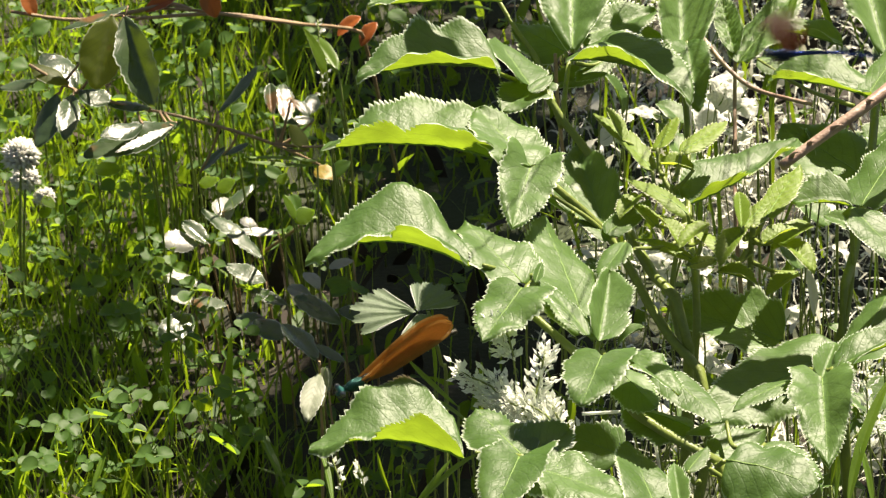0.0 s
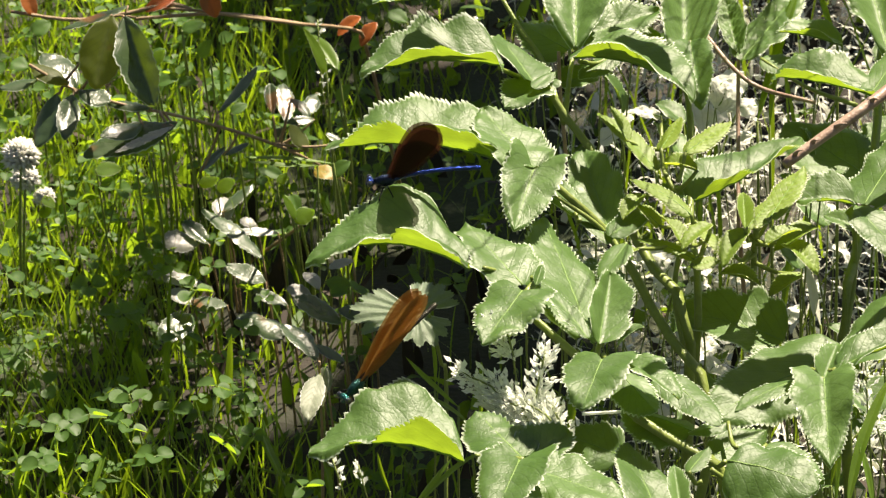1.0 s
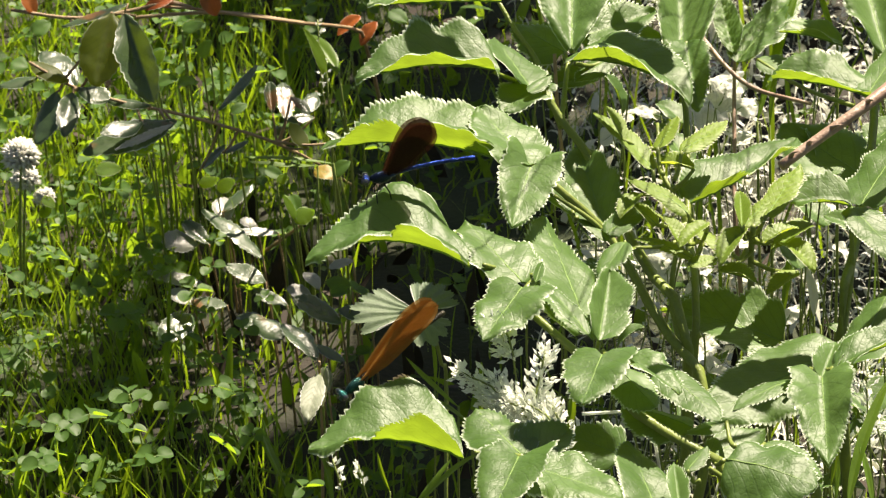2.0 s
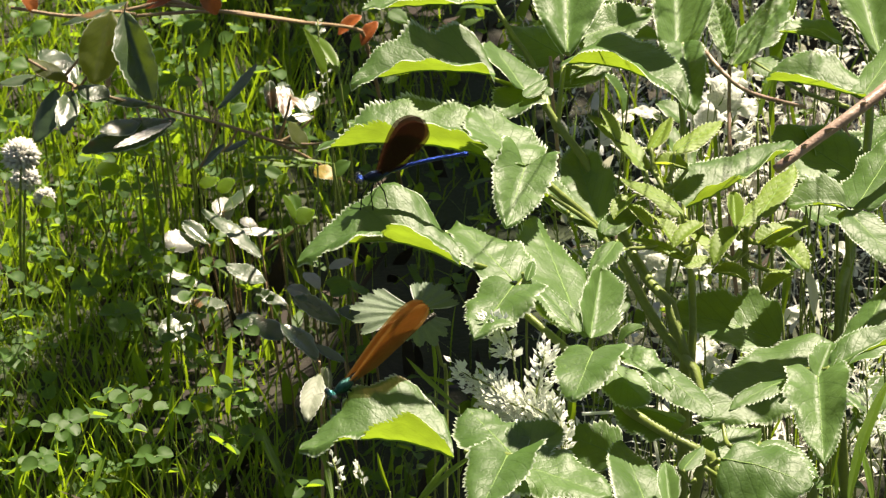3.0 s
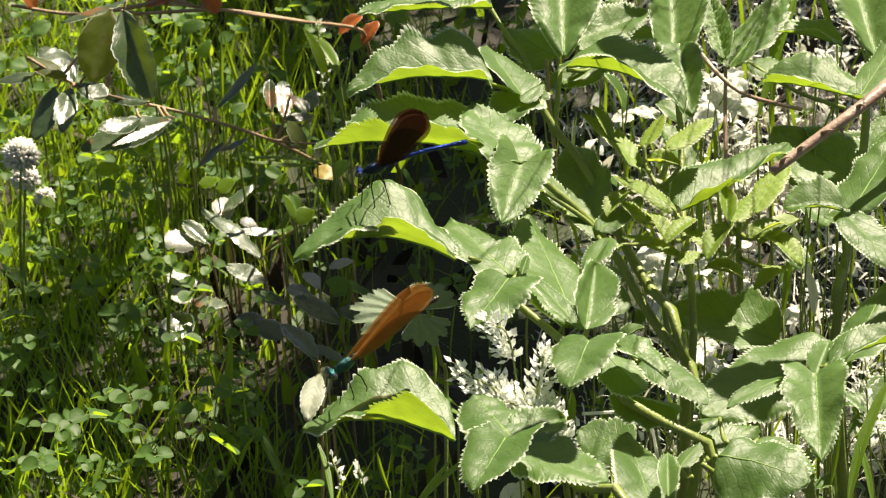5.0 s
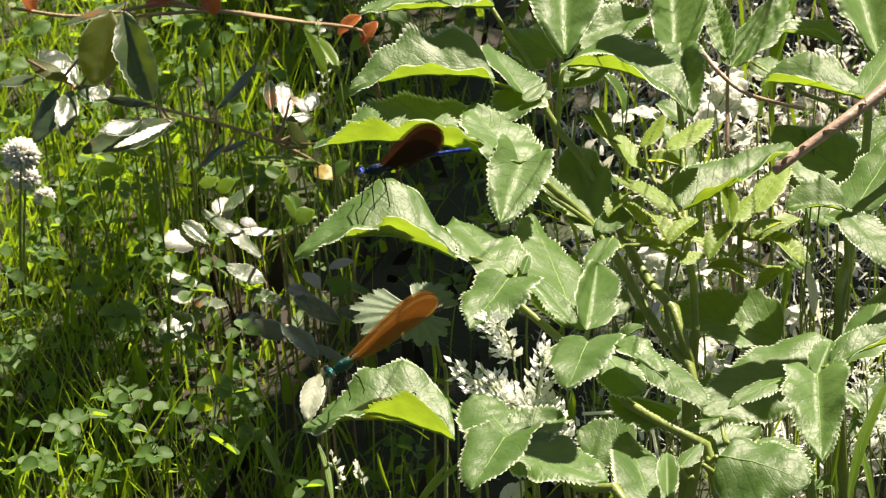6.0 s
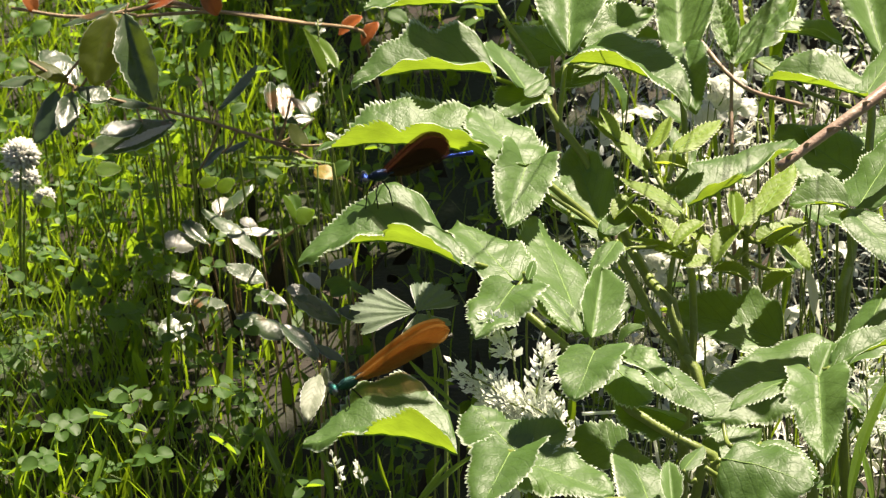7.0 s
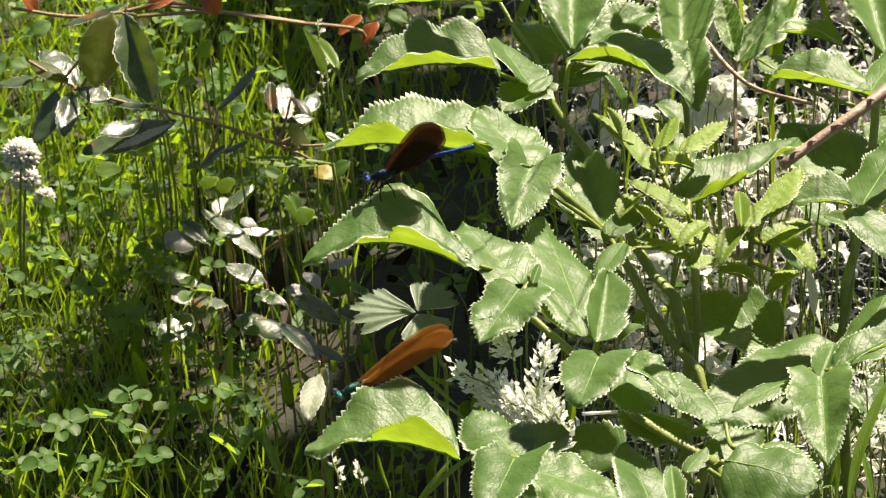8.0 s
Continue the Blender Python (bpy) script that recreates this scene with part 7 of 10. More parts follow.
tube("stalk", weed, 0.0008, 0.0005, [(-0.1199, 0.3900, -0.0120), (-0.1219, 0.3800, 0.0105), (-0.1259, 0.3700, 0.0330)], ELDER_STEM, 8)
leaflet(weed, (-0.1594, 0.5000, 0.1281), (-0.1733, 0.5020, 0.1347), (0.3095, -0.4957, 0.8115), 0.0149, 3.9, 0.0000, mat=SPROUT, teeth=10, shape='ovate', rib=False, name='leaf')
tube("stalk", weed, 0.0008, 0.0005, [(-0.1534, 0.5200, -0.0120), (-0.1554, 0.5100, 0.0581), (-0.1594, 0.5000, 0.1281)], ELDER_STEM, 8)
leaflet(weed, (-0.1488, 0.6000, 0.1585), (-0.1359, 0.6012, 0.1622), (-0.1996, -0.4851, 0.8514), 0.0097, -0.0, 0.0000, mat=SPROUT, teeth=10, shape='ovate', rib=False, name='leaf')
tube("stalk", weed, 0.0008, 0.0005, [(-0.1428, 0.6200, -0.0120), (-0.1448, 0.6100, 0.0732), (-0.1488, 0.6000, 0.1585)], ELDER_STEM, 8)
leaflet(weed, (-0.1331, 0.6000, 0.1418), (-0.1363, 0.6029, 0.1511), (0.0389, -0.9495, 0.3114), 0.0078, 41.4, 0.0000, mat=SPROUT, teeth=10, shape='ovate', rib=False, name='leaf')
tube("stalk", weed, 0.0008, 0.0005, [(-0.1271, 0.6200, -0.0120), (-0.1291, 0.6100, 0.0649), (-0.1331, 0.6000, 0.1418)], ELDER_STEM, 8)
leaflet(weed, (-0.1652, 0.5800, 0.1458), (-0.1581, 0.5823, 0.1531), (-0.4914, -0.5726, 0.6563), 0.0096, -0.0, 0.0000, mat=SPROUT, teeth=10, shape='ovate', rib=False, name='leaf')
tube("stalk", weed, 0.0008, 0.0005, [(-0.1592, 0.6000, -0.0120), (-0.1612, 0.5900, 0.0669), (-0.1652, 0.5800, 0.1458)], ELDER_STEM, 8)
leaflet(weed, (-0.2294, 0.5500, 0.0645), (-0.2222, 0.5521, 0.0713), (-0.4866, -0.5446, 0.6831), 0.0090, -0.0, 0.0000, mat=SPROUT, teeth=10, shape='ovate', rib=False, name='leaf')
tube("stalk", weed, 0.0008, 0.0005, [(-0.2234, 0.5700, -0.0120), (-0.2254, 0.5600, 0.0262), (-0.2294, 0.5500, 0.0645)], ELDER_STEM, 8)
leaflet(weed, (-0.1961, 0.5500, 0.0932), (-0.1817, 0.5500, 0.0932), (-0.0000, -0.4393, 0.8983), 0.0115, -0.0, 0.0000, mat=SPROUT, teeth=10, shape='ovate', rib=False, name='leaf')
tube("stalk", weed, 0.0008, 0.0005, [(-0.1901, 0.5700, -0.0120), (-0.1921, 0.5600, 0.0406), (-0.1961, 0.5500, 0.0932)], ELDER_STEM, 8)
leaflet(weed, (-0.2174, 0.5500, 0.0890), (-0.2173, 0.5521, 0.0958), (0.0636, -0.9528, 0.2968), 0.0083, 36.0, 0.0000, mat=SPROUT, teeth=10, shape='ovate', rib=False, name='leaf')
tube("stalk", weed, 0.0008, 0.0005, [(-0.2114, 0.5700, -0.0120), (-0.2134, 0.5600, 0.0385), (-0.2174, 0.5500, 0.0890)], ELDER_STEM, 8)
leaflet(weed, (-0.2272, 0.5500, 0.0757), (-0.2199, 0.5483, 0.0702), (0.4099, -0.5662, 0.7151), 0.0071, -0.0, 0.0000, mat=SPROUT, teeth=10, shape='ovate', rib=False, name='leaf')
tube("stalk", weed, 0.0008, 0.0005, [(-0.2212, 0.5700, -0.0120), (-0.2232, 0.5600, 0.0319), (-0.2272, 0.5500, 0.0757)], ELDER_STEM, 8)
leaflet(weed, (-0.2430, 0.5500, 0.0609), (-0.2495, 0.5492, 0.0585), (-0.2788, -0.4249, 0.8612), 0.0077, -0.0, 0.0000, mat=SPROUT, teeth=10, shape='ovate', rib=False, name='leaf')
tube("stalk", weed, 0.0008, 0.0005, [(-0.2370, 0.5700, -0.0120), (-0.2390, 0.5600, 0.0245), (-0.2430, 0.5500, 0.0609)], ELDER_STEM, 8)
leaflet(weed, (-0.1694, 0.5000, 0.1281), (-0.1600, 0.5011, 0.1317), (-0.2656, -0.4694, 0.8421), 0.0099, -2.9, 0.0000, mat=SPROUT, teeth=10, shape='ovate', rib=False, name='leaf')
tube("stalk", weed, 0.0008, 0.0005, [(-0.1634, 0.5200, -0.0120), (-0.1654, 0.5100, 0.0581), (-0.1694, 0.5000, 0.1281)], ELDER_STEM, 8)
leaflet(weed, (-0.2400, 0.5000, 0.0672), (-0.2461, 0.4980, 0.0654), (-0.1114, -0.4616, 0.8801), 0.0094, -0.0, 0.0000, mat=CLOVER, teeth=10, shape='ovate', rib=False, name='leaf')
tube("stalk", weed, 0.0008, 0.0005, [(-0.2340, 0.5200, -0.0120), (-0.2360, 0.5100, 0.0276), (-0.2400, 0.5000, 0.0672)], ELDER_STEM, 8)
leaflet(weed, (-0.2024, 0.5000, 0.0644), (-0.1994, 0.5030, 0.0672), (-0.2240, -0.5268, 0.8199), 0.0094, -0.0, 0.0000, mat=CLOVER, teeth=10, shape='ovate', rib=False, name='leaf')
tube("stalk", weed, 0.0008, 0.0005, [(-0.1964, 0.5200, -0.0120), (-0.1984, 0.5100, 0.0262), (-0.2024, 0.5000, 0.0644)], ELDER_STEM, 8)
leaflet(weed, (-0.1643, 0.5000, 0.0575), (-0.1548, 0.5008, 0.0599), (-0.1737, -0.5167, 0.8384), 0.0088, 3.6, 0.0000, mat=SPROUT, teeth=10, shape='ovate', rib=False, name='leaf')
tube("stalk", weed, 0.0008, 0.0005, [(-0.1583, 0.5200, -0.0120), (-0.1603, 0.5100, 0.0227), (-0.1643, 0.5000, 0.0575)], ELDER_STEM, 8)
leaflet(weed, (-0.1623, 0.5000, 0.0596), (-0.1690, 0.5076, 0.0665), (0.3811, -0.4192, 0.8241), 0.0082, -0.0, 0.0000, mat=CLOVER, teeth=10, shape='ovate', rib=False, name='leaf')
tube("stalk", weed, 0.0008, 0.0005, [(-0.1563, 0.5200, -0.0120), (-0.1583, 0.5100, 0.0238), (-0.1623, 0.5000, 0.0596)], ELDER_STEM, 8)

tuft_e = thing("grass_tuft", (-0.0700, 0.3600, 0.0000), "single bright grass blades standing in the shade", "grass")
leaflet(tuft_e, (-0.1134, 0.3700, 0.0307), (-0.1118, 0.3792, 0.0671), (0.0853, -0.9670, 0.2399), 0.0042, 49.8, -0.0001, bend=-0.0011, mat=GRASS, teeth=0, shape='lance', rib=False, name='blade')
tube("stalk", tuft_e, 0.0006, 0.0005, [(-0.1134, 0.3800, -0.0120), (-0.1134, 0.3750, 0.0093), (-0.1134, 0.3700, 0.0307)], ELDER_STEM, 6)
leaflet(tuft_e, (-0.1487, 0.4200, 0.0201), (-0.1463, 0.4368, 0.0866), (0.0866, -0.9665, 0.2414), 0.0034, 49.8, -0.0001, bend=-0.0008, mat=GRASS, teeth=0, shape='lance', rib=False, name='blade')
tube("stalk", tuft_e, 0.0006, 0.0005, [(-0.1487, 0.4300, -0.0120), (-0.1487, 0.4250, 0.0040), (-0.1487, 0.4200, 0.0201)], ELDER_STEM, 6)
leaflet(tuft_e, (-0.1449, 0.3600, 0.0242), (-0.1419, 0.3659, 0.0478), (0.0695, -0.9696, 0.2348), 0.0033, 49.8, 0.0001, bend=0.0011, mat=GRASS, teeth=0, shape='lance', rib=False, name='blade')
tube("stalk", tuft_e, 0.0006, 0.0005, [(-0.1449, 0.3700, -0.0120), (-0.1449, 0.3650, 0.0061), (-0.1449, 0.3600, 0.0242)], ELDER_STEM, 6)
leaflet(tuft_e, (-0.1339, 0.4200, 0.0372), (-0.1320, 0.4261, 0.0614), (0.0793, -0.9680, 0.2382), 0.0034, 49.8, -0.0001, bend=-0.0007, mat=GRASS, teeth=0, shape='lance', rib=False, name='blade')
tube("stalk", tuft_e, 0.0006, 0.0005, [(-0.1339, 0.4300, -0.0120), (-0.1339, 0.4250, 0.0126), (-0.1339, 0.4200, 0.0372)], ELDER_STEM, 6)
leaflet(tuft_e, (-0.1876, 0.4200, 0.0287), (-0.1898, 0.4234, 0.0423), (0.1214, -0.9577, 0.2607), 0.0026, 49.8, 0.0001, bend=0.0006, mat=GRASS, teeth=0, shape='lance', rib=False, name='blade')
tube("stalk", tuft_e, 0.0006, 0.0005, [(-0.1876, 0.4300, -0.0120), (-0.1876, 0.4250, 0.0083), (-0.1876, 0.4200, 0.0287)], ELDER_STEM, 6)
leaflet(tuft_e, (-0.2020, 0.3600, 0.0242), (-0.1996, 0.3636, 0.0384), (0.0621, -0.9704, 0.2332), 0.0042, 49.8, 0.0001, bend=0.0010, mat=GRASS, teeth=0, shape='lance', rib=False, name='blade')
tube("stalk", tuft_e, 0.0006, 0.0005, [(-0.2020, 0.3700, -0.0120), (-0.2020, 0.3650, 0.0061), (-0.2020, 0.3600, 0.0242)], ELDER_STEM, 6)
leaflet(tuft_e, (-0.1665, 0.3600, 0.0191), (-0.1736, 0.3639, 0.0348), (0.7421, -0.4869, 0.4606), 0.0033, 5.4, 0.0008, bend=0.0007, mat=GRASS, teeth=0, shape='lance', rib=False, name='blade')
tube("stalk", tuft_e, 0.0006, 0.0005, [(-0.1665, 0.3700, -0.0120), (-0.1665, 0.3650, 0.0036), (-0.1665, 0.3600, 0.0191)], ELDER_STEM, 6)
leaflet(tuft_e, (-0.2293, 0.3600, 0.0140), (-0.2272, 0.3666, 0.0402), (0.0785, -0.9684, 0.2369), 0.0033, 49.8, -0.0000, bend=-0.0004, mat=GRASS, teeth=0, shape='lance', rib=False, name='blade')
tube("stalk", tuft_e, 0.0006, 0.0005, [(-0.2293, 0.3700, -0.0120), (-0.2293, 0.3650, 0.0010), (-0.2293, 0.3600, 0.0140)], ELDER_STEM, 6)
leaflet(tuft_e, (-0.1130, 0.3100, 0.0243), (-0.1020, 0.3157, 0.0470), (-0.7363, -0.4791, 0.4779), 0.0041, -5.4, 0.0003, bend=-0.0002, mat=GRASS, teeth=0, shape='lance', rib=False, name='blade')
tube("stalk", tuft_e, 0.0006, 0.0005, [(-0.1130, 0.3200, -0.0120), (-0.1130, 0.3150, 0.0062), (-0.1130, 0.3100, 0.0243)], ELDER_STEM, 6)
leaflet(tuft_e, (-0.0966, 0.3100, 0.0177), (-0.0950, 0.3209, 0.0612), (0.0867, -0.9670, 0.2396), 0.0024, 49.8, 0.0000, bend=0.0001, mat=GRASS, teeth=0, shape='lance', rib=False, name='blade')
tube("stalk", tuft_e, 0.0006, 0.0005, [(-0.0966, 0.3200, -0.0120), (-0.0966, 0.3150, 0.0029), (-0.0966, 0.3100, 0.0177)], ELDER_STEM, 6)
leaflet(tuft_e, (-0.0848, 0.3000, 0.0331), (-0.0942, 0.3049, 0.0527), (0.7382, -0.4815, 0.4725), 0.0032, 5.4, 0.0005, bend=0.0004, mat=GRASS, teeth=0, shape='lance', rib=False, name='blade')
tube("stalk", tuft_e, 0.0006, 0.0005, [(-0.0848, 0.3100, -0.0120), (-0.0848, 0.3050, 0.0105), (-0.0848, 0.3000, 0.0331)], ELDER_STEM, 6)
leaflet(tuft_e, (-0.0694, 0.3100, 0.0257), (-0.0964, 0.3115, 0.0315), (0.1886, -0.2718, 0.9437), 0.0024, 5.4, -0.0007, bend=-0.0006, mat=GRASS, teeth=0, shape='lance', rib=False, name='blade')
tube("stalk", tuft_e, 0.0006, 0.0005, [(-0.0694, 0.3200, -0.0120), (-0.0694, 0.3150, 0.0068), (-0.0694, 0.3100, 0.0257)], ELDER_STEM, 6)
leaflet(tuft_e, (-0.0554, 0.2600, 0.0355), (-0.0615, 0.2671, 0.0638), (0.1298, -0.9550, 0.2668), 0.0040, 49.8, 0.0001, bend=0.0006, mat=GRASS, teeth=0, shape='lance', rib=False, name='blade')
tube("stalk", tuft_e, 0.0006, 0.0005, [(-0.0554, 0.2700, -0.0120), (-0.0554, 0.2650, 0.0118), (-0.0554, 0.2600, 0.0355)], ELDER_STEM, 6)
leaflet(tuft_e, (-0.0675, 0.2800, 0.0277), (-0.0691, 0.2861, 0.0520), (0.1052, -0.9631, 0.2477), 0.0032, 49.8, 0.0001, bend=0.0007, mat=GRASS, teeth=0, shape='lance', rib=False, name='blade')
tube("stalk", tuft_e, 0.0006, 0.0005, [(-0.0675, 0.2900, -0.0120), (-0.0675, 0.2850, 0.0078), (-0.0675, 0.2800, 0.0277)], ELDER_STEM, 6)
leaflet(tuft_e, (-0.0449, 0.2600, 0.0420), (-0.0429, 0.2642, 0.0589), (0.0705, -0.9697, 0.2340), 0.0032, 49.8, 0.0001, bend=0.0008, mat=GRASS, teeth=0, shape='lance', rib=False, name='blade')
tube("stalk", tuft_e, 0.0006, 0.0005, [(-0.0449, 0.2700, -0.0120), (-0.0449, 0.2650, 0.0150), (-0.0449, 0.2600, 0.0420)], ELDER_STEM, 6)
leaflet(tuft_e, (-0.0255, 0.2000, 0.0781), (-0.0315, 0.2048, 0.0971), (0.1426, -0.9488, 0.2819), 0.0030, 49.8, -0.0001, bend=-0.0010, mat=GRASS, teeth=0, shape='lance', rib=False, name='blade')
tube("stalk", tuft_e, 0.0006, 0.0005, [(-0.0255, 0.2100, -0.0120), (-0.0255, 0.2050, 0.0330), (-0.0255, 0.2000, 0.0781)], ELDER_STEM, 6)
leaflet(tuft_e, (-0.0037, 0.1600, 0.1565), (-0.0057, 0.1659, 0.1798), (0.1095, -0.9615, 0.2521), 0.0029, 49.8, 0.0001, bend=0.0009, mat=GRASS, teeth=0, shape='lance', rib=False, name='blade')
tube("stalk", tuft_e, 0.0006, 0.0005, [(-0.0037, 0.1700, -0.0120), (-0.0037, 0.1650, 0.0723), (-0.0037, 0.1600, 0.1565)], ELDER_STEM, 6)
leaflet(tuft_e, (0.0072, 0.1400, 0.1552), (-0.0170, 0.1457, 0.1777), (0.5853, -0.3699, 0.7215), 0.0036, 5.4, -0.0006, bend=-0.0005, mat=GRASS, teeth=0, shape='lance', rib=False, name='blade')
tube("stalk", tuft_e, 0.0006, 0.0005, [(0.0072, 0.1500, -0.0120), (0.0072, 0.1450, 0.0716), (0.0072, 0.1400, 0.1552)], ELDER_STEM, 6)
leaflet(tuft_e, (-0.0115, -0.0200, 0.1935), (0.0037, -0.0154, 0.2117), (-0.6500, -0.4047, 0.6432), 0.0033, -5.4, 0.0002, bend=-0.0002, mat=GRASS, teeth=0, shape='lance', rib=False, name='blade')
tube("stalk", tuft_e, 0.0006, 0.0005, [(-0.0115, -0.0100, -0.0120), (-0.0115, -0.0150, 0.0908), (-0.0115, -0.0200, 0.1935)], ELDER_STEM, 6)
leaflet(tuft_e, (0.0162, 0.0600, 0.1912), (0.0166, 0.0649, 0.2107), (0.0892, -0.9664, 0.2410), 0.0034, 49.8, 0.0000, bend=0.0002, mat=GRASS, teeth=0, shape='lance', rib=False, name='blade')
tube("stalk", tuft_e, 0.0006, 0.0005, [(0.0162, 0.0700, -0.0120), (0.0162, 0.0650, 0.0896), (0.0162, 0.0600, 0.1912)], ELDER_STEM, 6)
leaflet(tuft_e, (0.0558, 0.1000, 0.1646), (0.0574, 0.1044, 0.1821), (0.0759, -0.9687, 0.2363), 0.0057, 49.8, 0.0001, bend=0.0008, mat=GRASS, teeth=0, shape='lance', rib=False, name='blade')
tube("stalk", tuft_e, 0.0006, 0.0005, [(0.0558, 0.1100, -0.0120), (0.0558, 0.1050, 0.0763), (0.0558, 0.1000, 0.1646)], ELDER_STEM, 6)
leaflet(tuft_e, (-0.1838, 0.3000, 0.0133), (-0.1717, 0.3072, 0.0423), (-0.7491, -0.4972, 0.4378), 0.0032, -5.4, 0.0003, bend=-0.0002, mat=GRASS, teeth=0, shape='lance', rib=False, name='blade')
tube("stalk", tuft_e, 0.0006, 0.0005, [(-0.1838, 0.3100, -0.0120), (-0.1838, 0.3050, 0.0007), (-0.1838, 0.3000, 0.0133)], ELDER_STEM, 6)
leaflet(tuft_e, (-0.2095, 0.3000, 0.0199), (-0.2205, 0.3065, 0.0459), (0.7484, -0.4961, 0.4403), 0.0032, 5.4, 0.0007, bend=0.0006, mat=GRASS, teeth=0, shape='lance', rib=False, name='blade')
tube("stalk", tuft_e, 0.0006, 0.0005, [(-0.2095, 0.3100, -0.0120), (-0.2095, 0.3050, 0.0040), (-0.2095, 0.3000, 0.0199)], ELDER_STEM, 6)
leaflet(tuft_e, (-0.1300, 0.3000, 0.0199), (-0.1369, 0.3054, 0.0416), (0.1436, -0.9482, 0.2832), 0.0032, 49.8, 0.0000, bend=0.0001, mat=GRASS, teeth=0, shape='lance', rib=False, name='blade')
tube("stalk", tuft_e, 0.0006, 0.0005, [(-0.1300, 0.3100, -0.0120), (-0.1300, 0.3050, 0.0040), (-0.1300, 0.3000, 0.0199)], ELDER_STEM, 6)
leaflet(tuft_e, (-0.1090, 0.6000, 0.0926), (-0.1263, 0.6147, 0.1499), (0.1399, -0.9481, 0.2854), 0.0037, 49.8, -0.0000, bend=-0.0005, mat=GRASS, teeth=0, shape='lance', rib=False, name='blade')
tube("stalk", tuft_e, 0.0006, 0.0005, [(-0.1090, 0.6100, -0.0120), (-0.1090, 0.6050, 0.0403), (-0.1090, 0.6000, 0.0926)], ELDER_STEM, 6)
leaflet(tuft_e, (-0.1279, 0.6200, 0.0983), (-0.1284, 0.6315, 0.1432), (0.0954, -0.9640, 0.2482), 0.0037, 49.8, -0.0000, bend=-0.0005, mat=GRASS, teeth=0, shape='lance', rib=False, name='blade')
tube("stalk", tuft_e, 0.0006, 0.0005, [(-0.1279, 0.6300, -0.0120), (-0.1279, 0.6250, 0.0432), (-0.1279, 0.6200, 0.0983)], ELDER_STEM, 6)
leaflet(tuft_e, (-0.0675, 0.4600, 0.1352), (-0.1077, 0.4606, 0.1376), (0.0534, -0.2632, 0.9633), 0.0034, 5.4, -0.0006, bend=-0.0005, mat=GRASS, teeth=0, shape='lance', rib=False, name='blade')
tube("stalk", tuft_e, 0.0006, 0.0005, [(-0.0675, 0.4700, -0.0120), (-0.0675, 0.4650, 0.0616), (-0.0675, 0.4600, 0.1352)], ELDER_STEM, 6)

yellow = thing("withered_leaf", (-0.0500, 0.6200, 0.0000), "small yellow leaf lying in the shade", "leaf")
leaflet(yellow, (-0.0733, 0.5626, 0.0869), (-0.0585, 0.5594, 0.0848), (0.0541, -0.3506, 0.9350), 0.0116, 12, 0.0010, YELLOW, 8)
tube("stalk", yellow, 0.0009, 0.000594, [(-0.0525, 0.5813, -0.0120), (-0.0515, 0.5713, 0.0360), (-0.0585, 0.5613, 0.0840)], ELDER_STEM, 8)

stick = thing("dry_stick", (0.0800, 0.2000, 0.1000), "bleached dry stick behind the low leaves", "stick")
tube("stick", stick, 0.0008, 0.0007, [(0.0618, 0.0959, 0.1744), (0.0731, 0.0962, 0.1750), (0.0839, 0.0963, 0.1753), (0.0922, 0.0995, 0.1704), (0.1200, 0.2400, -0.0100)], HEAD)

drybl = thing("dry_grass_blade", (0.2000, 0.3000, 0.0000), "wide bleached grass blade leaning among stems", "grass")
leaflet(drybl, (0.1780, 0.2024, 0.1662), (0.1660, 0.2420, 0.2038), (0.4388, -0.5453, 0.7142), 0.0059, 25, 0.0013, HAY, 0, 'lance', rib=False, name='blade')
leaflet(drybl, (0.1708, 0.2142, 0.1915), (0.1748, 0.2041, 0.1698), (0.3374, -0.8279, 0.4481), 0.0053, 20, 0.0008, HAY, 0, 'lance', rib=False, name='blade')
tube("stalk", drybl, 0.0009, 0.000594, [(0.1840, 0.2224, -0.0120), (0.1850, 0.2124, 0.0771), (0.1780, 0.2024, 0.1662)], ELDER_STEM, 8)
tube("stalk", drybl, 0.0009, 0.000594, [(0.1808, 0.2241, -0.0120), (0.1818, 0.2141, 0.0789), (0.1748, 0.2041, 0.1698)], ELDER_STEM, 8)

bleached = thing("withered_leaf", (0.1270, 0.2960, 0.0000), "large bleached leaf glaring in the sun", "leaf", "withered leaves behind the plants")
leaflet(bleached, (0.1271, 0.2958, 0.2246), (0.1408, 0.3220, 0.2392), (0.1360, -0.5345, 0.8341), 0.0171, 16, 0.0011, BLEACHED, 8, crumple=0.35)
tube("stalk", bleached, 0.0004, 0.000264, [(0.1253, 0.3158, -0.0120), (0.1236, 0.3121, 0.1063), (0.1271, 0.2958, 0.2246)], ELDER_STEM, 8)

bleached = thing("withered_leaf", (0.1420, 0.3020, 0.0000), "large bleached leaf glaring in the sun", "leaf", "withered leaves behind the plants")
leaflet(bleached, (0.1422, 0.3017, 0.2371), (0.1546, 0.2982, 0.2296), (0.4249, -0.3132, 0.8493), 0.0127, 16, 0.0011, BLEACHED, 8, crumple=0.35)
tube("stalk", bleached, 0.0004, 0.000264, [(0.1345, 0.3182, -0.0120), (0.1658, 0.3170, 0.1088), (0.1546, 0.2982, 0.2296)], ELDER_STEM, 8)

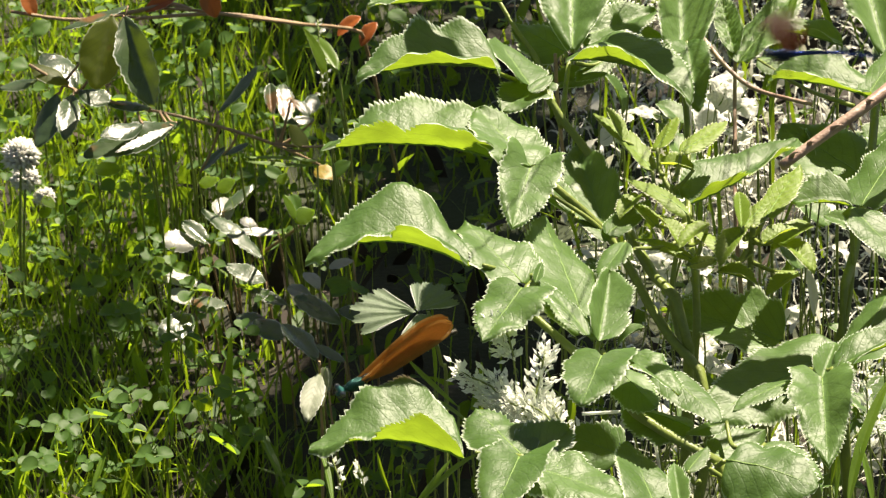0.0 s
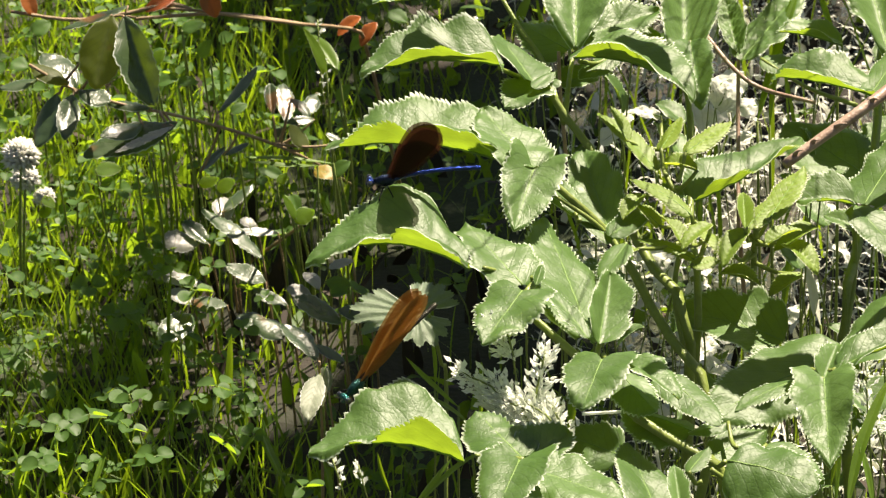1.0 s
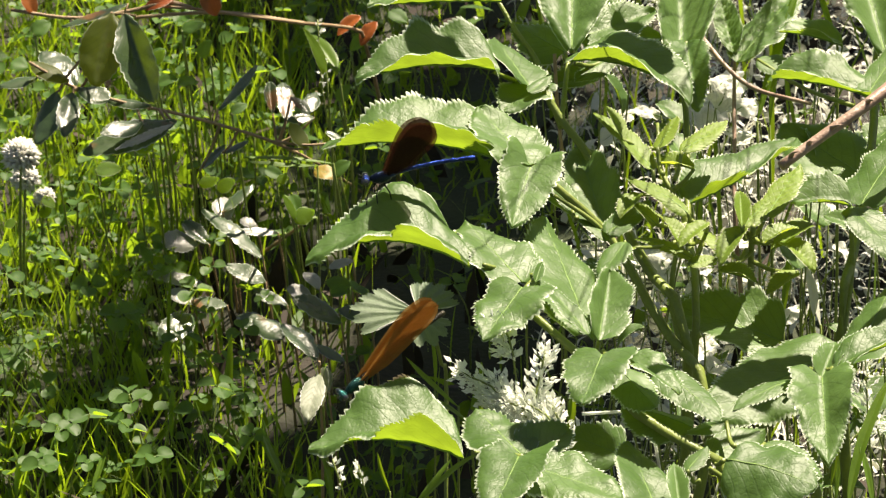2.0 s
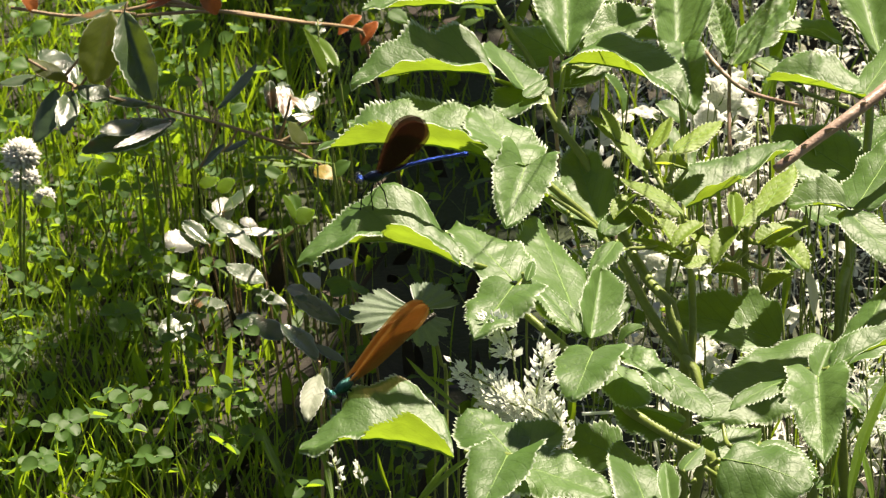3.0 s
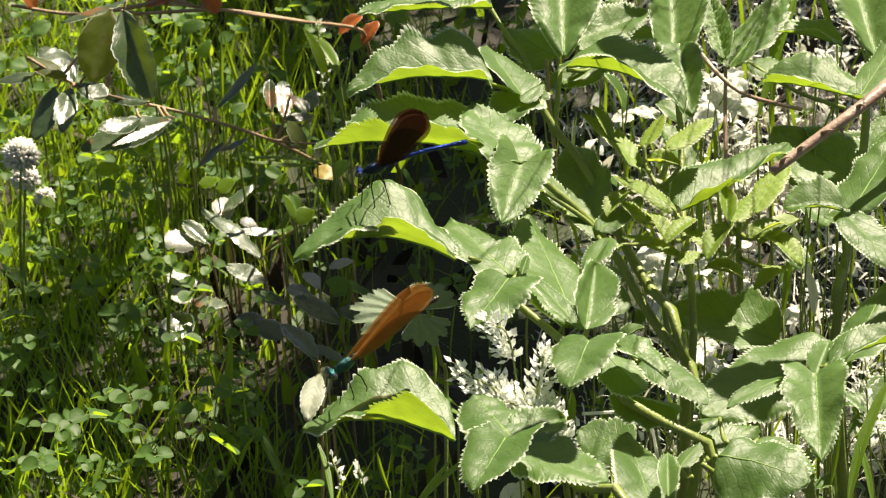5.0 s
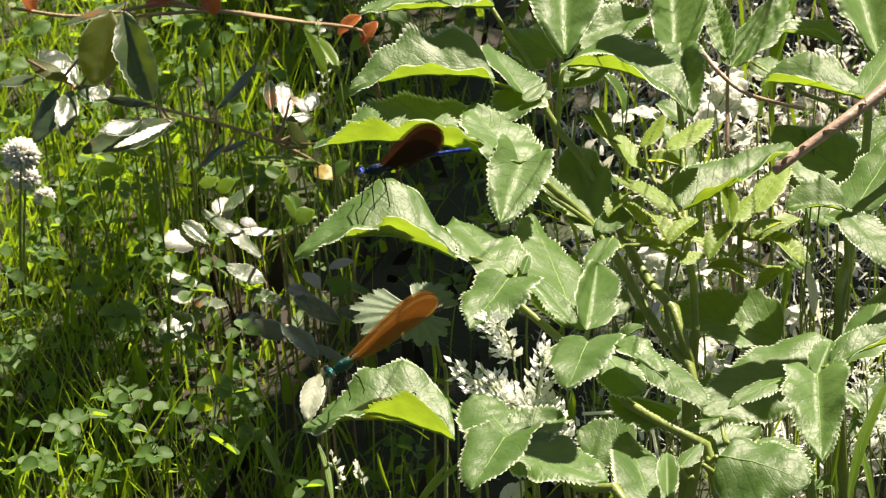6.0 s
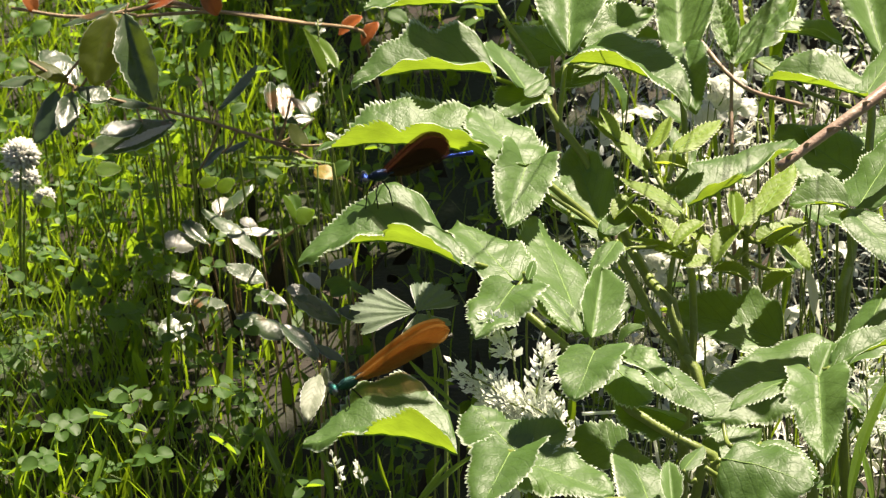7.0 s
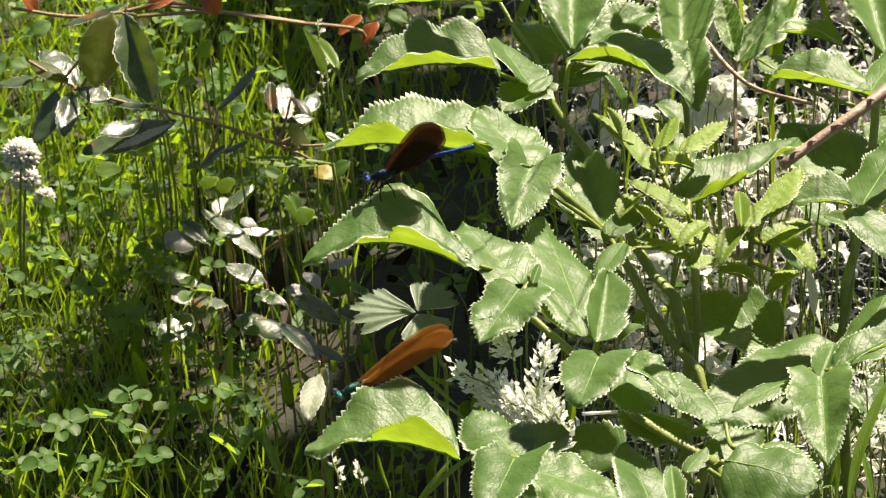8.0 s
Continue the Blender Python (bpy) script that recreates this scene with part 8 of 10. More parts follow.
bleached = thing("withered_leaf", (0.0950, 0.2710, 0.0000), "bleached leaf lying among dry grass", "leaf", "withered leaves behind the plants")
leaflet(bleached, (0.0948, 0.2710, 0.1714), (0.1158, 0.2668, 0.1692), (0.0302, -0.3499, 0.9363), 0.0110, 16, 0.0011, BLEACHED, 8, crumple=0.35)
tube("stalk", bleached, 0.0004, 0.000264, [(0.1076, 0.2894, -0.0120), (0.1035, 0.2945, 0.0780), (0.1160, 0.2694, 0.1679)], ELDER_STEM, 8)

bleached = thing("withered_leaf", (0.1150, 0.2310, 0.0000), "crumpled bleached leaf between green stems", "leaf", "withered leaves behind the plants")
leaflet(bleached, (0.1147, 0.2308, 0.1325), (0.1314, 0.2374, 0.1359), (0.0073, -0.4724, 0.8813), 0.0109, 16, 0.0011, BLEACHED, 8, crumple=0.35)
tube("stalk", bleached, 0.0004, 0.000264, [(0.1189, 0.2508, -0.0120), (0.1111, 0.2607, 0.0602), (0.1147, 0.2308, 0.1325)], ELDER_STEM, 8)

bleached = thing("withered_leaf", (0.1040, 0.2620, 0.0000), "narrow bleached leaf under the bramble shoot", "leaf", "withered leaves behind the plants")
leaflet(bleached, (0.1040, 0.2625, 0.2477), (0.0839, 0.2646, 0.2489), (0.0142, -0.3668, 0.9302), 0.0081, 16, 0.0011, BLEACHED, 8, crumple=0.35)
tube("stalk", bleached, 0.0004, 0.000264, [(0.1183, 0.2825, -0.0120), (0.1245, 0.2768, 0.1179), (0.1040, 0.2625, 0.2477)], ELDER_STEM, 8)

bleached = thing("withered_leaf", (0.1120, 0.2680, 0.0000), "bleached leaf lying among dry grass", "leaf", "withered leaves behind the plants")
leaflet(bleached, (0.1119, 0.2679, 0.1647), (0.1032, 0.2567, 0.1588), (0.1048, -0.5278, 0.8429), 0.0094, 16, 0.0011, BLEACHED, 8, crumple=0.35)
tube("stalk", bleached, 0.0004, 0.000264, [(0.1317, 0.2836, -0.0120), (0.0966, 0.2826, 0.0717), (0.1036, 0.2636, 0.1555)], ELDER_STEM, 8)

bleached = thing("withered_leaf", (0.0260, 0.0610, 0.0000), "small curled bleached leaf below the green leaves", "leaf", "withered leaves behind the plants")
leaflet(bleached, (0.0263, 0.0611, 0.1472), (0.0352, 0.0740, 0.1529), (0.1454, -0.4796, 0.8654), 0.0084, 16, 0.0010, BLEACHED, 8, crumple=0.35)
tube("stalk", bleached, 0.0004, 0.000264, [(0.0426, 0.0811, -0.0120), (0.0342, 0.0833, 0.0676), (0.0263, 0.0611, 0.1472)], ELDER_STEM, 8)

bleached = thing("withered_leaf", (0.0780, 0.3310, 0.0000), "narrow bleached leaf under the bramble shoot", "leaf", "withered leaves behind the plants")
leaflet(bleached, (0.0778, 0.3308, 0.2051), (0.0906, 0.3364, 0.2082), (-0.0024, -0.4861, 0.8739), 0.0090, 16, 0.0011, BLEACHED, 8, crumple=0.35)
tube("stalk", bleached, 0.0004, 0.000264, [(0.0893, 0.3508, -0.0120), (0.0674, 0.3535, 0.0965), (0.0778, 0.3308, 0.2051)], ELDER_STEM, 8)

bleached = thing("withered_leaf", (0.1490, 0.2740, 0.0000), "bleached leaf lying among dry grass", "leaf", "withered leaves behind the plants")
leaflet(bleached, (0.1491, 0.2737, 0.1772), (0.1377, 0.2667, 0.1735), (0.0275, -0.5055, 0.8624), 0.0099, 16, 0.0011, BLEACHED, 8, crumple=0.35)
tube("stalk", bleached, 0.0004, 0.000264, [(0.1660, 0.2910, -0.0120), (0.1372, 0.2719, 0.0797), (0.1381, 0.2710, 0.1714)], ELDER_STEM, 8)

bleached = thing("withered_leaf", (0.1220, 0.2500, 0.0000), "bleached leaf lying among dry grass", "leaf", "withered leaves behind the plants")
leaflet(bleached, (0.1216, 0.2504, 0.1745), (0.1303, 0.2521, 0.1782), (-0.3251, -0.2894, 0.9003), 0.0109, 16, 0.0011, BLEACHED, 8, crumple=0.35)
tube("stalk", bleached, 0.0004, 0.000264, [(0.1503, 0.2704, -0.0120), (0.1275, 0.2720, 0.0812), (0.1216, 0.2504, 0.1745)], ELDER_STEM, 8)

bleached = thing("withered_leaf", (0.1500, 0.2770, 0.0000), "pale withered leaf beside grass blades", "leaf", "withered leaves behind the plants")
leaflet(bleached, (0.1502, 0.2769, 0.2313), (0.1406, 0.2734, 0.2239), (-0.4985, -0.3368, 0.7988), 0.0098, 16, 0.0011, BLEACHED, 8, crumple=0.35)
tube("stalk", bleached, 0.0004, 0.000264, [(0.1403, 0.2934, -0.0120), (0.1562, 0.3010, 0.1059), (0.1406, 0.2734, 0.2239)], ELDER_STEM, 8)

bleached = thing("withered_leaf", (0.1300, 0.2770, 0.0000), "curled bleached leaf lying among dry grass", "leaf", "withered leaves behind the plants")
leaflet(bleached, (0.1295, 0.2768, 0.2549), (0.1436, 0.2860, 0.2599), (0.0287, -0.5127, 0.8581), 0.0108, 16, 0.0011, BLEACHED, 8, crumple=0.35)
tube("stalk", bleached, 0.0004, 0.000264, [(0.1616, 0.2968, -0.0120), (0.1485, 0.2901, 0.1214), (0.1295, 0.2768, 0.2549)], ELDER_STEM, 8)

bleached = thing("withered_leaf", (0.1430, 0.2790, 0.0000), "curled bleached leaf lying among dry grass", "leaf", "withered leaves behind the plants")
leaflet(bleached, (0.1425, 0.2791, 0.2598), (0.1365, 0.2669, 0.2532), (0.1437, -0.5262, 0.8381), 0.0098, 16, 0.0011, BLEACHED, 8, crumple=0.35)
tube("stalk", bleached, 0.0004, 0.000264, [(0.1213, 0.2946, -0.0120), (0.1593, 0.2775, 0.1190), (0.1371, 0.2746, 0.2500)], ELDER_STEM, 8)

bleached = thing("withered_leaf", (0.1200, 0.2800, 0.0000), "curled bleached leaf lying among dry grass", "leaf", "withered leaves behind the plants")
leaflet(bleached, (0.1203, 0.2803, 0.2623), (0.1282, 0.2742, 0.2589), (0.1416, -0.3277, 0.9341), 0.0081, 16, 0.0011, BLEACHED, 8, crumple=0.35)
tube("stalk", bleached, 0.0004, 0.000264, [(0.1307, 0.2980, -0.0120), (0.1242, 0.3070, 0.1227), (0.1285, 0.2780, 0.2573)], ELDER_STEM, 8)

bleached = thing("withered_leaf", (0.1510, 0.2730, 0.0000), "curled bleached leaf lying among dry grass", "leaf", "withered leaves behind the plants")
leaflet(bleached, (0.1507, 0.2734, 0.2475), (0.1370, 0.2704, 0.2459), (-0.0101, -0.4407, 0.8976), 0.0092, 16, 0.0011, BLEACHED, 8, crumple=0.35)
tube("stalk", bleached, 0.0004, 0.000264, [(0.1435, 0.2923, -0.0120), (0.1492, 0.2813, 0.1165), (0.1371, 0.2723, 0.2451)], ELDER_STEM, 8)

bleached = thing("withered_leaf", (0.1170, 0.2440, 0.0000), "curled bleached leaf lying among dry grass", "leaf", "withered leaves behind the plants")
leaflet(bleached, (0.1168, 0.2442, 0.1849), (0.1275, 0.2412, 0.1833), (0.0433, -0.3383, 0.9400), 0.0098, 16, 0.0011, BLEACHED, 8, crumple=0.35)
tube("stalk", bleached, 0.0004, 0.000264, [(0.1387, 0.2631, -0.0120), (0.1300, 0.2536, 0.0852), (0.1276, 0.2431, 0.1824)], ELDER_STEM, 8)

bleached = thing("withered_leaf", (0.0990, 0.2430, 0.0000), "curled bleached leaf lying among dry grass", "leaf", "withered leaves behind the plants")
leaflet(bleached, (0.0992, 0.2434, 0.1832), (0.1070, 0.2362, 0.1794), (0.1497, -0.3252, 0.9337), 0.0108, 16, 0.0011, BLEACHED, 8, crumple=0.35)
tube("stalk", bleached, 0.0004, 0.000264, [(0.1242, 0.2607, -0.0120), (0.1177, 0.2678, 0.0826), (0.1073, 0.2407, 0.1773)], ELDER_STEM, 8)

bleached = thing("withered_leaf", (0.1290, 0.2400, 0.0000), "curled bleached leaf lying among dry grass", "leaf", "withered leaves behind the plants")
leaflet(bleached, (0.1290, 0.2404, 0.1768), (0.1180, 0.2374, 0.1752), (-0.0040, -0.4505, 0.8928), 0.0081, 16, 0.0011, BLEACHED, 8, crumple=0.35)
tube("stalk", bleached, 0.0004, 0.000264, [(0.1537, 0.2593, -0.0120), (0.1424, 0.2650, 0.0812), (0.1182, 0.2393, 0.1743)], ELDER_STEM, 8)

bleached = thing("withered_leaf", (0.1200, 0.2250, 0.0000), "curled bleached leaf lying among dry grass", "leaf", "withered leaves behind the plants")
leaflet(bleached, (0.1195, 0.2253, 0.1444), (0.1329, 0.2223, 0.1428), (0.0299, -0.3459, 0.9378), 0.0092, 16, 0.0011, BLEACHED, 8, crumple=0.35)
tube("stalk", bleached, 0.0004, 0.000264, [(0.1607, 0.2442, -0.0120), (0.1470, 0.2291, 0.0650), (0.1331, 0.2242, 0.1419)], ELDER_STEM, 8)

bleached = thing("withered_leaf", (0.1340, 0.2220, 0.0000), "curled bleached leaf lying among dry grass", "leaf", "withered leaves behind the plants")
leaflet(bleached, (0.1344, 0.2219, 0.1370), (0.1260, 0.2159, 0.1339), (0.0489, -0.5065, 0.8608), 0.0098, 16, 0.0011, BLEACHED, 8, crumple=0.35)
tube("stalk", bleached, 0.0004, 0.000264, [(0.1364, 0.2396, -0.0120), (0.1519, 0.2467, 0.0600), (0.1263, 0.2196, 0.1321)], ELDER_STEM, 8)

bleached = thing("withered_leaf", (0.1400, 0.2260, 0.0000), "curled bleached leaf lying among dry grass", "leaf", "withered leaves behind the plants")
leaflet(bleached, (0.1398, 0.2265, 0.1468), (0.1292, 0.2301, 0.1487), (0.0515, -0.3313, 0.9421), 0.0081, 16, 0.0011, BLEACHED, 8, crumple=0.35)
tube("stalk", bleached, 0.0004, 0.000264, [(0.1657, 0.2465, -0.0120), (0.1554, 0.2328, 0.0674), (0.1398, 0.2265, 0.1468)], ELDER_STEM, 8)

bleached = thing("withered_leaf", (0.1630, 0.2300, 0.0000), "curled bleached leaf lying among dry grass", "leaf", "withered leaves behind the plants")
leaflet(bleached, (0.1629, 0.2299, 0.1542), (0.1716, 0.2389, 0.1588), (0.0849, -0.5213, 0.8491), 0.0081, 16, 0.0011, BLEACHED, 8, crumple=0.35)
tube("stalk", bleached, 0.0004, 0.000264, [(0.1427, 0.2499, -0.0120), (0.1728, 0.2384, 0.0711), (0.1629, 0.2299, 0.1542)], ELDER_STEM, 8)

bleached = thing("withered_leaf", (0.0910, 0.2720, 0.0000), "curled bleached leaf lying among dry grass", "leaf", "withered leaves behind the plants")
leaflet(bleached, (0.0911, 0.2717, 0.2438), (0.0801, 0.2674, 0.2415), (-0.0002, -0.4748, 0.8801), 0.0076, 16, 0.0011, BLEACHED, 8, crumple=0.35)
tube("stalk", bleached, 0.0004, 0.000264, [(0.0615, 0.2901, -0.0120), (0.1014, 0.2998, 0.1142), (0.0802, 0.2701, 0.2404)], ELDER_STEM, 8)

bleached = thing("withered_leaf", (0.1890, 0.2460, 0.0000), "curled bleached leaf lying among dry grass", "leaf", "withered leaves behind the plants")
leaflet(bleached, (0.1886, 0.2459, 0.1886), (0.1931, 0.2339, 0.1823), (0.2132, -0.3884, 0.8965), 0.0070, 16, 0.0011, BLEACHED, 8, crumple=0.35)
tube("stalk", bleached, 0.0004, 0.000264, [(0.1790, 0.2613, -0.0120), (0.2130, 0.2536, 0.0834), (0.1940, 0.2413, 0.1787)], ELDER_STEM, 8)

bleached = thing("withered_leaf", (0.1300, 0.2730, 0.0000), "curled bleached leaf lying among dry grass", "leaf", "withered leaves behind the plants")
leaflet(bleached, (0.1304, 0.2728, 0.2463), (0.1413, 0.2943, 0.2580), (0.1408, -0.5291, 0.8368), 0.0163, 16, 0.0011, BLEACHED, 8, crumple=0.35)
tube("stalk", bleached, 0.0004, 0.000264, [(0.1588, 0.2928, -0.0120), (0.1292, 0.2959, 0.1171), (0.1304, 0.2728, 0.2463)], ELDER_STEM, 8)

bleached = thing("withered_leaf", (0.1480, 0.2670, 0.0000), "curled bleached leaf lying among dry grass", "leaf", "withered leaves behind the plants")
leaflet(bleached, (0.1480, 0.2671, 0.2340), (0.1330, 0.2720, 0.2366), (0.0565, -0.3344, 0.9407), 0.0108, 16, 0.0011, BLEACHED, 8, crumple=0.35)
tube("stalk", bleached, 0.0004, 0.000264, [(0.1267, 0.2871, -0.0120), (0.1368, 0.2855, 0.1110), (0.1480, 0.2671, 0.2340)], ELDER_STEM, 8)

bleached = thing("withered_leaf", (0.0940, 0.2410, 0.0000), "curled bleached leaf lying among dry grass", "leaf", "withered leaves behind the plants")
leaflet(bleached, (0.0938, 0.2413, 0.1787), (0.1102, 0.2456, 0.1810), (-0.0054, -0.4470, 0.8945), 0.0119, 16, 0.0011, BLEACHED, 8, crumple=0.35)
tube("stalk", bleached, 0.0004, 0.000264, [(0.1227, 0.2613, -0.0120), (0.1095, 0.2512, 0.0834), (0.0938, 0.2413, 0.1787)], ELDER_STEM, 8)

bleached = thing("withered_leaf", (0.1170, 0.2360, 0.0000), "curled bleached leaf lying among dry grass", "leaf", "withered leaves behind the plants")
leaflet(bleached, (0.1168, 0.2356, 0.1665), (0.1279, 0.2416, 0.1696), (0.0227, -0.4940, 0.8691), 0.0108, 16, 0.0011, BLEACHED, 8, crumple=0.35)
tube("stalk", bleached, 0.0004, 0.000264, [(0.1527, 0.2556, -0.0120), (0.1430, 0.2508, 0.0772), (0.1168, 0.2356, 0.1665)], ELDER_STEM, 8)

bleached = thing("withered_leaf", (0.1780, 0.2680, 0.0000), "curled bleached leaf lying among dry grass", "leaf", "withered leaves behind the plants")
leaflet(bleached, (0.1778, 0.2677, 0.2352), (0.1909, 0.2616, 0.2320), (0.0842, -0.3247, 0.9420), 0.0108, 16, 0.0011, BLEACHED, 8, crumple=0.35)
tube("stalk", bleached, 0.0004, 0.000264, [(0.2033, 0.2854, -0.0120), (0.1907, 0.2677, 0.1092), (0.1913, 0.2654, 0.2303)], ELDER_STEM, 8)

bleached = thing("withered_leaf", (0.1940, 0.2850, 0.0000), "curled bleached leaf lying among dry grass", "leaf", "withered leaves behind the plants")
leaflet(bleached, (0.1940, 0.2849, 0.2721), (0.1830, 0.2818, 0.2704), (-0.0098, -0.4534, 0.8913), 0.0098, 16, 0.0011, BLEACHED, 8, crumple=0.35)
tube("stalk", bleached, 0.0004, 0.000264, [(0.1837, 0.3037, -0.0120), (0.1715, 0.2896, 0.1288), (0.1832, 0.2837, 0.2696)], ELDER_STEM, 8)

low_elder = thing("ground_elder", (0.2000, 0.2400, 0.0000), "low ground elder leaves crowding behind the taller shoots", "plant", "leafy plants in front")
leaflet(low_elder, (0.0705, 0.1918, 0.2974), (0.0445, 0.1858, 0.2943), (-0.0556, -0.2528, 0.9659), 0.0169, 20.2, 0.0013)
leaflet(low_elder, (0.2141, 0.2604, 0.2882), (0.2050, 0.2437, 0.2793), (-0.3715, -0.2747, 0.8869), 0.0147, 20.2, 0.0013)
leaflet(low_elder, (0.2176, 0.2205, 0.2901), (0.2064, 0.1925, 0.2757), (-0.5554, -0.1956, 0.8082), 0.0206, 20.2, 0.0013)
leaflet(low_elder, (0.1277, 0.1756, 0.1892), (0.1049, 0.1602, 0.1817), (-0.0603, -0.3658, 0.9287), 0.0214, 20.2, 0.0013)
leaflet(low_elder, (0.2111, 0.1940, 0.1198), (0.1922, 0.1881, 0.1169), (-0.0149, -0.4044, 0.9145), 0.0166, 20.2, 0.0013)
leaflet(low_elder, (0.0827, 0.1609, 0.2121), (0.0538, 0.1580, 0.2107), (-0.0409, -0.0867, 0.9954), 0.0206, 20.2, 0.0013)
leaflet(low_elder, (0.0925, 0.1635, 0.1845), (0.0803, 0.1597, 0.1764), (-0.5469, -0.0064, 0.8372), 0.0112, 30.925, 0.0013)
leaflet(low_elder, (0.1138, 0.2471, 0.2502), (0.1014, 0.2580, 0.2560), (0.3441, -0.1080, 0.9327), 0.0147, 20.2, 0.0013)
leaflet(low_elder, (0.0845, 0.2407, 0.2578), (0.0758, 0.2491, 0.2759), (0.8541, -0.1671, 0.4926), 0.0165, 30.925, 0.0013)
leaflet(low_elder, (0.1112, 0.1723, 0.2603), (0.0962, 0.1962, 0.2724), (0.4785, -0.1398, 0.8669), 0.0195, 20.2, 0.0013)
leaflet(low_elder, (0.1277, 0.1266, 0.1670), (0.1110, 0.1304, 0.1687), (0.0040, -0.4112, 0.9115), 0.0146, 20.2, 0.0013)
leaflet(low_elder, (0.2095, 0.1856, 0.2792), (0.1877, 0.1626, 0.2676), (-0.3778, -0.1032, 0.9201), 0.0195, 20.2, 0.0013)
leaflet(low_elder, (0.2006, 0.1822, 0.0897), (0.1743, 0.1824, 0.0902), (0.0190, 0.0684, 0.9975), 0.0191, 30.925, 0.0013)
leaflet(low_elder, (0.2209, 0.2149, 0.1268), (0.1956, 0.1998, 0.1192), (-0.0529, -0.3764, 0.9249), 0.0203, 20.2, 0.0014)
leaflet(low_elder, (0.0851, 0.1490, 0.2056), (0.0533, 0.1461, 0.2041), (-0.0016, -0.4207, 0.9072), 0.0236, 20.2, 0.0013)
leaflet(low_elder, (0.2134, 0.1920, 0.1084), (0.1921, 0.2004, 0.1265), (0.6379, -0.0381, 0.7692), 0.0253, 30.925, 0.0013)
leaflet(low_elder, (0.1720, 0.2041, 0.1983), (0.1572, 0.1999, 0.1892), (-0.5239, 0.0004, 0.8518), 0.0130, 30.925, 0.0013)
leaflet(low_elder, (0.1132, 0.1737, 0.2442), (0.0921, 0.1746, 0.2461), (0.0906, 0.0666, 0.9937), 0.0144, 30.925, 0.0013)
leaflet(low_elder, (0.1897, 0.2162, 0.2857), (0.1720, 0.2153, 0.2838), (-0.1090, 0.0657, 0.9919), 0.0122, 30.925, 0.0013)
leaflet(low_elder, (0.2003, 0.1878, 0.2532), (0.1714, 0.1965, 0.2576), (0.0177, -0.4059, 0.9138), 0.0259, 20.2, 0.0013)
leaflet(low_elder, (0.0703, 0.1524, 0.1962), (0.0630, 0.1689, 0.2043), (0.5422, -0.1637, 0.8242), 0.0160, 20.2, 0.0013)
leaflet(low_elder, (0.0999, 0.2092, 0.3086), (0.0725, 0.2068, 0.3074), (-0.0379, -0.0871, 0.9955), 0.0186, 20.2, 0.0013)
leaflet(low_elder, (0.1651, 0.1795, 0.2425), (0.1537, 0.1835, 0.2511), (0.6005, -0.0241, 0.7992), 0.0127, 30.925, 0.0013)
leaflet(low_elder, (0.1998, 0.1890, 0.2179), (0.1769, 0.2006, 0.2238), (0.1270, -0.2373, 0.9631), 0.0165, 20.2, 0.0013)
leaflet(low_elder, (0.0710, 0.2188, 0.3126), (0.0437, 0.2116, 0.3088), (-0.1145, -0.0869, 0.9896), 0.0233, 20.2, 0.0013)
leaflet(low_elder, (0.1321, 0.2007, 0.1317), (0.1107, 0.1858, 0.1244), (-0.2715, -0.0854, 0.9586), 0.0196, 20.2, 0.0013)
leaflet(low_elder, (0.1948, 0.2172, 0.1505), (0.1820, 0.2258, 0.1550), (0.2697, -0.0907, 0.9587), 0.0119, 20.2, 0.0013)
leaflet(low_elder, (0.1651, 0.1801, 0.2059), (0.1559, 0.1968, 0.2143), (0.3741, -0.2448, 0.8945), 0.0162, 20.2, 0.0013)
leaflet(low_elder, (0.1825, 0.2078, 0.3056), (0.1520, 0.2105, 0.3114), (0.1934, 0.0599, 0.9793), 0.0256, 30.925, 0.0013)
leaflet(low_elder, (0.1672, 0.1652, 0.2592), (0.1626, 0.1747, 0.2796), (0.9142, -0.2469, 0.3214), 0.0189, 30.925, 0.0013)
leaflet(low_elder, (0.1825, 0.2295, 0.2054), (0.1685, 0.2434, 0.2126), (0.2542, -0.2330, 0.9387), 0.0179, 20.2, 0.0013)
leaflet(low_elder, (0.0889, 0.2353, 0.3008), (0.0752, 0.2521, 0.3097), (0.1692, -0.3545, 0.9196), 0.0168, 20.2, 0.0013)
leaflet(low_elder, (0.1956, 0.1302, 0.1558), (0.1804, 0.1425, 0.1616), (0.2955, -0.0830, 0.9517), 0.0131, 20.2, 0.0013)
leaflet(low_elder, (0.0751, 0.1755, 0.1960), (0.0680, 0.1933, 0.2049), (0.2569, -0.3484, 0.9015), 0.0149, 20.2, 0.0013)
tube("stalk", low_elder, 0.0006, 0.0004, [(0.0231, 0.2097, -0.0120), (0.0560, 0.1944, 0.1404), (0.0446, 0.1897, 0.2927)], ELDER_STEM, 8)
tube("stalk", low_elder, 0.0006, 0.0004, [(0.2398, 0.2742, -0.0120), (0.2280, 0.2636, 0.1315), (0.2063, 0.2542, 0.2749)], ELDER_STEM, 8)
tube("stalk", low_elder, 0.0006, 0.0004, [(0.2123, 0.2302, -0.0120), (0.2316, 0.2215, 0.1281), (0.2087, 0.2102, 0.2681)], ELDER_STEM, 8)
tube("stalk", low_elder, 0.0006, 0.0004, [(0.1172, 0.1899, -0.0120), (0.1133, 0.1892, 0.0825), (0.1055, 0.1699, 0.1769)], ELDER_STEM, 8)
tube("stalk", low_elder, 0.0006, 0.0004, [(0.2250, 0.2117, -0.0120), (0.2020, 0.2103, 0.0515), (0.1926, 0.1917, 0.1149)], ELDER_STEM, 8)
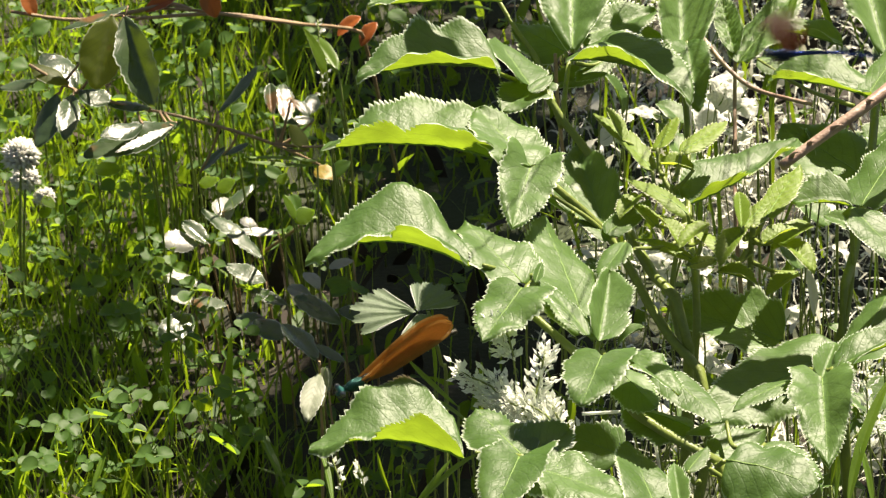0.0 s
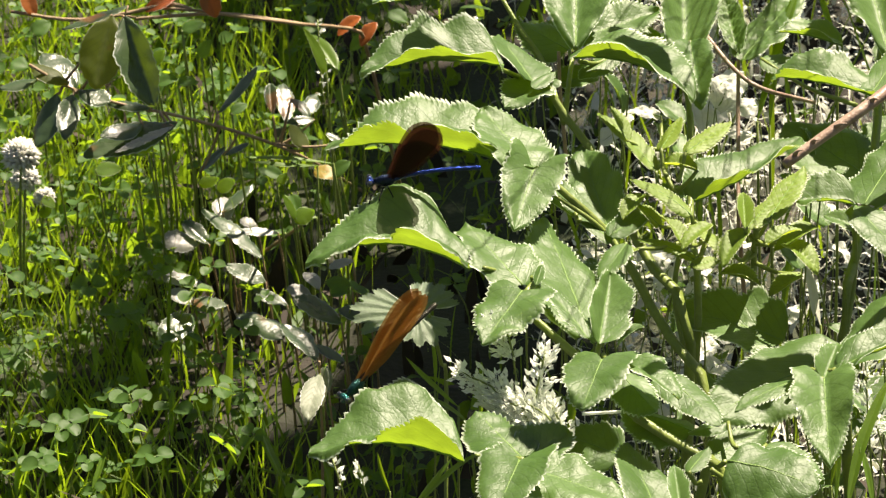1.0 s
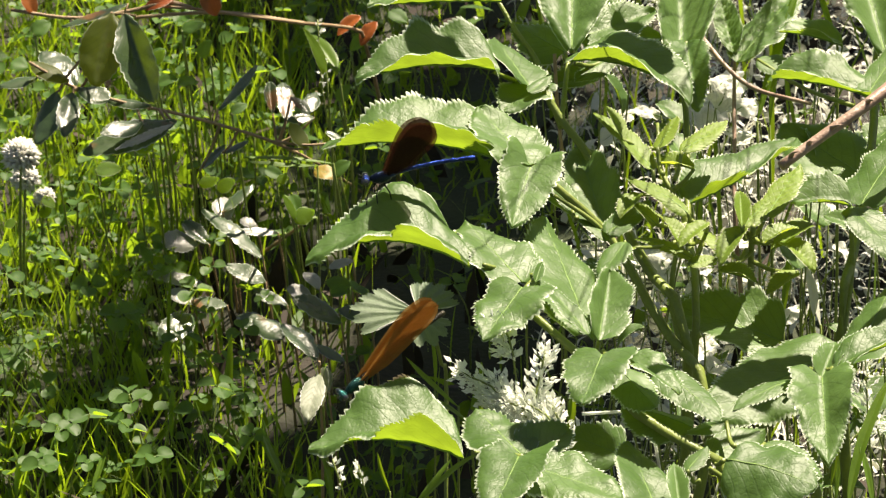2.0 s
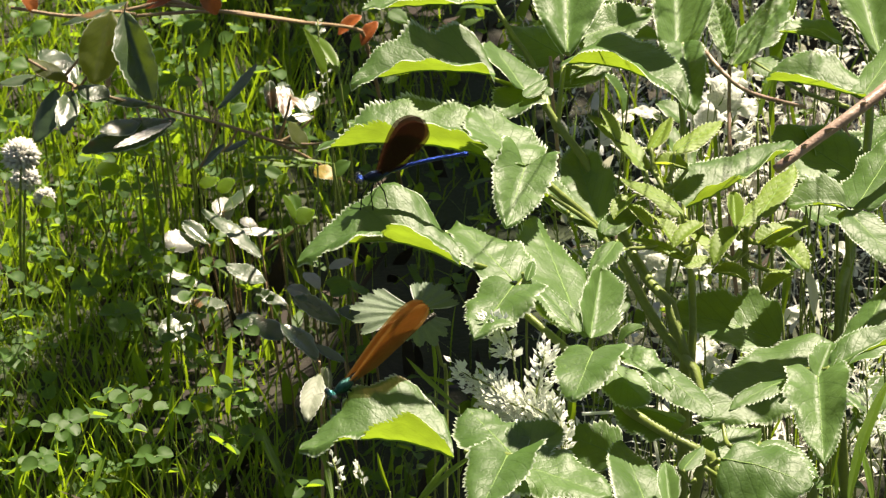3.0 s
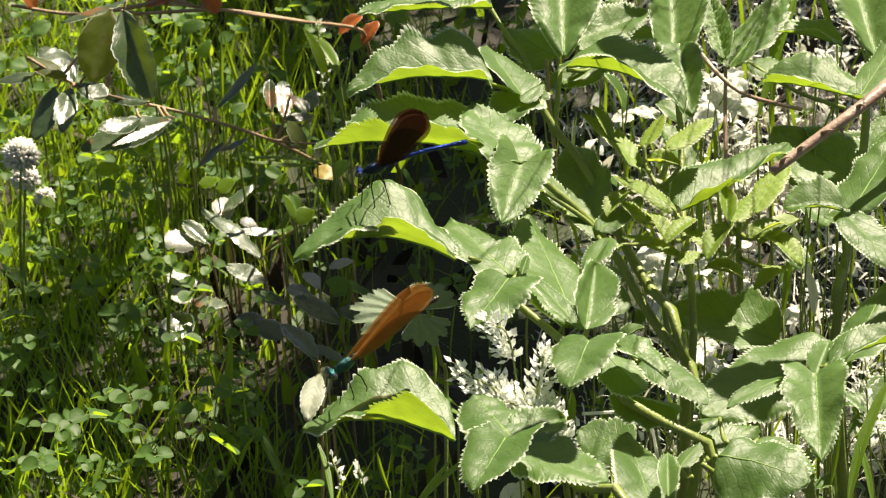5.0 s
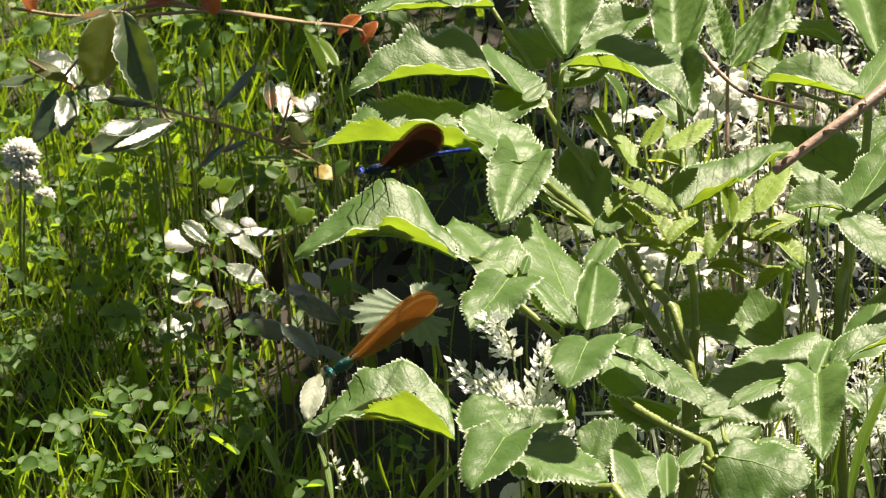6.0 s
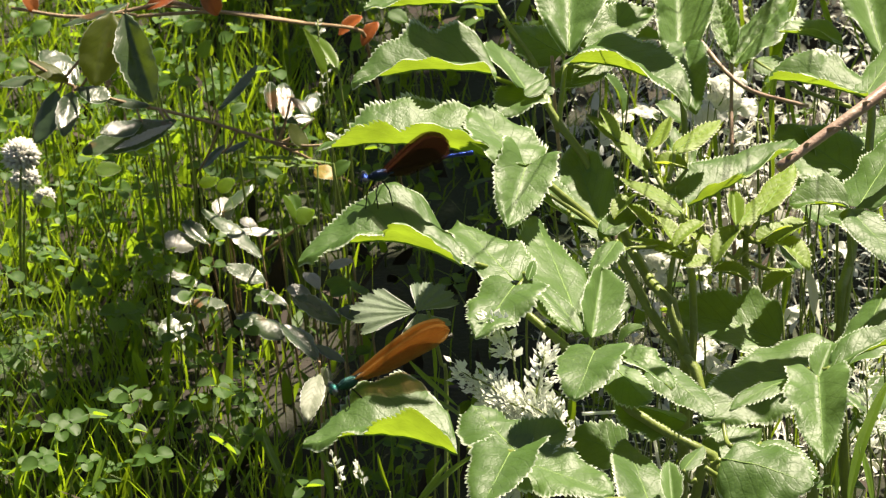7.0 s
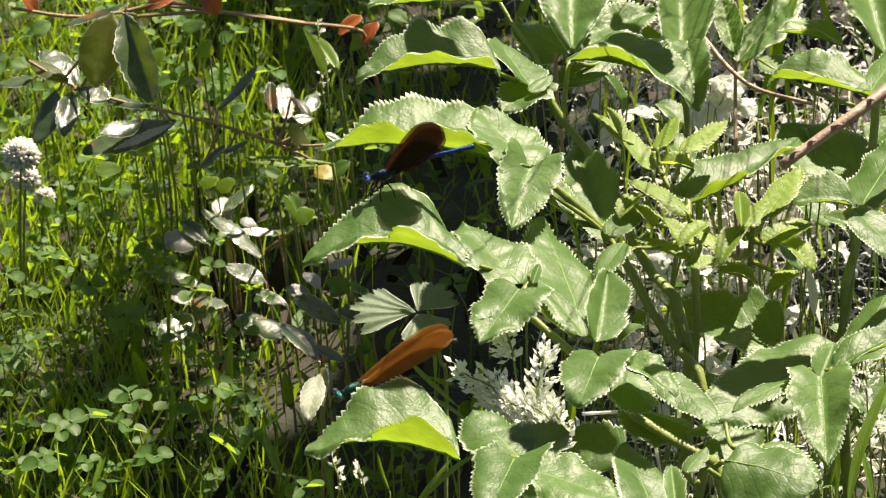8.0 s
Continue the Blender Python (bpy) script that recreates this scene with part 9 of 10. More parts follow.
tube("stalk", low_elder, 0.0006, 0.0004, [(0.0731, 0.1798, -0.0120), (0.0612, 0.1727, 0.0989), (0.0539, 0.1598, 0.2098)], ELDER_STEM, 8)
tube("stalk", low_elder, 0.0006, 0.0004, [(0.1150, 0.1797, -0.0120), (0.0768, 0.1687, 0.0822), (0.0803, 0.1597, 0.1764)], ELDER_STEM, 8)
tube("stalk", low_elder, 0.0006, 0.0004, [(0.0905, 0.2671, -0.0120), (0.1216, 0.2636, 0.1191), (0.1138, 0.2471, 0.2502)], ELDER_STEM, 8)
tube("stalk", low_elder, 0.0006, 0.0004, [(0.0617, 0.2607, -0.0120), (0.0881, 0.2581, 0.1229), (0.0845, 0.2407, 0.2578)], ELDER_STEM, 8)
tube("stalk", low_elder, 0.0006, 0.0004, [(0.0908, 0.1923, -0.0120), (0.1228, 0.1913, 0.1241), (0.1112, 0.1723, 0.2603)], ELDER_STEM, 8)
tube("stalk", low_elder, 0.0006, 0.0004, [(0.1445, 0.1466, -0.0120), (0.1398, 0.1406, 0.0775), (0.1277, 0.1266, 0.1670)], ELDER_STEM, 8)
tube("stalk", low_elder, 0.0006, 0.0004, [(0.2098, 0.1972, -0.0120), (0.1906, 0.1984, 0.1246), (0.1895, 0.1772, 0.2612)], ELDER_STEM, 8)
tube("stalk", low_elder, 0.0006, 0.0004, [(0.2172, 0.2022, -0.0120), (0.1885, 0.1840, 0.0388), (0.2006, 0.1822, 0.0897)], ELDER_STEM, 8)
tube("stalk", low_elder, 0.0006, 0.0004, [(0.2002, 0.2291, -0.0120), (0.2223, 0.2166, 0.0512), (0.1968, 0.2091, 0.1143)], ELDER_STEM, 8)
tube("stalk", low_elder, 0.0006, 0.0004, [(0.0511, 0.1679, -0.0120), (0.0640, 0.1575, 0.0956), (0.0533, 0.1479, 0.2032)], ELDER_STEM, 8)
tube("stalk", low_elder, 0.0006, 0.0004, [(0.2251, 0.2120, -0.0120), (0.2129, 0.2031, 0.0482), (0.2134, 0.1920, 0.1084)], ELDER_STEM, 8)
tube("stalk", low_elder, 0.0006, 0.0004, [(0.1795, 0.2199, -0.0120), (0.1562, 0.2112, 0.0886), (0.1572, 0.1999, 0.1892)], ELDER_STEM, 8)
tube("stalk", low_elder, 0.0006, 0.0004, [(0.1333, 0.1937, -0.0120), (0.1013, 0.1908, 0.1161), (0.1132, 0.1737, 0.2442)], ELDER_STEM, 8)
tube("stalk", low_elder, 0.0006, 0.0004, [(0.1962, 0.2353, -0.0120), (0.1714, 0.2220, 0.1359), (0.1720, 0.2153, 0.2838)], ELDER_STEM, 8)
tube("stalk", low_elder, 0.0006, 0.0004, [(0.2024, 0.2078, -0.0120), (0.1968, 0.1934, 0.1206), (0.2003, 0.1878, 0.2532)], ELDER_STEM, 8)
tube("stalk", low_elder, 0.0006, 0.0004, [(0.0656, 0.1724, -0.0120), (0.0852, 0.1555, 0.0921), (0.0703, 0.1524, 0.1962)], ELDER_STEM, 8)
tube("stalk", low_elder, 0.0006, 0.0004, [(0.0748, 0.2284, -0.0120), (0.0729, 0.2334, 0.1474), (0.0725, 0.2084, 0.3068)], ELDER_STEM, 8)
tube("stalk", low_elder, 0.0006, 0.0004, [(0.1613, 0.1995, -0.0120), (0.1863, 0.1846, 0.1152), (0.1651, 0.1795, 0.2425)], ELDER_STEM, 8)
tube("stalk", low_elder, 0.0006, 0.0004, [(0.2029, 0.2090, -0.0120), (0.2128, 0.2155, 0.1029), (0.1998, 0.1890, 0.2179)], ELDER_STEM, 8)
tube("stalk", low_elder, 0.0006, 0.0004, [(0.0516, 0.2362, -0.0120), (0.0398, 0.2198, 0.1475), (0.0438, 0.2162, 0.3070)], ELDER_STEM, 8)
tube("stalk", low_elder, 0.0006, 0.0004, [(0.1377, 0.2150, -0.0120), (0.1060, 0.2192, 0.0538), (0.1114, 0.1950, 0.1196)], ELDER_STEM, 8)
tube("stalk", low_elder, 0.0006, 0.0004, [(0.2192, 0.2372, -0.0120), (0.1891, 0.2256, 0.0693), (0.1948, 0.2172, 0.1505)], ELDER_STEM, 8)
tube("stalk", low_elder, 0.0006, 0.0004, [(0.1618, 0.2001, -0.0120), (0.1778, 0.2043, 0.0970), (0.1651, 0.1801, 0.2059)], ELDER_STEM, 8)
tube("stalk", low_elder, 0.0006, 0.0004, [(0.2061, 0.2278, -0.0120), (0.1747, 0.2166, 0.1468), (0.1825, 0.2078, 0.3056)], ELDER_STEM, 8)
tube("stalk", low_elder, 0.0006, 0.0004, [(0.1682, 0.1852, -0.0120), (0.1650, 0.1756, 0.1236), (0.1672, 0.1652, 0.2592)], ELDER_STEM, 8)
tube("stalk", low_elder, 0.0006, 0.0004, [(0.2137, 0.2495, -0.0120), (0.1863, 0.2418, 0.0967), (0.1825, 0.2295, 0.2054)], ELDER_STEM, 8)
tube("stalk", low_elder, 0.0006, 0.0004, [(0.1215, 0.2553, -0.0120), (0.0821, 0.2354, 0.1444), (0.0889, 0.2353, 0.3008)], ELDER_STEM, 8)
tube("stalk", low_elder, 0.0006, 0.0004, [(0.1977, 0.1502, -0.0120), (0.2178, 0.1598, 0.0719), (0.1956, 0.1302, 0.1558)], ELDER_STEM, 8)
tube("stalk", low_elder, 0.0006, 0.0004, [(0.0644, 0.1955, -0.0120), (0.1001, 0.2033, 0.0920), (0.0751, 0.1755, 0.1960)], ELDER_STEM, 8)


# ---- damselflies, built at the origin: head along +x, back along +z ----
def ball_into(bm, at, rx, ry, rz, seg=12):
    made = bmesh.ops.create_uvsphere(bm, u_segments=seg, v_segments=max(6, seg // 2 + 2), radius=1)["verts"]
    for v in made:
        v.co = Vector((v.co.x * rx, v.co.y * ry, v.co.z * rz)) + Vector(at)


def wing_mesh(length, chord, side, front):
    """A wing that lies in the xz plane, root at the origin, pointing to -x."""
    bm = bmesh.new()
    steps, rows, grid = 22, 6, []
    for i in range(steps + 1):
        s = i / steps
        top = chord * (0.10 + 0.62 * math.sin(math.pi * 0.5 * min(1, s * 1.25)) ** 1.3)
        end = math.sqrt(max(0.0, 1 - ((s - 0.72) / 0.28) ** 2)) if s > 0.72 else 1.0
        low = -0.30 * chord * min(1, s * 3)
        line = []
        for k in range(rows + 1):
            t = k / rows
            z = (low + (top - low) * t - 0.2 * chord) * end + 0.2 * chord * (1 if s > 0.72 else s / 0.72)
            y = side * (0.0003 * math.sin(t * 14 + s * 5) + 0.0006 * s + (0.0002 if front else 0.0)) * 0.6
            line.append(bm.verts.new((-length * s, y, z)))
        grid.append(line)
    for la, lb in zip(grid, grid[1:]):
        for k in range(rows):
            bm.faces.new((la[k], la[k + 1], lb[k + 1], lb[k]))
    bmesh.ops.remove_doubles(bm, verts=bm.verts, dist=0.00002)
    return bm


def damselfly(name, label, body, chest, head_mat, wing_mat, wing_length, wing_chord, leg_reach, total=0.036):
    ob = thing(name, (0, 0, 0), label, "damselfly")
    bm = bmesh.new()
    ball_into(bm, (0.0, 0, 0), 0.0017, 0.0027, 0.0018)
    ball_into(bm, (0.0012, 0, -0.0008), 0.0010, 0.0014, 0.0010, 8)
    part("head", bm, head_mat, ob)
    for s in (-1, 1):
        bm = bmesh.new()
        ball_into(bm, (0.0002, s * 0.0026, 0.0003), 0.0013, 0.0012, 0.0015, 10)
        part("eye", bm, EYE_DARK, ob, "dark glossy eye")
        bm = bmesh.new()
        tube_into(bm, [Vector((0.0012, s * 0.0008, 0.0012)), Vector((0.0028, s * 0.0016, 0.0022)), Vector((0.0040, s * 0.0022, 0.0026))], 0.00016, 0.00006, 4)
        part("antenna", bm, BLACK, ob)
    bm = bmesh.new()
    ball_into(bm, (-0.0062, 0, -0.0004), 0.0046, 0.0021, 0.0027, 14)
    ball_into(bm, (-0.0028, 0, 0.0), 0.0016, 0.0012, 0.0013, 10)
    part("thorax", bm, chest, ob)
    bm = bmesh.new()
    pts, rad = [], []
    for i in range(41):
        s = i / 40
        seg = (s * 10) % 1.0
        r = 0.00095 * (1 - 0.12 * math.cos(seg * math.tau)) * (1 + (0.12 if s > 0.85 else 0.0) + 0.6 * max(0, 0.12 - s) / 0.12)
        pts.append(Vector((-0.0095 - total * s, 0, 0.0002 + 0.0012 * math.sin(s * math.pi))))
        rad.append(r)
    rings = []
    for p, r in zip(pts, rad):
        rings.append([bm.verts.new(p + Vector((0, math.cos(k * math.tau / 10) * r, math.sin(k * math.tau / 10) * r))) for k in range(10)])
    for ra, rb in zip(rings, rings[1:]):
        for k in range(10):
            bm.faces.new((ra[k], ra[(k + 1) % 10], rb[(k + 1) % 10], rb[k]))
    bm.faces.new(rings[0][::-1])
    bm.faces.new(rings[-1])
    part("abdomen", bm, body, ob, "long slender jointed abdomen")
    for s in (-1, 1):
        for k, (root, knee, foot) in enumerate((((-0.0036, 0.0012, -0.002), (0.0005, 0.005, -0.004), (0.003, 0.0055, -leg_reach)),
                                               ((-0.0052, 0.0013, -0.0026), (-0.003, 0.0065, -0.004), (-0.0022, 0.007, -leg_reach * 1.1)),
                                               ((-0.0068, 0.0013, -0.0026), (-0.0085, 0.0062, -0.0045), (-0.0085, 0.0065, -leg_reach * 1.2)))):
            bm = bmesh.new()
            tube_into(bm, [Vector((x, y * s, z)) for x, y, z in (root, knee, foot, (foot[0] + 0.0012, foot[1] * 1.1, foot[2] - 0.0006))], 0.00034, 0.00016, 5)
            part("leg", bm, BLACK, ob, "thin black bristly leg")
    wings = []
    for front in (True, False):
        for s in (-1, 1):
            w = part("forewing" if front else "hindwing", wing_mesh(wing_length * (1.0 if front else 0.96), wing_chord * (1.0 if front else 1.06), s, front), wing_mat, ob)
            w["half"] = s
            w["front"] = front
            wings.append(w)
    return ob, wings


male, male_wings = damselfly("blue_damselfly", "metallic blue damselfly with dark brown wings on a leaf", BLUE, BLUE_DARK, BLUE, WING_M, 0.031, 0.0130, 0.0125)
female, female_wings = damselfly("orange_winged_damselfly", "damselfly with amber orange wings perched on a leaf", BROWN, TEAL_DARK, TEAL, WING_F, 0.0450, 0.0112, 0.0095, 0.042)


# ---- a hazel added beyond the view, leaning over the place to shade the soil ----
def hazel():
    ob = thing("hazel", (1.5, 1.9, 0), "hazel out of view with broad green leaves, added to shade the bank", "tree")
    bm = bmesh.new()
    tube_into(bm, curve_points([(1.5, 1.9, -0.05), (1.42, 1.85, 0.7), (1.15, 1.7, 1.25), (0.7, 1.5, 1.45), (0.25, 1.2, 1.42)], 24), 0.03, 0.006, 10)
    part("trunk", bm, TWIG, ob)
    rng = random.Random(77)
    for k in range(9):
        a = Vector((1.05 - 0.09 * k, 1.65 - 0.05 * k, 1.30 + 0.012 * k))
        reach = Vector((-0.12, 0.30 if k % 2 else -0.34, 0.06))
        bm = bmesh.new()
        tube_into(bm, curve_points([a, a + reach * 0.5 + Vector((0, 0, 0.04)), a + reach], 8), 0.008, 0.002, 6)
        part("limb", bm, TWIG, ob)
    bm = bmesh.new()
    uvl = bm.loops.layers.uv.new("UVMap")
    for k in range(HAZEL_LEAVES):
        c = Vector((rng.uniform(0.05, 0.95), rng.uniform(0.78, 1.75), rng.uniform(1.35, 1.45)))
        gap = noise.noise(Vector((c.x * 6, c.y * 6, 3.0)))
        if any(math.hypot(c.x - gx, c.y - gy) < r + 0.02 for gx, gy, r in GLADES):
            continue
        dense = 0.34 < c.x < 0.53 and gap > (-0.15 if c.y > 1.3 else -0.5)
        if (c.x > 0.53 and gap < (-0.25 if c.x > 0.69 and (1.04 < c.y < 1.3 or c.y > 1.46) else 0.06)) or (not dense and c.x < 0.53 and gap < (-0.22 if 0.97 < c.y < 1.08 or math.hypot(c.x - 0.285, c.y - 1.55) < 0.09 else 0.13)):
            continue
        out = Vector((rng.gauss(0, 1), rng.gauss(0, 1), rng.gauss(-0.2, 0.3))).normalized()
        up = Vector((rng.gauss(0, 0.4), rng.gauss(0, 0.4), 1))
        up = (up - out * up.dot(out)).normalized()
        side = out.cross(up)
        size = rng.uniform(0.04, 0.075)
        rim = []
        for i in range(12):
            a = i / 12 * math.tau
            rim.append(bm.verts.new(c + out * (size * 0.55 * math.cos(a)) + side * (size * 0.42 * math.sin(a)) + up * (0.008 * abs(math.sin(a)))))
        bm.faces.new(rim)
    # Extra leaves thicken the shade over the middle of the soil.
    for k in range(70):
        c = Vector((rng.uniform(0.42, 0.53), rng.uniform(0.95, 1.5), rng.uniform(1.36, 1.44)))
        out = Vector((rng.gauss(0, 1), rng.gauss(0, 1), rng.gauss(-0.1, 0.2))).normalized()
        side = out.cross(Vector((rng.gauss(0, 0.3), rng.gauss(0, 0.3), 1))).normalized()
        size = rng.uniform(0.04, 0.065)
        bm.faces.new([bm.verts.new(c + out * (size * 0.55 * math.cos(i / 12 * math.tau)) + side * (size * 0.42 * math.sin(i / 12 * math.tau))) for i in range(12)])
    for x, y, z in SPRIGS:
        for k in range(3):
            c = Vector((x, y, z)) + SUN * 1.25 + Vector((rng.gauss(0, 0.012), rng.gauss(0, 0.012), 0))
            rim = [bm.verts.new(c + Vector((0.02 * math.cos(i / 12 * math.tau), 0.014 * math.sin(i / 12 * math.tau + 0.3 * k), 0.003 * math.sin(i)))) for i in range(12)]
            bm.faces.new(rim)
    part("crown", bm, CLOVER_MASS, ob, "crown of broad green leaves", smooth=False)
    return ob


HAZEL_LEAVES = 1300
# Spots to darken: three added leaves hang sunward of each.
SPRIGS = ((-0.1614, 0.4045, 0.045), (-0.1441, 0.3715, 0.045), (-0.176, 0.3978, 0.045), (-0.1665, 0.4317, 0.045), (-0.1884, 0.4738, 0.045), (-0.1368, 0.3978, 0.045), (-0.1875, 0.54, 0.045), (-0.1877, 0.5028, 0.045), (-0.1737, 0.4456, 0.045), (-0.191, 0.4317, 0.045), (-0.1519, 0.3978, 0.045), (-0.2054, 0.4197, 0.0407), (-0.2072, 0.3776, 0.0451), (-0.1619, 0.4095, 0.0424), (-0.1609, 0.6235, 0.05), (-0.1462, 0.6566, 0.05), (-0.1281, 0.6317, 0.05), (-0.1044, 0.6235, 0.05))
# Gaps kept in the crown to let sun onto chosen spots.
GLADES = ((0.20, 1.0, 0.025), (0.333, 1.005, 0.025), (0.328, 1.135, 0.06), (0.225, 0.90, 0.035), (0.235, 1.29, 0.07), (0.62, 1.2, 0.06), (0.40, 1.39, 0.015), (0.201, 1.021, 0.045), (0.25, 1.18, 0.05), (0.28, 1.07, 0.055), (0.37, 1.13, 0.04), (0.20, 1.57, 0.06), (0.347, 0.985, 0.020), (0.359, 0.913, 0.016), (0.385, 1.06, 0.03), (0.193, 1.474, 0.07))
shade_tree = hazel()


# ---- what moves ----
def perch(head, tail, lean=0.0):
    """The pose of a damselfly whose head and abdomen end are there."""
    h, t = Vector(head), Vector(tail)
    x = (h - t).normalized()
    z = Vector((0, -0.18, 1))
    z = (z - x * z.dot(x)).normalized()
    y = z.cross(x)
    m = Matrix((x, y, z)).transposed().to_4x4()
    return Matrix.Translation(h) @ m @ pose(0, 0, 0, lean)


def wing_rows(w, beats):
    """beats: seconds, rise above the abdomen, and opening of each wing from the upright, in degrees."""
    rows = []
    for t, rise, opening in beats:
        lag = 0 if w["front"] else 1
        rows.append((t, pose(-0.0055 - 0.0018 * lag, w["half"] * 0.0011, 0.0018) @ pose(0, 0, 0, -w["half"] * opening * (1 - 0.08 * lag)) @ pose(0, 0, 0, 0, rise - 2.5 * lag)))
    return rows


def swing(base, a, b, c):
    """A stem's lean about its foot, in degrees."""
    return pose(*base, a, b, c)


def motions():
    walk(elder_a, [(0, swing((0.1000, 0.1000, 0.0000), -1.02, 0.44, -0.13)), (0.5, swing((0.1000, 0.1000, 0.0000), -1.20, 0.47, -0.25)), (1, swing((0.1000, 0.1000, 0.0000), -1.83, 0.67, -0.39)), (1.5, swing((0.1000, 0.1000, 0.0000), -1.53, 0.60, -0.16)), (3, swing((0.1000, 0.1000, 0.0000), 0.08, 0.00, -0.18)), (3.5, swing((0.1000, 0.1000, 0.0000), 0.00, 0.00, 0.00)), (4, swing((0.1000, 0.1000, 0.0000), 0.64, -0.13, 0.48)), (4.5, swing((0.1000, 0.1000, 0.0000), 1.02, -0.17, 0.48)), (6, swing((0.1000, 0.1000, 0.0000), 0.71, 0.02, 0.87)), (6.5, swing((0.1000, 0.1000, 0.0000), -0.26, 0.23, 0.08)), (7, swing((0.1000, 0.1000, 0.0000), -0.02, 0.11, -0.30)), (7.5, swing((0.1000, 0.1000, 0.0000), -0.27, 0.16, -0.31)), (8, swing((0.1000, 0.1000, 0.0000), -1.02, 0.44, -0.13))])
    walk(elder_b, [(0, swing((0.0700, 0.0600, 0.0000), 0.17, 0.50, 0.74)), (0.5, swing((0.0700, 0.0600, 0.0000), 0.18, 0.42, 1.39)), (1, swing((0.0700, 0.0600, 0.0000), 0.64, 0.75, -0.16)), (1.5, swing((0.0700, 0.0600, 0.0000), 0.24, 0.71, 0.35)), (3, swing((0.0700, 0.0600, 0.0000), 0.02, 0.09, 0.10)), (3.5, swing((0.0700, 0.0600, 0.0000), 0.00, 0.00, 0.00)), (4, swing((0.0700, 0.0600, 0.0000), -0.32, -0.25, 0.03)), (4.5, swing((0.0700, 0.0600, 0.0000), -0.54, -0.21, 0.09)), (6, swing((0.0700, 0.0600, 0.0000), -0.50, -0.25, -0.74)), (6.5, swing((0.0700, 0.0600, 0.0000), -0.11, 0.17, 0.60)), (7, swing((0.0700, 0.0600, 0.0000), -0.04, 0.15, 0.55)), (7.5, swing((0.0700, 0.0600, 0.0000), 0.15, 0.15, 0.60)), (8, swing((0.0700, 0.0600, 0.0000), 0.31, 0.47, 0.30))])
    walk(elder_c, [(0, swing((0.1200, -0.0200, 0.0000), 0.78, 0.76, 0.16)), (0.5, swing((0.1200, -0.0200, 0.0000), 1.00, 0.66, -0.24)), (1, swing((0.1200, -0.0200, 0.0000), 1.29, 0.78, 0.09)), (1.5, swing((0.1200, -0.0200, 0.0000), 1.07, 0.96, 0.27)), (3, swing((0.1200, -0.0200, 0.0000), 0.03, 0.10, 0.11)), (3.5, swing((0.1200, -0.0200, 0.0000), 0.00, 0.00, 0.00)), (4, swing((0.1200, -0.0200, 0.0000), -0.83, -0.15, 0.14)), (4.5, swing((0.1200, -0.0200, 0.0000), -1.85, -0.23, 0.99)), (6, swing((0.1200, -0.0200, 0.0000), -1.55, -0.22, -0.08)), (6.5, swing((0.1200, -0.0200, 0.0000), -0.01, 0.27, -0.28)), (7, swing((0.1200, -0.0200, 0.0000), -0.11, 0.20, 0.45)), (7.5, swing((0.1200, -0.0200, 0.0000), 0.20, 0.22, 0.25)), (8, swing((0.1200, -0.0200, 0.0000), 0.93, 0.55, -0.08))])
    walk(elder_d, [(0, swing((0.1100, -0.1200, 0.0000), 0.27, 0.90, 1.50)), (0.5, swing((0.1100, -0.1200, 0.0000), 0.73, 0.66, 1.77)), (1, swing((0.1100, -0.1200, 0.0000), 0.67, 0.89, 1.74)), (1.5, swing((0.1100, -0.1200, 0.0000), 0.53, 1.09, 1.68)), (3, swing((0.1100, -0.1200, 0.0000), -0.01, 0.06, 0.14)), (3.5, swing((0.1100, -0.1200, 0.0000), 0.00, 0.00, 0.00)), (4, swing((0.1100, -0.1200, 0.0000), -0.87, -0.03, -1.49)), (4.5, swing((0.1100, -0.1200, 0.0000), -1.55, -0.00, -3.06)), (6, swing((0.1100, -0.1200, 0.0000), -1.83, -0.11, -3.67)), (6.5, swing((0.1100, -0.1200, 0.0000), -0.57, 0.33, -1.88)), (7, swing((0.1100, -0.1200, 0.0000), -0.12, 0.31, -0.67)), (7.5, swing((0.1100, -0.1200, 0.0000), 0.23, 0.37, -0.46)), (8, swing((0.1100, -0.1200, 0.0000), 0.65, 0.55, 0.50))])
    walk(elder_e, [(0, swing((0.2000, 0.1200, 0.0000), -0.31, 0.53, -0.01)), (0.5, swing((0.2000, 0.1200, 0.0000), -0.31, 0.53, -0.01)), (1, swing((0.2000, 0.1200, 0.0000), -0.52, 0.81, -0.03)), (1.5, swing((0.2000, 0.1200, 0.0000), -0.54, 0.73, -0.04)), (3, swing((0.2000, 0.1200, 0.0000), 0.01, 0.04, 0.01)), (3.5, swing((0.2000, 0.1200, 0.0000), 0.00, 0.00, 0.00)), (4, swing((0.2000, 0.1200, 0.0000), 0.20, -0.24, 0.02)), (4.5, swing((0.2000, 0.1200, 0.0000), 0.28, -0.30, 0.03)), (6, swing((0.2000, 0.1200, 0.0000), 0.25, -0.11, 0.03)), (6.5, swing((0.2000, 0.1200, 0.0000), -0.12, 0.24, -0.00)), (7, swing((0.2000, 0.1200, 0.0000), -0.12, 0.24, -0.00)), (7.5, swing((0.2000, 0.1200, 0.0000), -0.20, 0.29, -0.01)), (8, swing((0.2000, 0.1200, 0.0000), -0.39, 0.58, -0.02))])
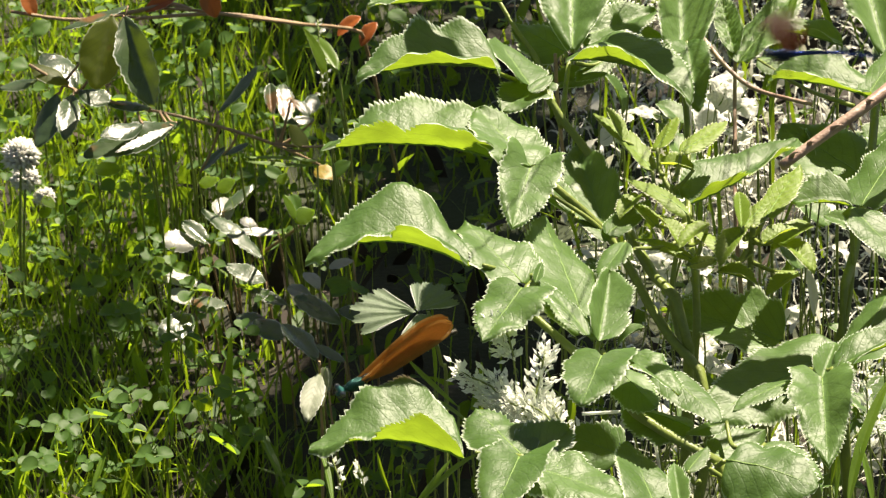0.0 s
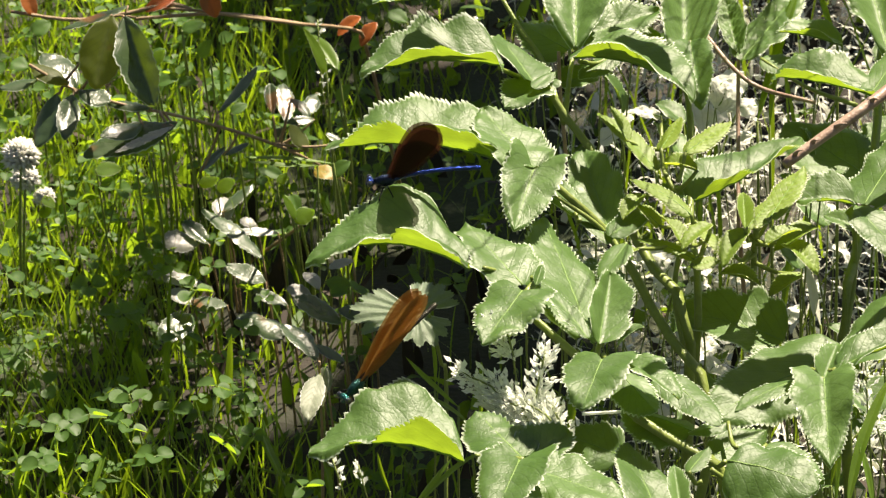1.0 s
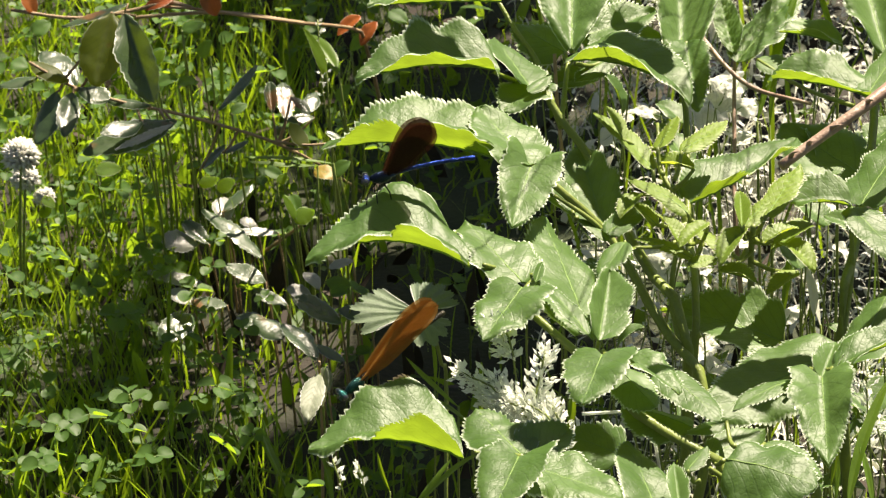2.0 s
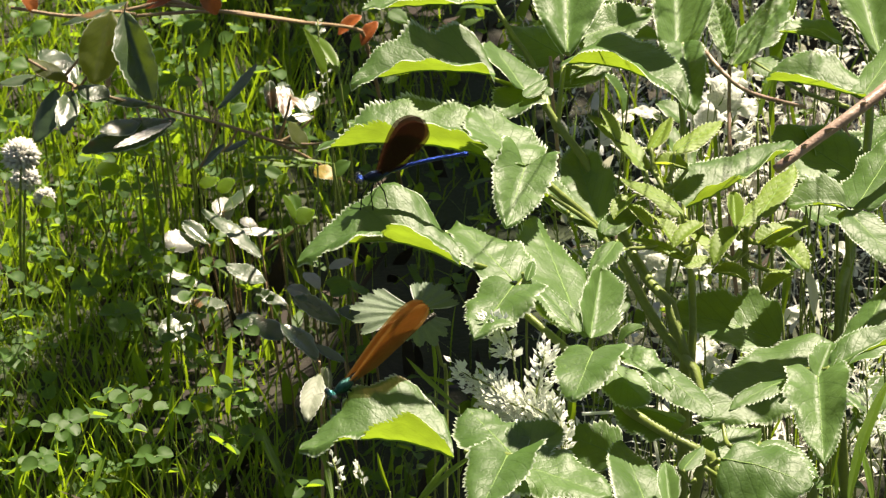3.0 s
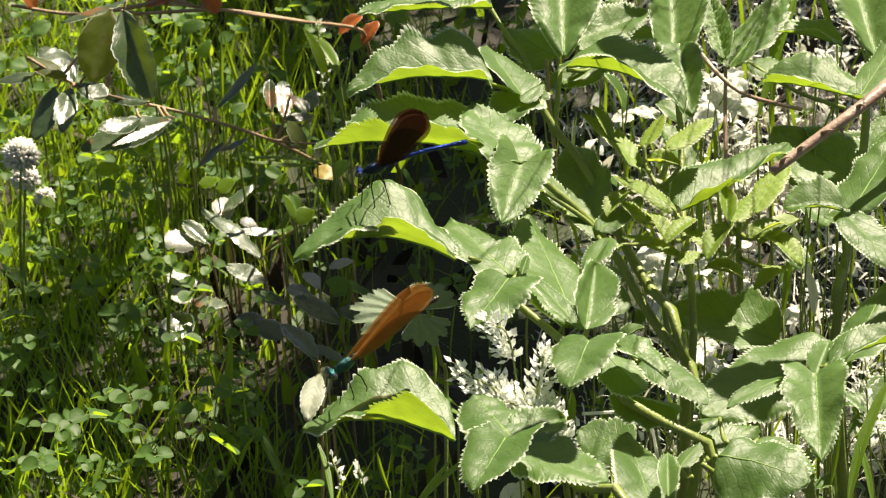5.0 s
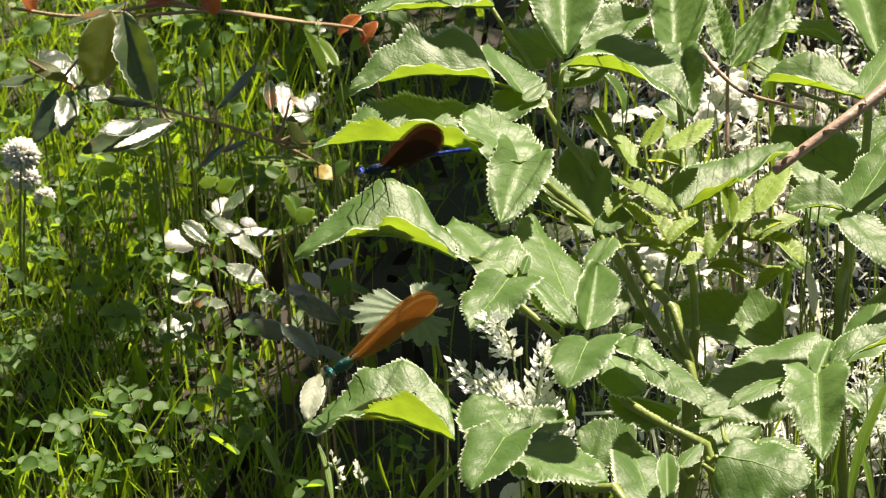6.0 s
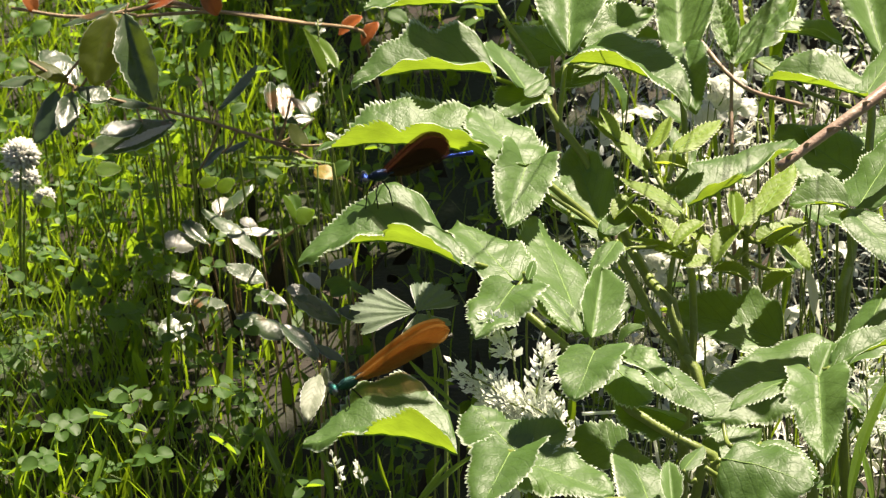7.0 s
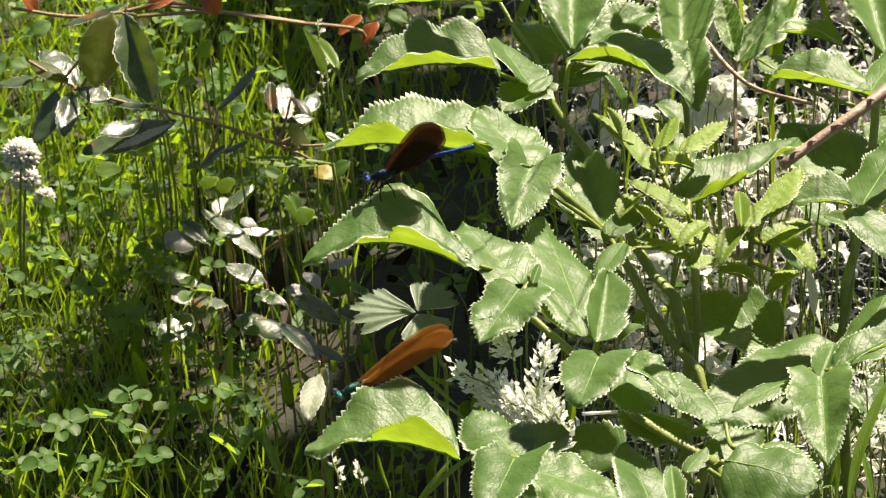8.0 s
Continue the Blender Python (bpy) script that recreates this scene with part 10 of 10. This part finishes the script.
    walk(elder_f, [(0, swing((0.2100, 0.0000, 0.0000), 0.23, 0.40, 0.24)), (0.5, swing((0.2100, 0.0000, 0.0000), 0.37, 0.51, -0.18)), (1, swing((0.2100, 0.0000, 0.0000), 0.42, 0.59, 0.04)), (1.5, swing((0.2100, 0.0000, 0.0000), 0.31, 0.54, 0.25)), (3, swing((0.2100, 0.0000, 0.0000), 0.03, 0.10, 0.00)), (3.5, swing((0.2100, 0.0000, 0.0000), 0.00, 0.00, 0.00)), (4, swing((0.2100, 0.0000, 0.0000), -0.16, -0.13, -0.01)), (4.5, swing((0.2100, 0.0000, 0.0000), -0.38, -0.11, -0.03)), (6, swing((0.2100, 0.0000, 0.0000), -0.18, 0.10, -0.46)), (6.5, swing((0.2100, 0.0000, 0.0000), 0.02, 0.15, -0.00)), (7, swing((0.2100, 0.0000, 0.0000), 0.04, 0.14, 0.00)), (7.5, swing((0.2100, 0.0000, 0.0000), 0.20, 0.35, -0.42)), (8, swing((0.2100, 0.0000, 0.0000), 0.24, 0.30, 0.24))])
    walk(bramble, [(0, swing((0.1700, 0.1600, 0.0000), 0.24, 0.57, -0.01)), (0.5, swing((0.1700, 0.1600, 0.0000), 0.40, 0.75, -0.35)), (1, swing((0.1700, 0.1600, 0.0000), 0.43, 0.92, -0.19)), (1.5, swing((0.1700, 0.1600, 0.0000), 0.27, 0.83, 0.04)), (3, swing((0.1700, 0.1600, 0.0000), 0.10, 0.14, -0.22)), (3.5, swing((0.1700, 0.1600, 0.0000), 0.00, 0.00, 0.00)), (4, swing((0.1700, 0.1600, 0.0000), -0.11, -0.16, -0.35)), (4.5, swing((0.1700, 0.1600, 0.0000), -0.38, -0.31, -0.40)), (6, swing((0.1700, 0.1600, 0.0000), -0.56, -0.49, 0.32)), (6.5, swing((0.1700, 0.1600, 0.0000), -0.20, -0.06, 0.42)), (7, swing((0.1700, 0.1600, 0.0000), -0.10, -0.00, 0.31)), (7.5, swing((0.1700, 0.1600, 0.0000), -0.10, -0.00, 0.31)), (8, swing((0.1700, 0.1600, 0.0000), 0.18, 0.58, -0.02))])
    walk(bramble_top, [(0, swing((0.1700, 0.3000, 0.0000), -0.32, 0.52, 0.22)), (0.5, swing((0.1700, 0.3000, 0.0000), -0.32, 0.52, 0.22)), (1, swing((0.1700, 0.3000, 0.0000), -0.51, 0.81, 0.33)), (1.5, swing((0.1700, 0.3000, 0.0000), -0.51, 0.72, 0.29)), (3, swing((0.1700, 0.3000, 0.0000), 0.00, 0.05, 0.02)), (3.5, swing((0.1700, 0.3000, 0.0000), 0.00, 0.00, 0.00)), (4, swing((0.1700, 0.3000, 0.0000), 0.19, -0.24, -0.10)), (4.5, swing((0.1700, 0.3000, 0.0000), 0.25, -0.29, -0.12)), (6, swing((0.1700, 0.3000, 0.0000), 0.20, -0.11, -0.04)), (6.5, swing((0.1700, 0.3000, 0.0000), -0.12, 0.24, 0.10)), (7, swing((0.1700, 0.3000, 0.0000), -0.12, 0.24, 0.10)), (7.5, swing((0.1700, 0.3000, 0.0000), -0.19, 0.29, 0.12)), (8, swing((0.1700, 0.3000, 0.0000), -0.38, 0.57, 0.24))])
    walk(bramble_cane, [(0, swing((0.3600, 0.0200, 0.0000), 0.21, 0.45, 0.06)), (0.5, swing((0.3600, 0.0200, 0.0000), 0.21, 0.45, 0.06)), (1, swing((0.3600, 0.0200, 0.0000), 0.29, 0.70, 0.06)), (1.5, swing((0.3600, 0.0200, 0.0000), 0.16, 0.62, -0.01)), (3, swing((0.3600, 0.0200, 0.0000), 0.07, 0.04, 0.04)), (3.5, swing((0.3600, 0.0200, 0.0000), 0.00, 0.00, 0.00)), (4, swing((0.3600, 0.0200, 0.0000), -0.02, -0.21, 0.02)), (4.5, swing((0.3600, 0.0200, 0.0000), 0.01, -0.25, 0.06)), (6, swing((0.3600, 0.0200, 0.0000), 0.17, -0.09, 0.13)), (6.5, swing((0.3600, 0.0200, 0.0000), 0.12, 0.21, 0.05)), (7, swing((0.3600, 0.0200, 0.0000), 0.12, 0.21, 0.05)), (7.5, swing((0.3600, 0.0200, 0.0000), 0.09, 0.25, 0.01)), (8, swing((0.3600, 0.0200, 0.0000), 0.17, 0.50, 0.02))])
    walk(willow, [(0, swing((-0.0200, 0.6200, 0.0000), 0.29, -0.28, 0.47)), (0.5, swing((-0.0200, 0.6200, 0.0000), 0.36, -0.01, 0.32)), (1, swing((-0.0200, 0.6200, 0.0000), 0.29, -0.28, 0.47)), (1.5, swing((-0.0200, 0.6200, 0.0000), 0.14, -0.29, 0.48)), (3, swing((-0.0200, 0.6200, 0.0000), -0.03, -0.10, 0.14)), (3.5, swing((-0.0200, 0.6200, 0.0000), 0.00, 0.00, 0.00)), (4, swing((-0.0200, 0.6200, 0.0000), 0.05, 0.19, -0.29)), (4.5, swing((-0.0200, 0.6200, 0.0000), 0.01, 0.22, -0.41)), (6, swing((-0.0200, 0.6200, 0.0000), -0.05, -0.15, 0.14)), (6.5, swing((-0.0200, 0.6200, 0.0000), 0.21, 0.16, -0.15)), (7, swing((-0.0200, 0.6200, 0.0000), 0.24, 0.06, 0.05)), (7.5, swing((-0.0200, 0.6200, 0.0000), 0.19, -0.09, 0.19)), (8, swing((-0.0200, 0.6200, 0.0000), 0.24, 0.06, 0.05))])
    walk(shade_tree, [(t, pose(1.5, 1.9, 0, 0.35 * math.sin(1.9 * t), 0.3 * math.sin(1.3 * t + 1), 1.1 * math.sin(1.1 * t - 0.6))) for t in (0, 0.5, 1, 1.5, 2, 2.5, 3, 3.5, 4, 4.5, 5, 5.5, 6, 6.5, 7, 7.5, 8)])
    walk(male, [
        (0, perch((0.1345, 0.0577, 0.3623), (0.1852, 0.0569, 0.3606), 25)),
        (0.1, perch((0.1115, 0.0550, 0.3613), (0.1561, 0.0802, 0.3442), 10)),
        (0.2, perch((0.0754, 0.0167, 0.3312), (0.1058, 0.0519, 0.3120), 10)),
        (0.3, perch((0.0565, 0.0148, 0.3318), (0.0898, 0.0481, 0.3085), 20)),
        (0.4, perch((0.0300, 0.0151, 0.3372), (0.0611, 0.0415, 0.3227), 20)),
        (0.5, perch((0.0152, 0.0258, 0.3411), (0.0618, 0.0250, 0.3394), 15)),
        (0.6, perch((-0.0074, 0.0279, 0.3268), (0.0352, 0.0302, 0.3317), 10)),
        (0.7, perch((-0.0250, 0.0235, 0.3220), (0.0181, 0.0244, 0.3241), 5)),
        (0.8, perch((-0.0298, 0.0207, 0.3209), (0.0166, 0.0231, 0.3259), 3)),
        (0.9, perch((-0.0302, 0.0188, 0.3215), (0.0171, 0.0202, 0.3244), 0)),
        (1, perch((-0.0297, 0.0171, 0.3225), (0.0178, 0.0195, 0.3277), 0)),
        (1.5, perch((-0.0300, 0.0174, 0.3231), (0.0189, 0.0211, 0.3311), 0)),
        (3, perch((-0.0339, 0.0175, 0.3234), (0.0120, 0.0220, 0.3330), 0)),
        (3.5, perch((-0.0339, 0.0175, 0.3234), (0.0118, 0.0219, 0.3328), 0)),
        (4, perch((-0.0357, 0.0180, 0.3244), (0.0108, 0.0229, 0.3351), 0)),
        (4.5, perch((-0.0346, 0.0187, 0.3259), (0.0113, 0.0241, 0.3376), 0)),
        (6, perch((-0.0332, 0.0187, 0.3259), (0.0127, 0.0226, 0.3344), 0)),
        (6.5, perch((-0.0318, 0.0181, 0.3246), (0.0154, 0.0205, 0.3298), 0)),
        (7, perch((-0.0318, 0.0177, 0.3238), (0.0136, 0.0221, 0.3332), 0)),
        (7.5, perch((-0.0316, 0.0176, 0.3236), (0.0136, 0.0225, 0.3340), 0)),
        (8, perch((-0.0307, 0.0175, 0.3234), (0.0136, 0.0231, 0.3355), 0))])
    walk(female, [
        (0, perch((-0.0395, -0.0912, 0.2820), (0.0035, -0.0729, 0.2976), 0)),
        (0.2, perch((-0.0391, -0.0912, 0.2820), (0.0035, -0.0726, 0.2982), 0)),
        (0.4, perch((-0.0384, -0.0917, 0.2808), (0.0002, -0.0714, 0.3008), 0)),
        (0.6, perch((-0.0380, -0.0922, 0.2799), (-0.0020, -0.0700, 0.3037), 0)),
        (1, perch((-0.0380, -0.0923, 0.2797), (-0.0035, -0.0684, 0.3071), 0)),
        (1.5, perch((-0.0375, -0.0918, 0.2807), (0.0004, -0.0692, 0.3055), 0)),
        (3, perch((-0.0430, -0.0918, 0.2807), (-0.0035, -0.0698, 0.3041), 0)),
        (3.5, perch((-0.0434, -0.0913, 0.2816), (-0.0042, -0.0705, 0.3028), 0)),
        (4, perch((-0.0423, -0.0892, 0.2862), (-0.0042, -0.0686, 0.3067), 0)),
        (4.5, perch((-0.0425, -0.0885, 0.2878), (-0.0031, -0.0674, 0.3093), 0)),
        (6, perch((-0.0436, -0.0881, 0.2886), (-0.0020, -0.0688, 0.3063), 0)),
        (6.5, perch((-0.0428, -0.0899, 0.2848), (0.0013, -0.0720, 0.2994), 0)),
        (7, perch((-0.0423, -0.0908, 0.2828), (0.0024, -0.0734, 0.2964), 0)),
        (7.5, perch((-0.0419, -0.0912, 0.2820), (0.0031, -0.0736, 0.2960), 0)),
        (8, perch((-0.0404, -0.0919, 0.2805), (0.0040, -0.0742, 0.2948), 0))])
    beats = [(0, 85, 70), (0.033, 85, 92), (0.067, 72, 10), (0.1, 72, 30), (0.133, 72, 50), (0.167, 80, 16), (0.2, 80, 36), (0.233, 80, 56), (0.267, 85, 60), (0.3, 85, 80), (0.333, 85, 100), (0.367, 85, 65), (0.4, 85, 85), (0.433, 85, 105), (0.467, 80, 76), (0.5, 80, 92), (0.533, 80, 108), (0.567, 76, 24), (0.6, 76, 42), (0.633, 76, 60), (0.667, 70, 30), (0.7, 70, 50), (0.733, 70, 70), (0.767, 60, 10), (0.8, 60, 18), (0.833, 60, 26), (0.9, 38, 3), (1, 36, 1.5), (1.5, 34, 1.5), (3, 34, 1.5), (3.5, 34, 1.5), (4, 33, 1.5), (4.5, 32, 1.5), (6, 14, 1.5), (6.5, 5, 1.5), (7, 8, 1.5), (7.5, 11, 1.5), (8, 17, 1.5)]
    for w in male_wings:
        walk(w, wing_rows(w, beats))
    beats = [(0, 4, 2), (0.2, 6, 3), (0.267, 16, 6), (0.367, 38, 17), (0.4, 42, 26), (0.433, 46, 35), (0.467, 36, 13), (0.5, 40, 22), (0.533, 44, 31), (0.567, 34, 15), (0.6, 38, 24), (0.633, 42, 33), (0.667, 30, 13), (0.7, 34, 22), (0.733, 38, 31), (0.767, 26, 10), (0.8, 30, 18), (0.833, 34, 26), (0.9, 18, 8), (1, 10, 5), (1.5, 7, 3), (3, 6, 2), (3.5, 5, 2), (4, 5, 2), (4.5, 5, 2), (6, 4, 2), (6.5, 3, 2), (7, 3, 2), (7.5, 3, 2), (8, 3, 2)]
    for w in female_wings:
        walk(w, wing_rows(w, beats))


motions()
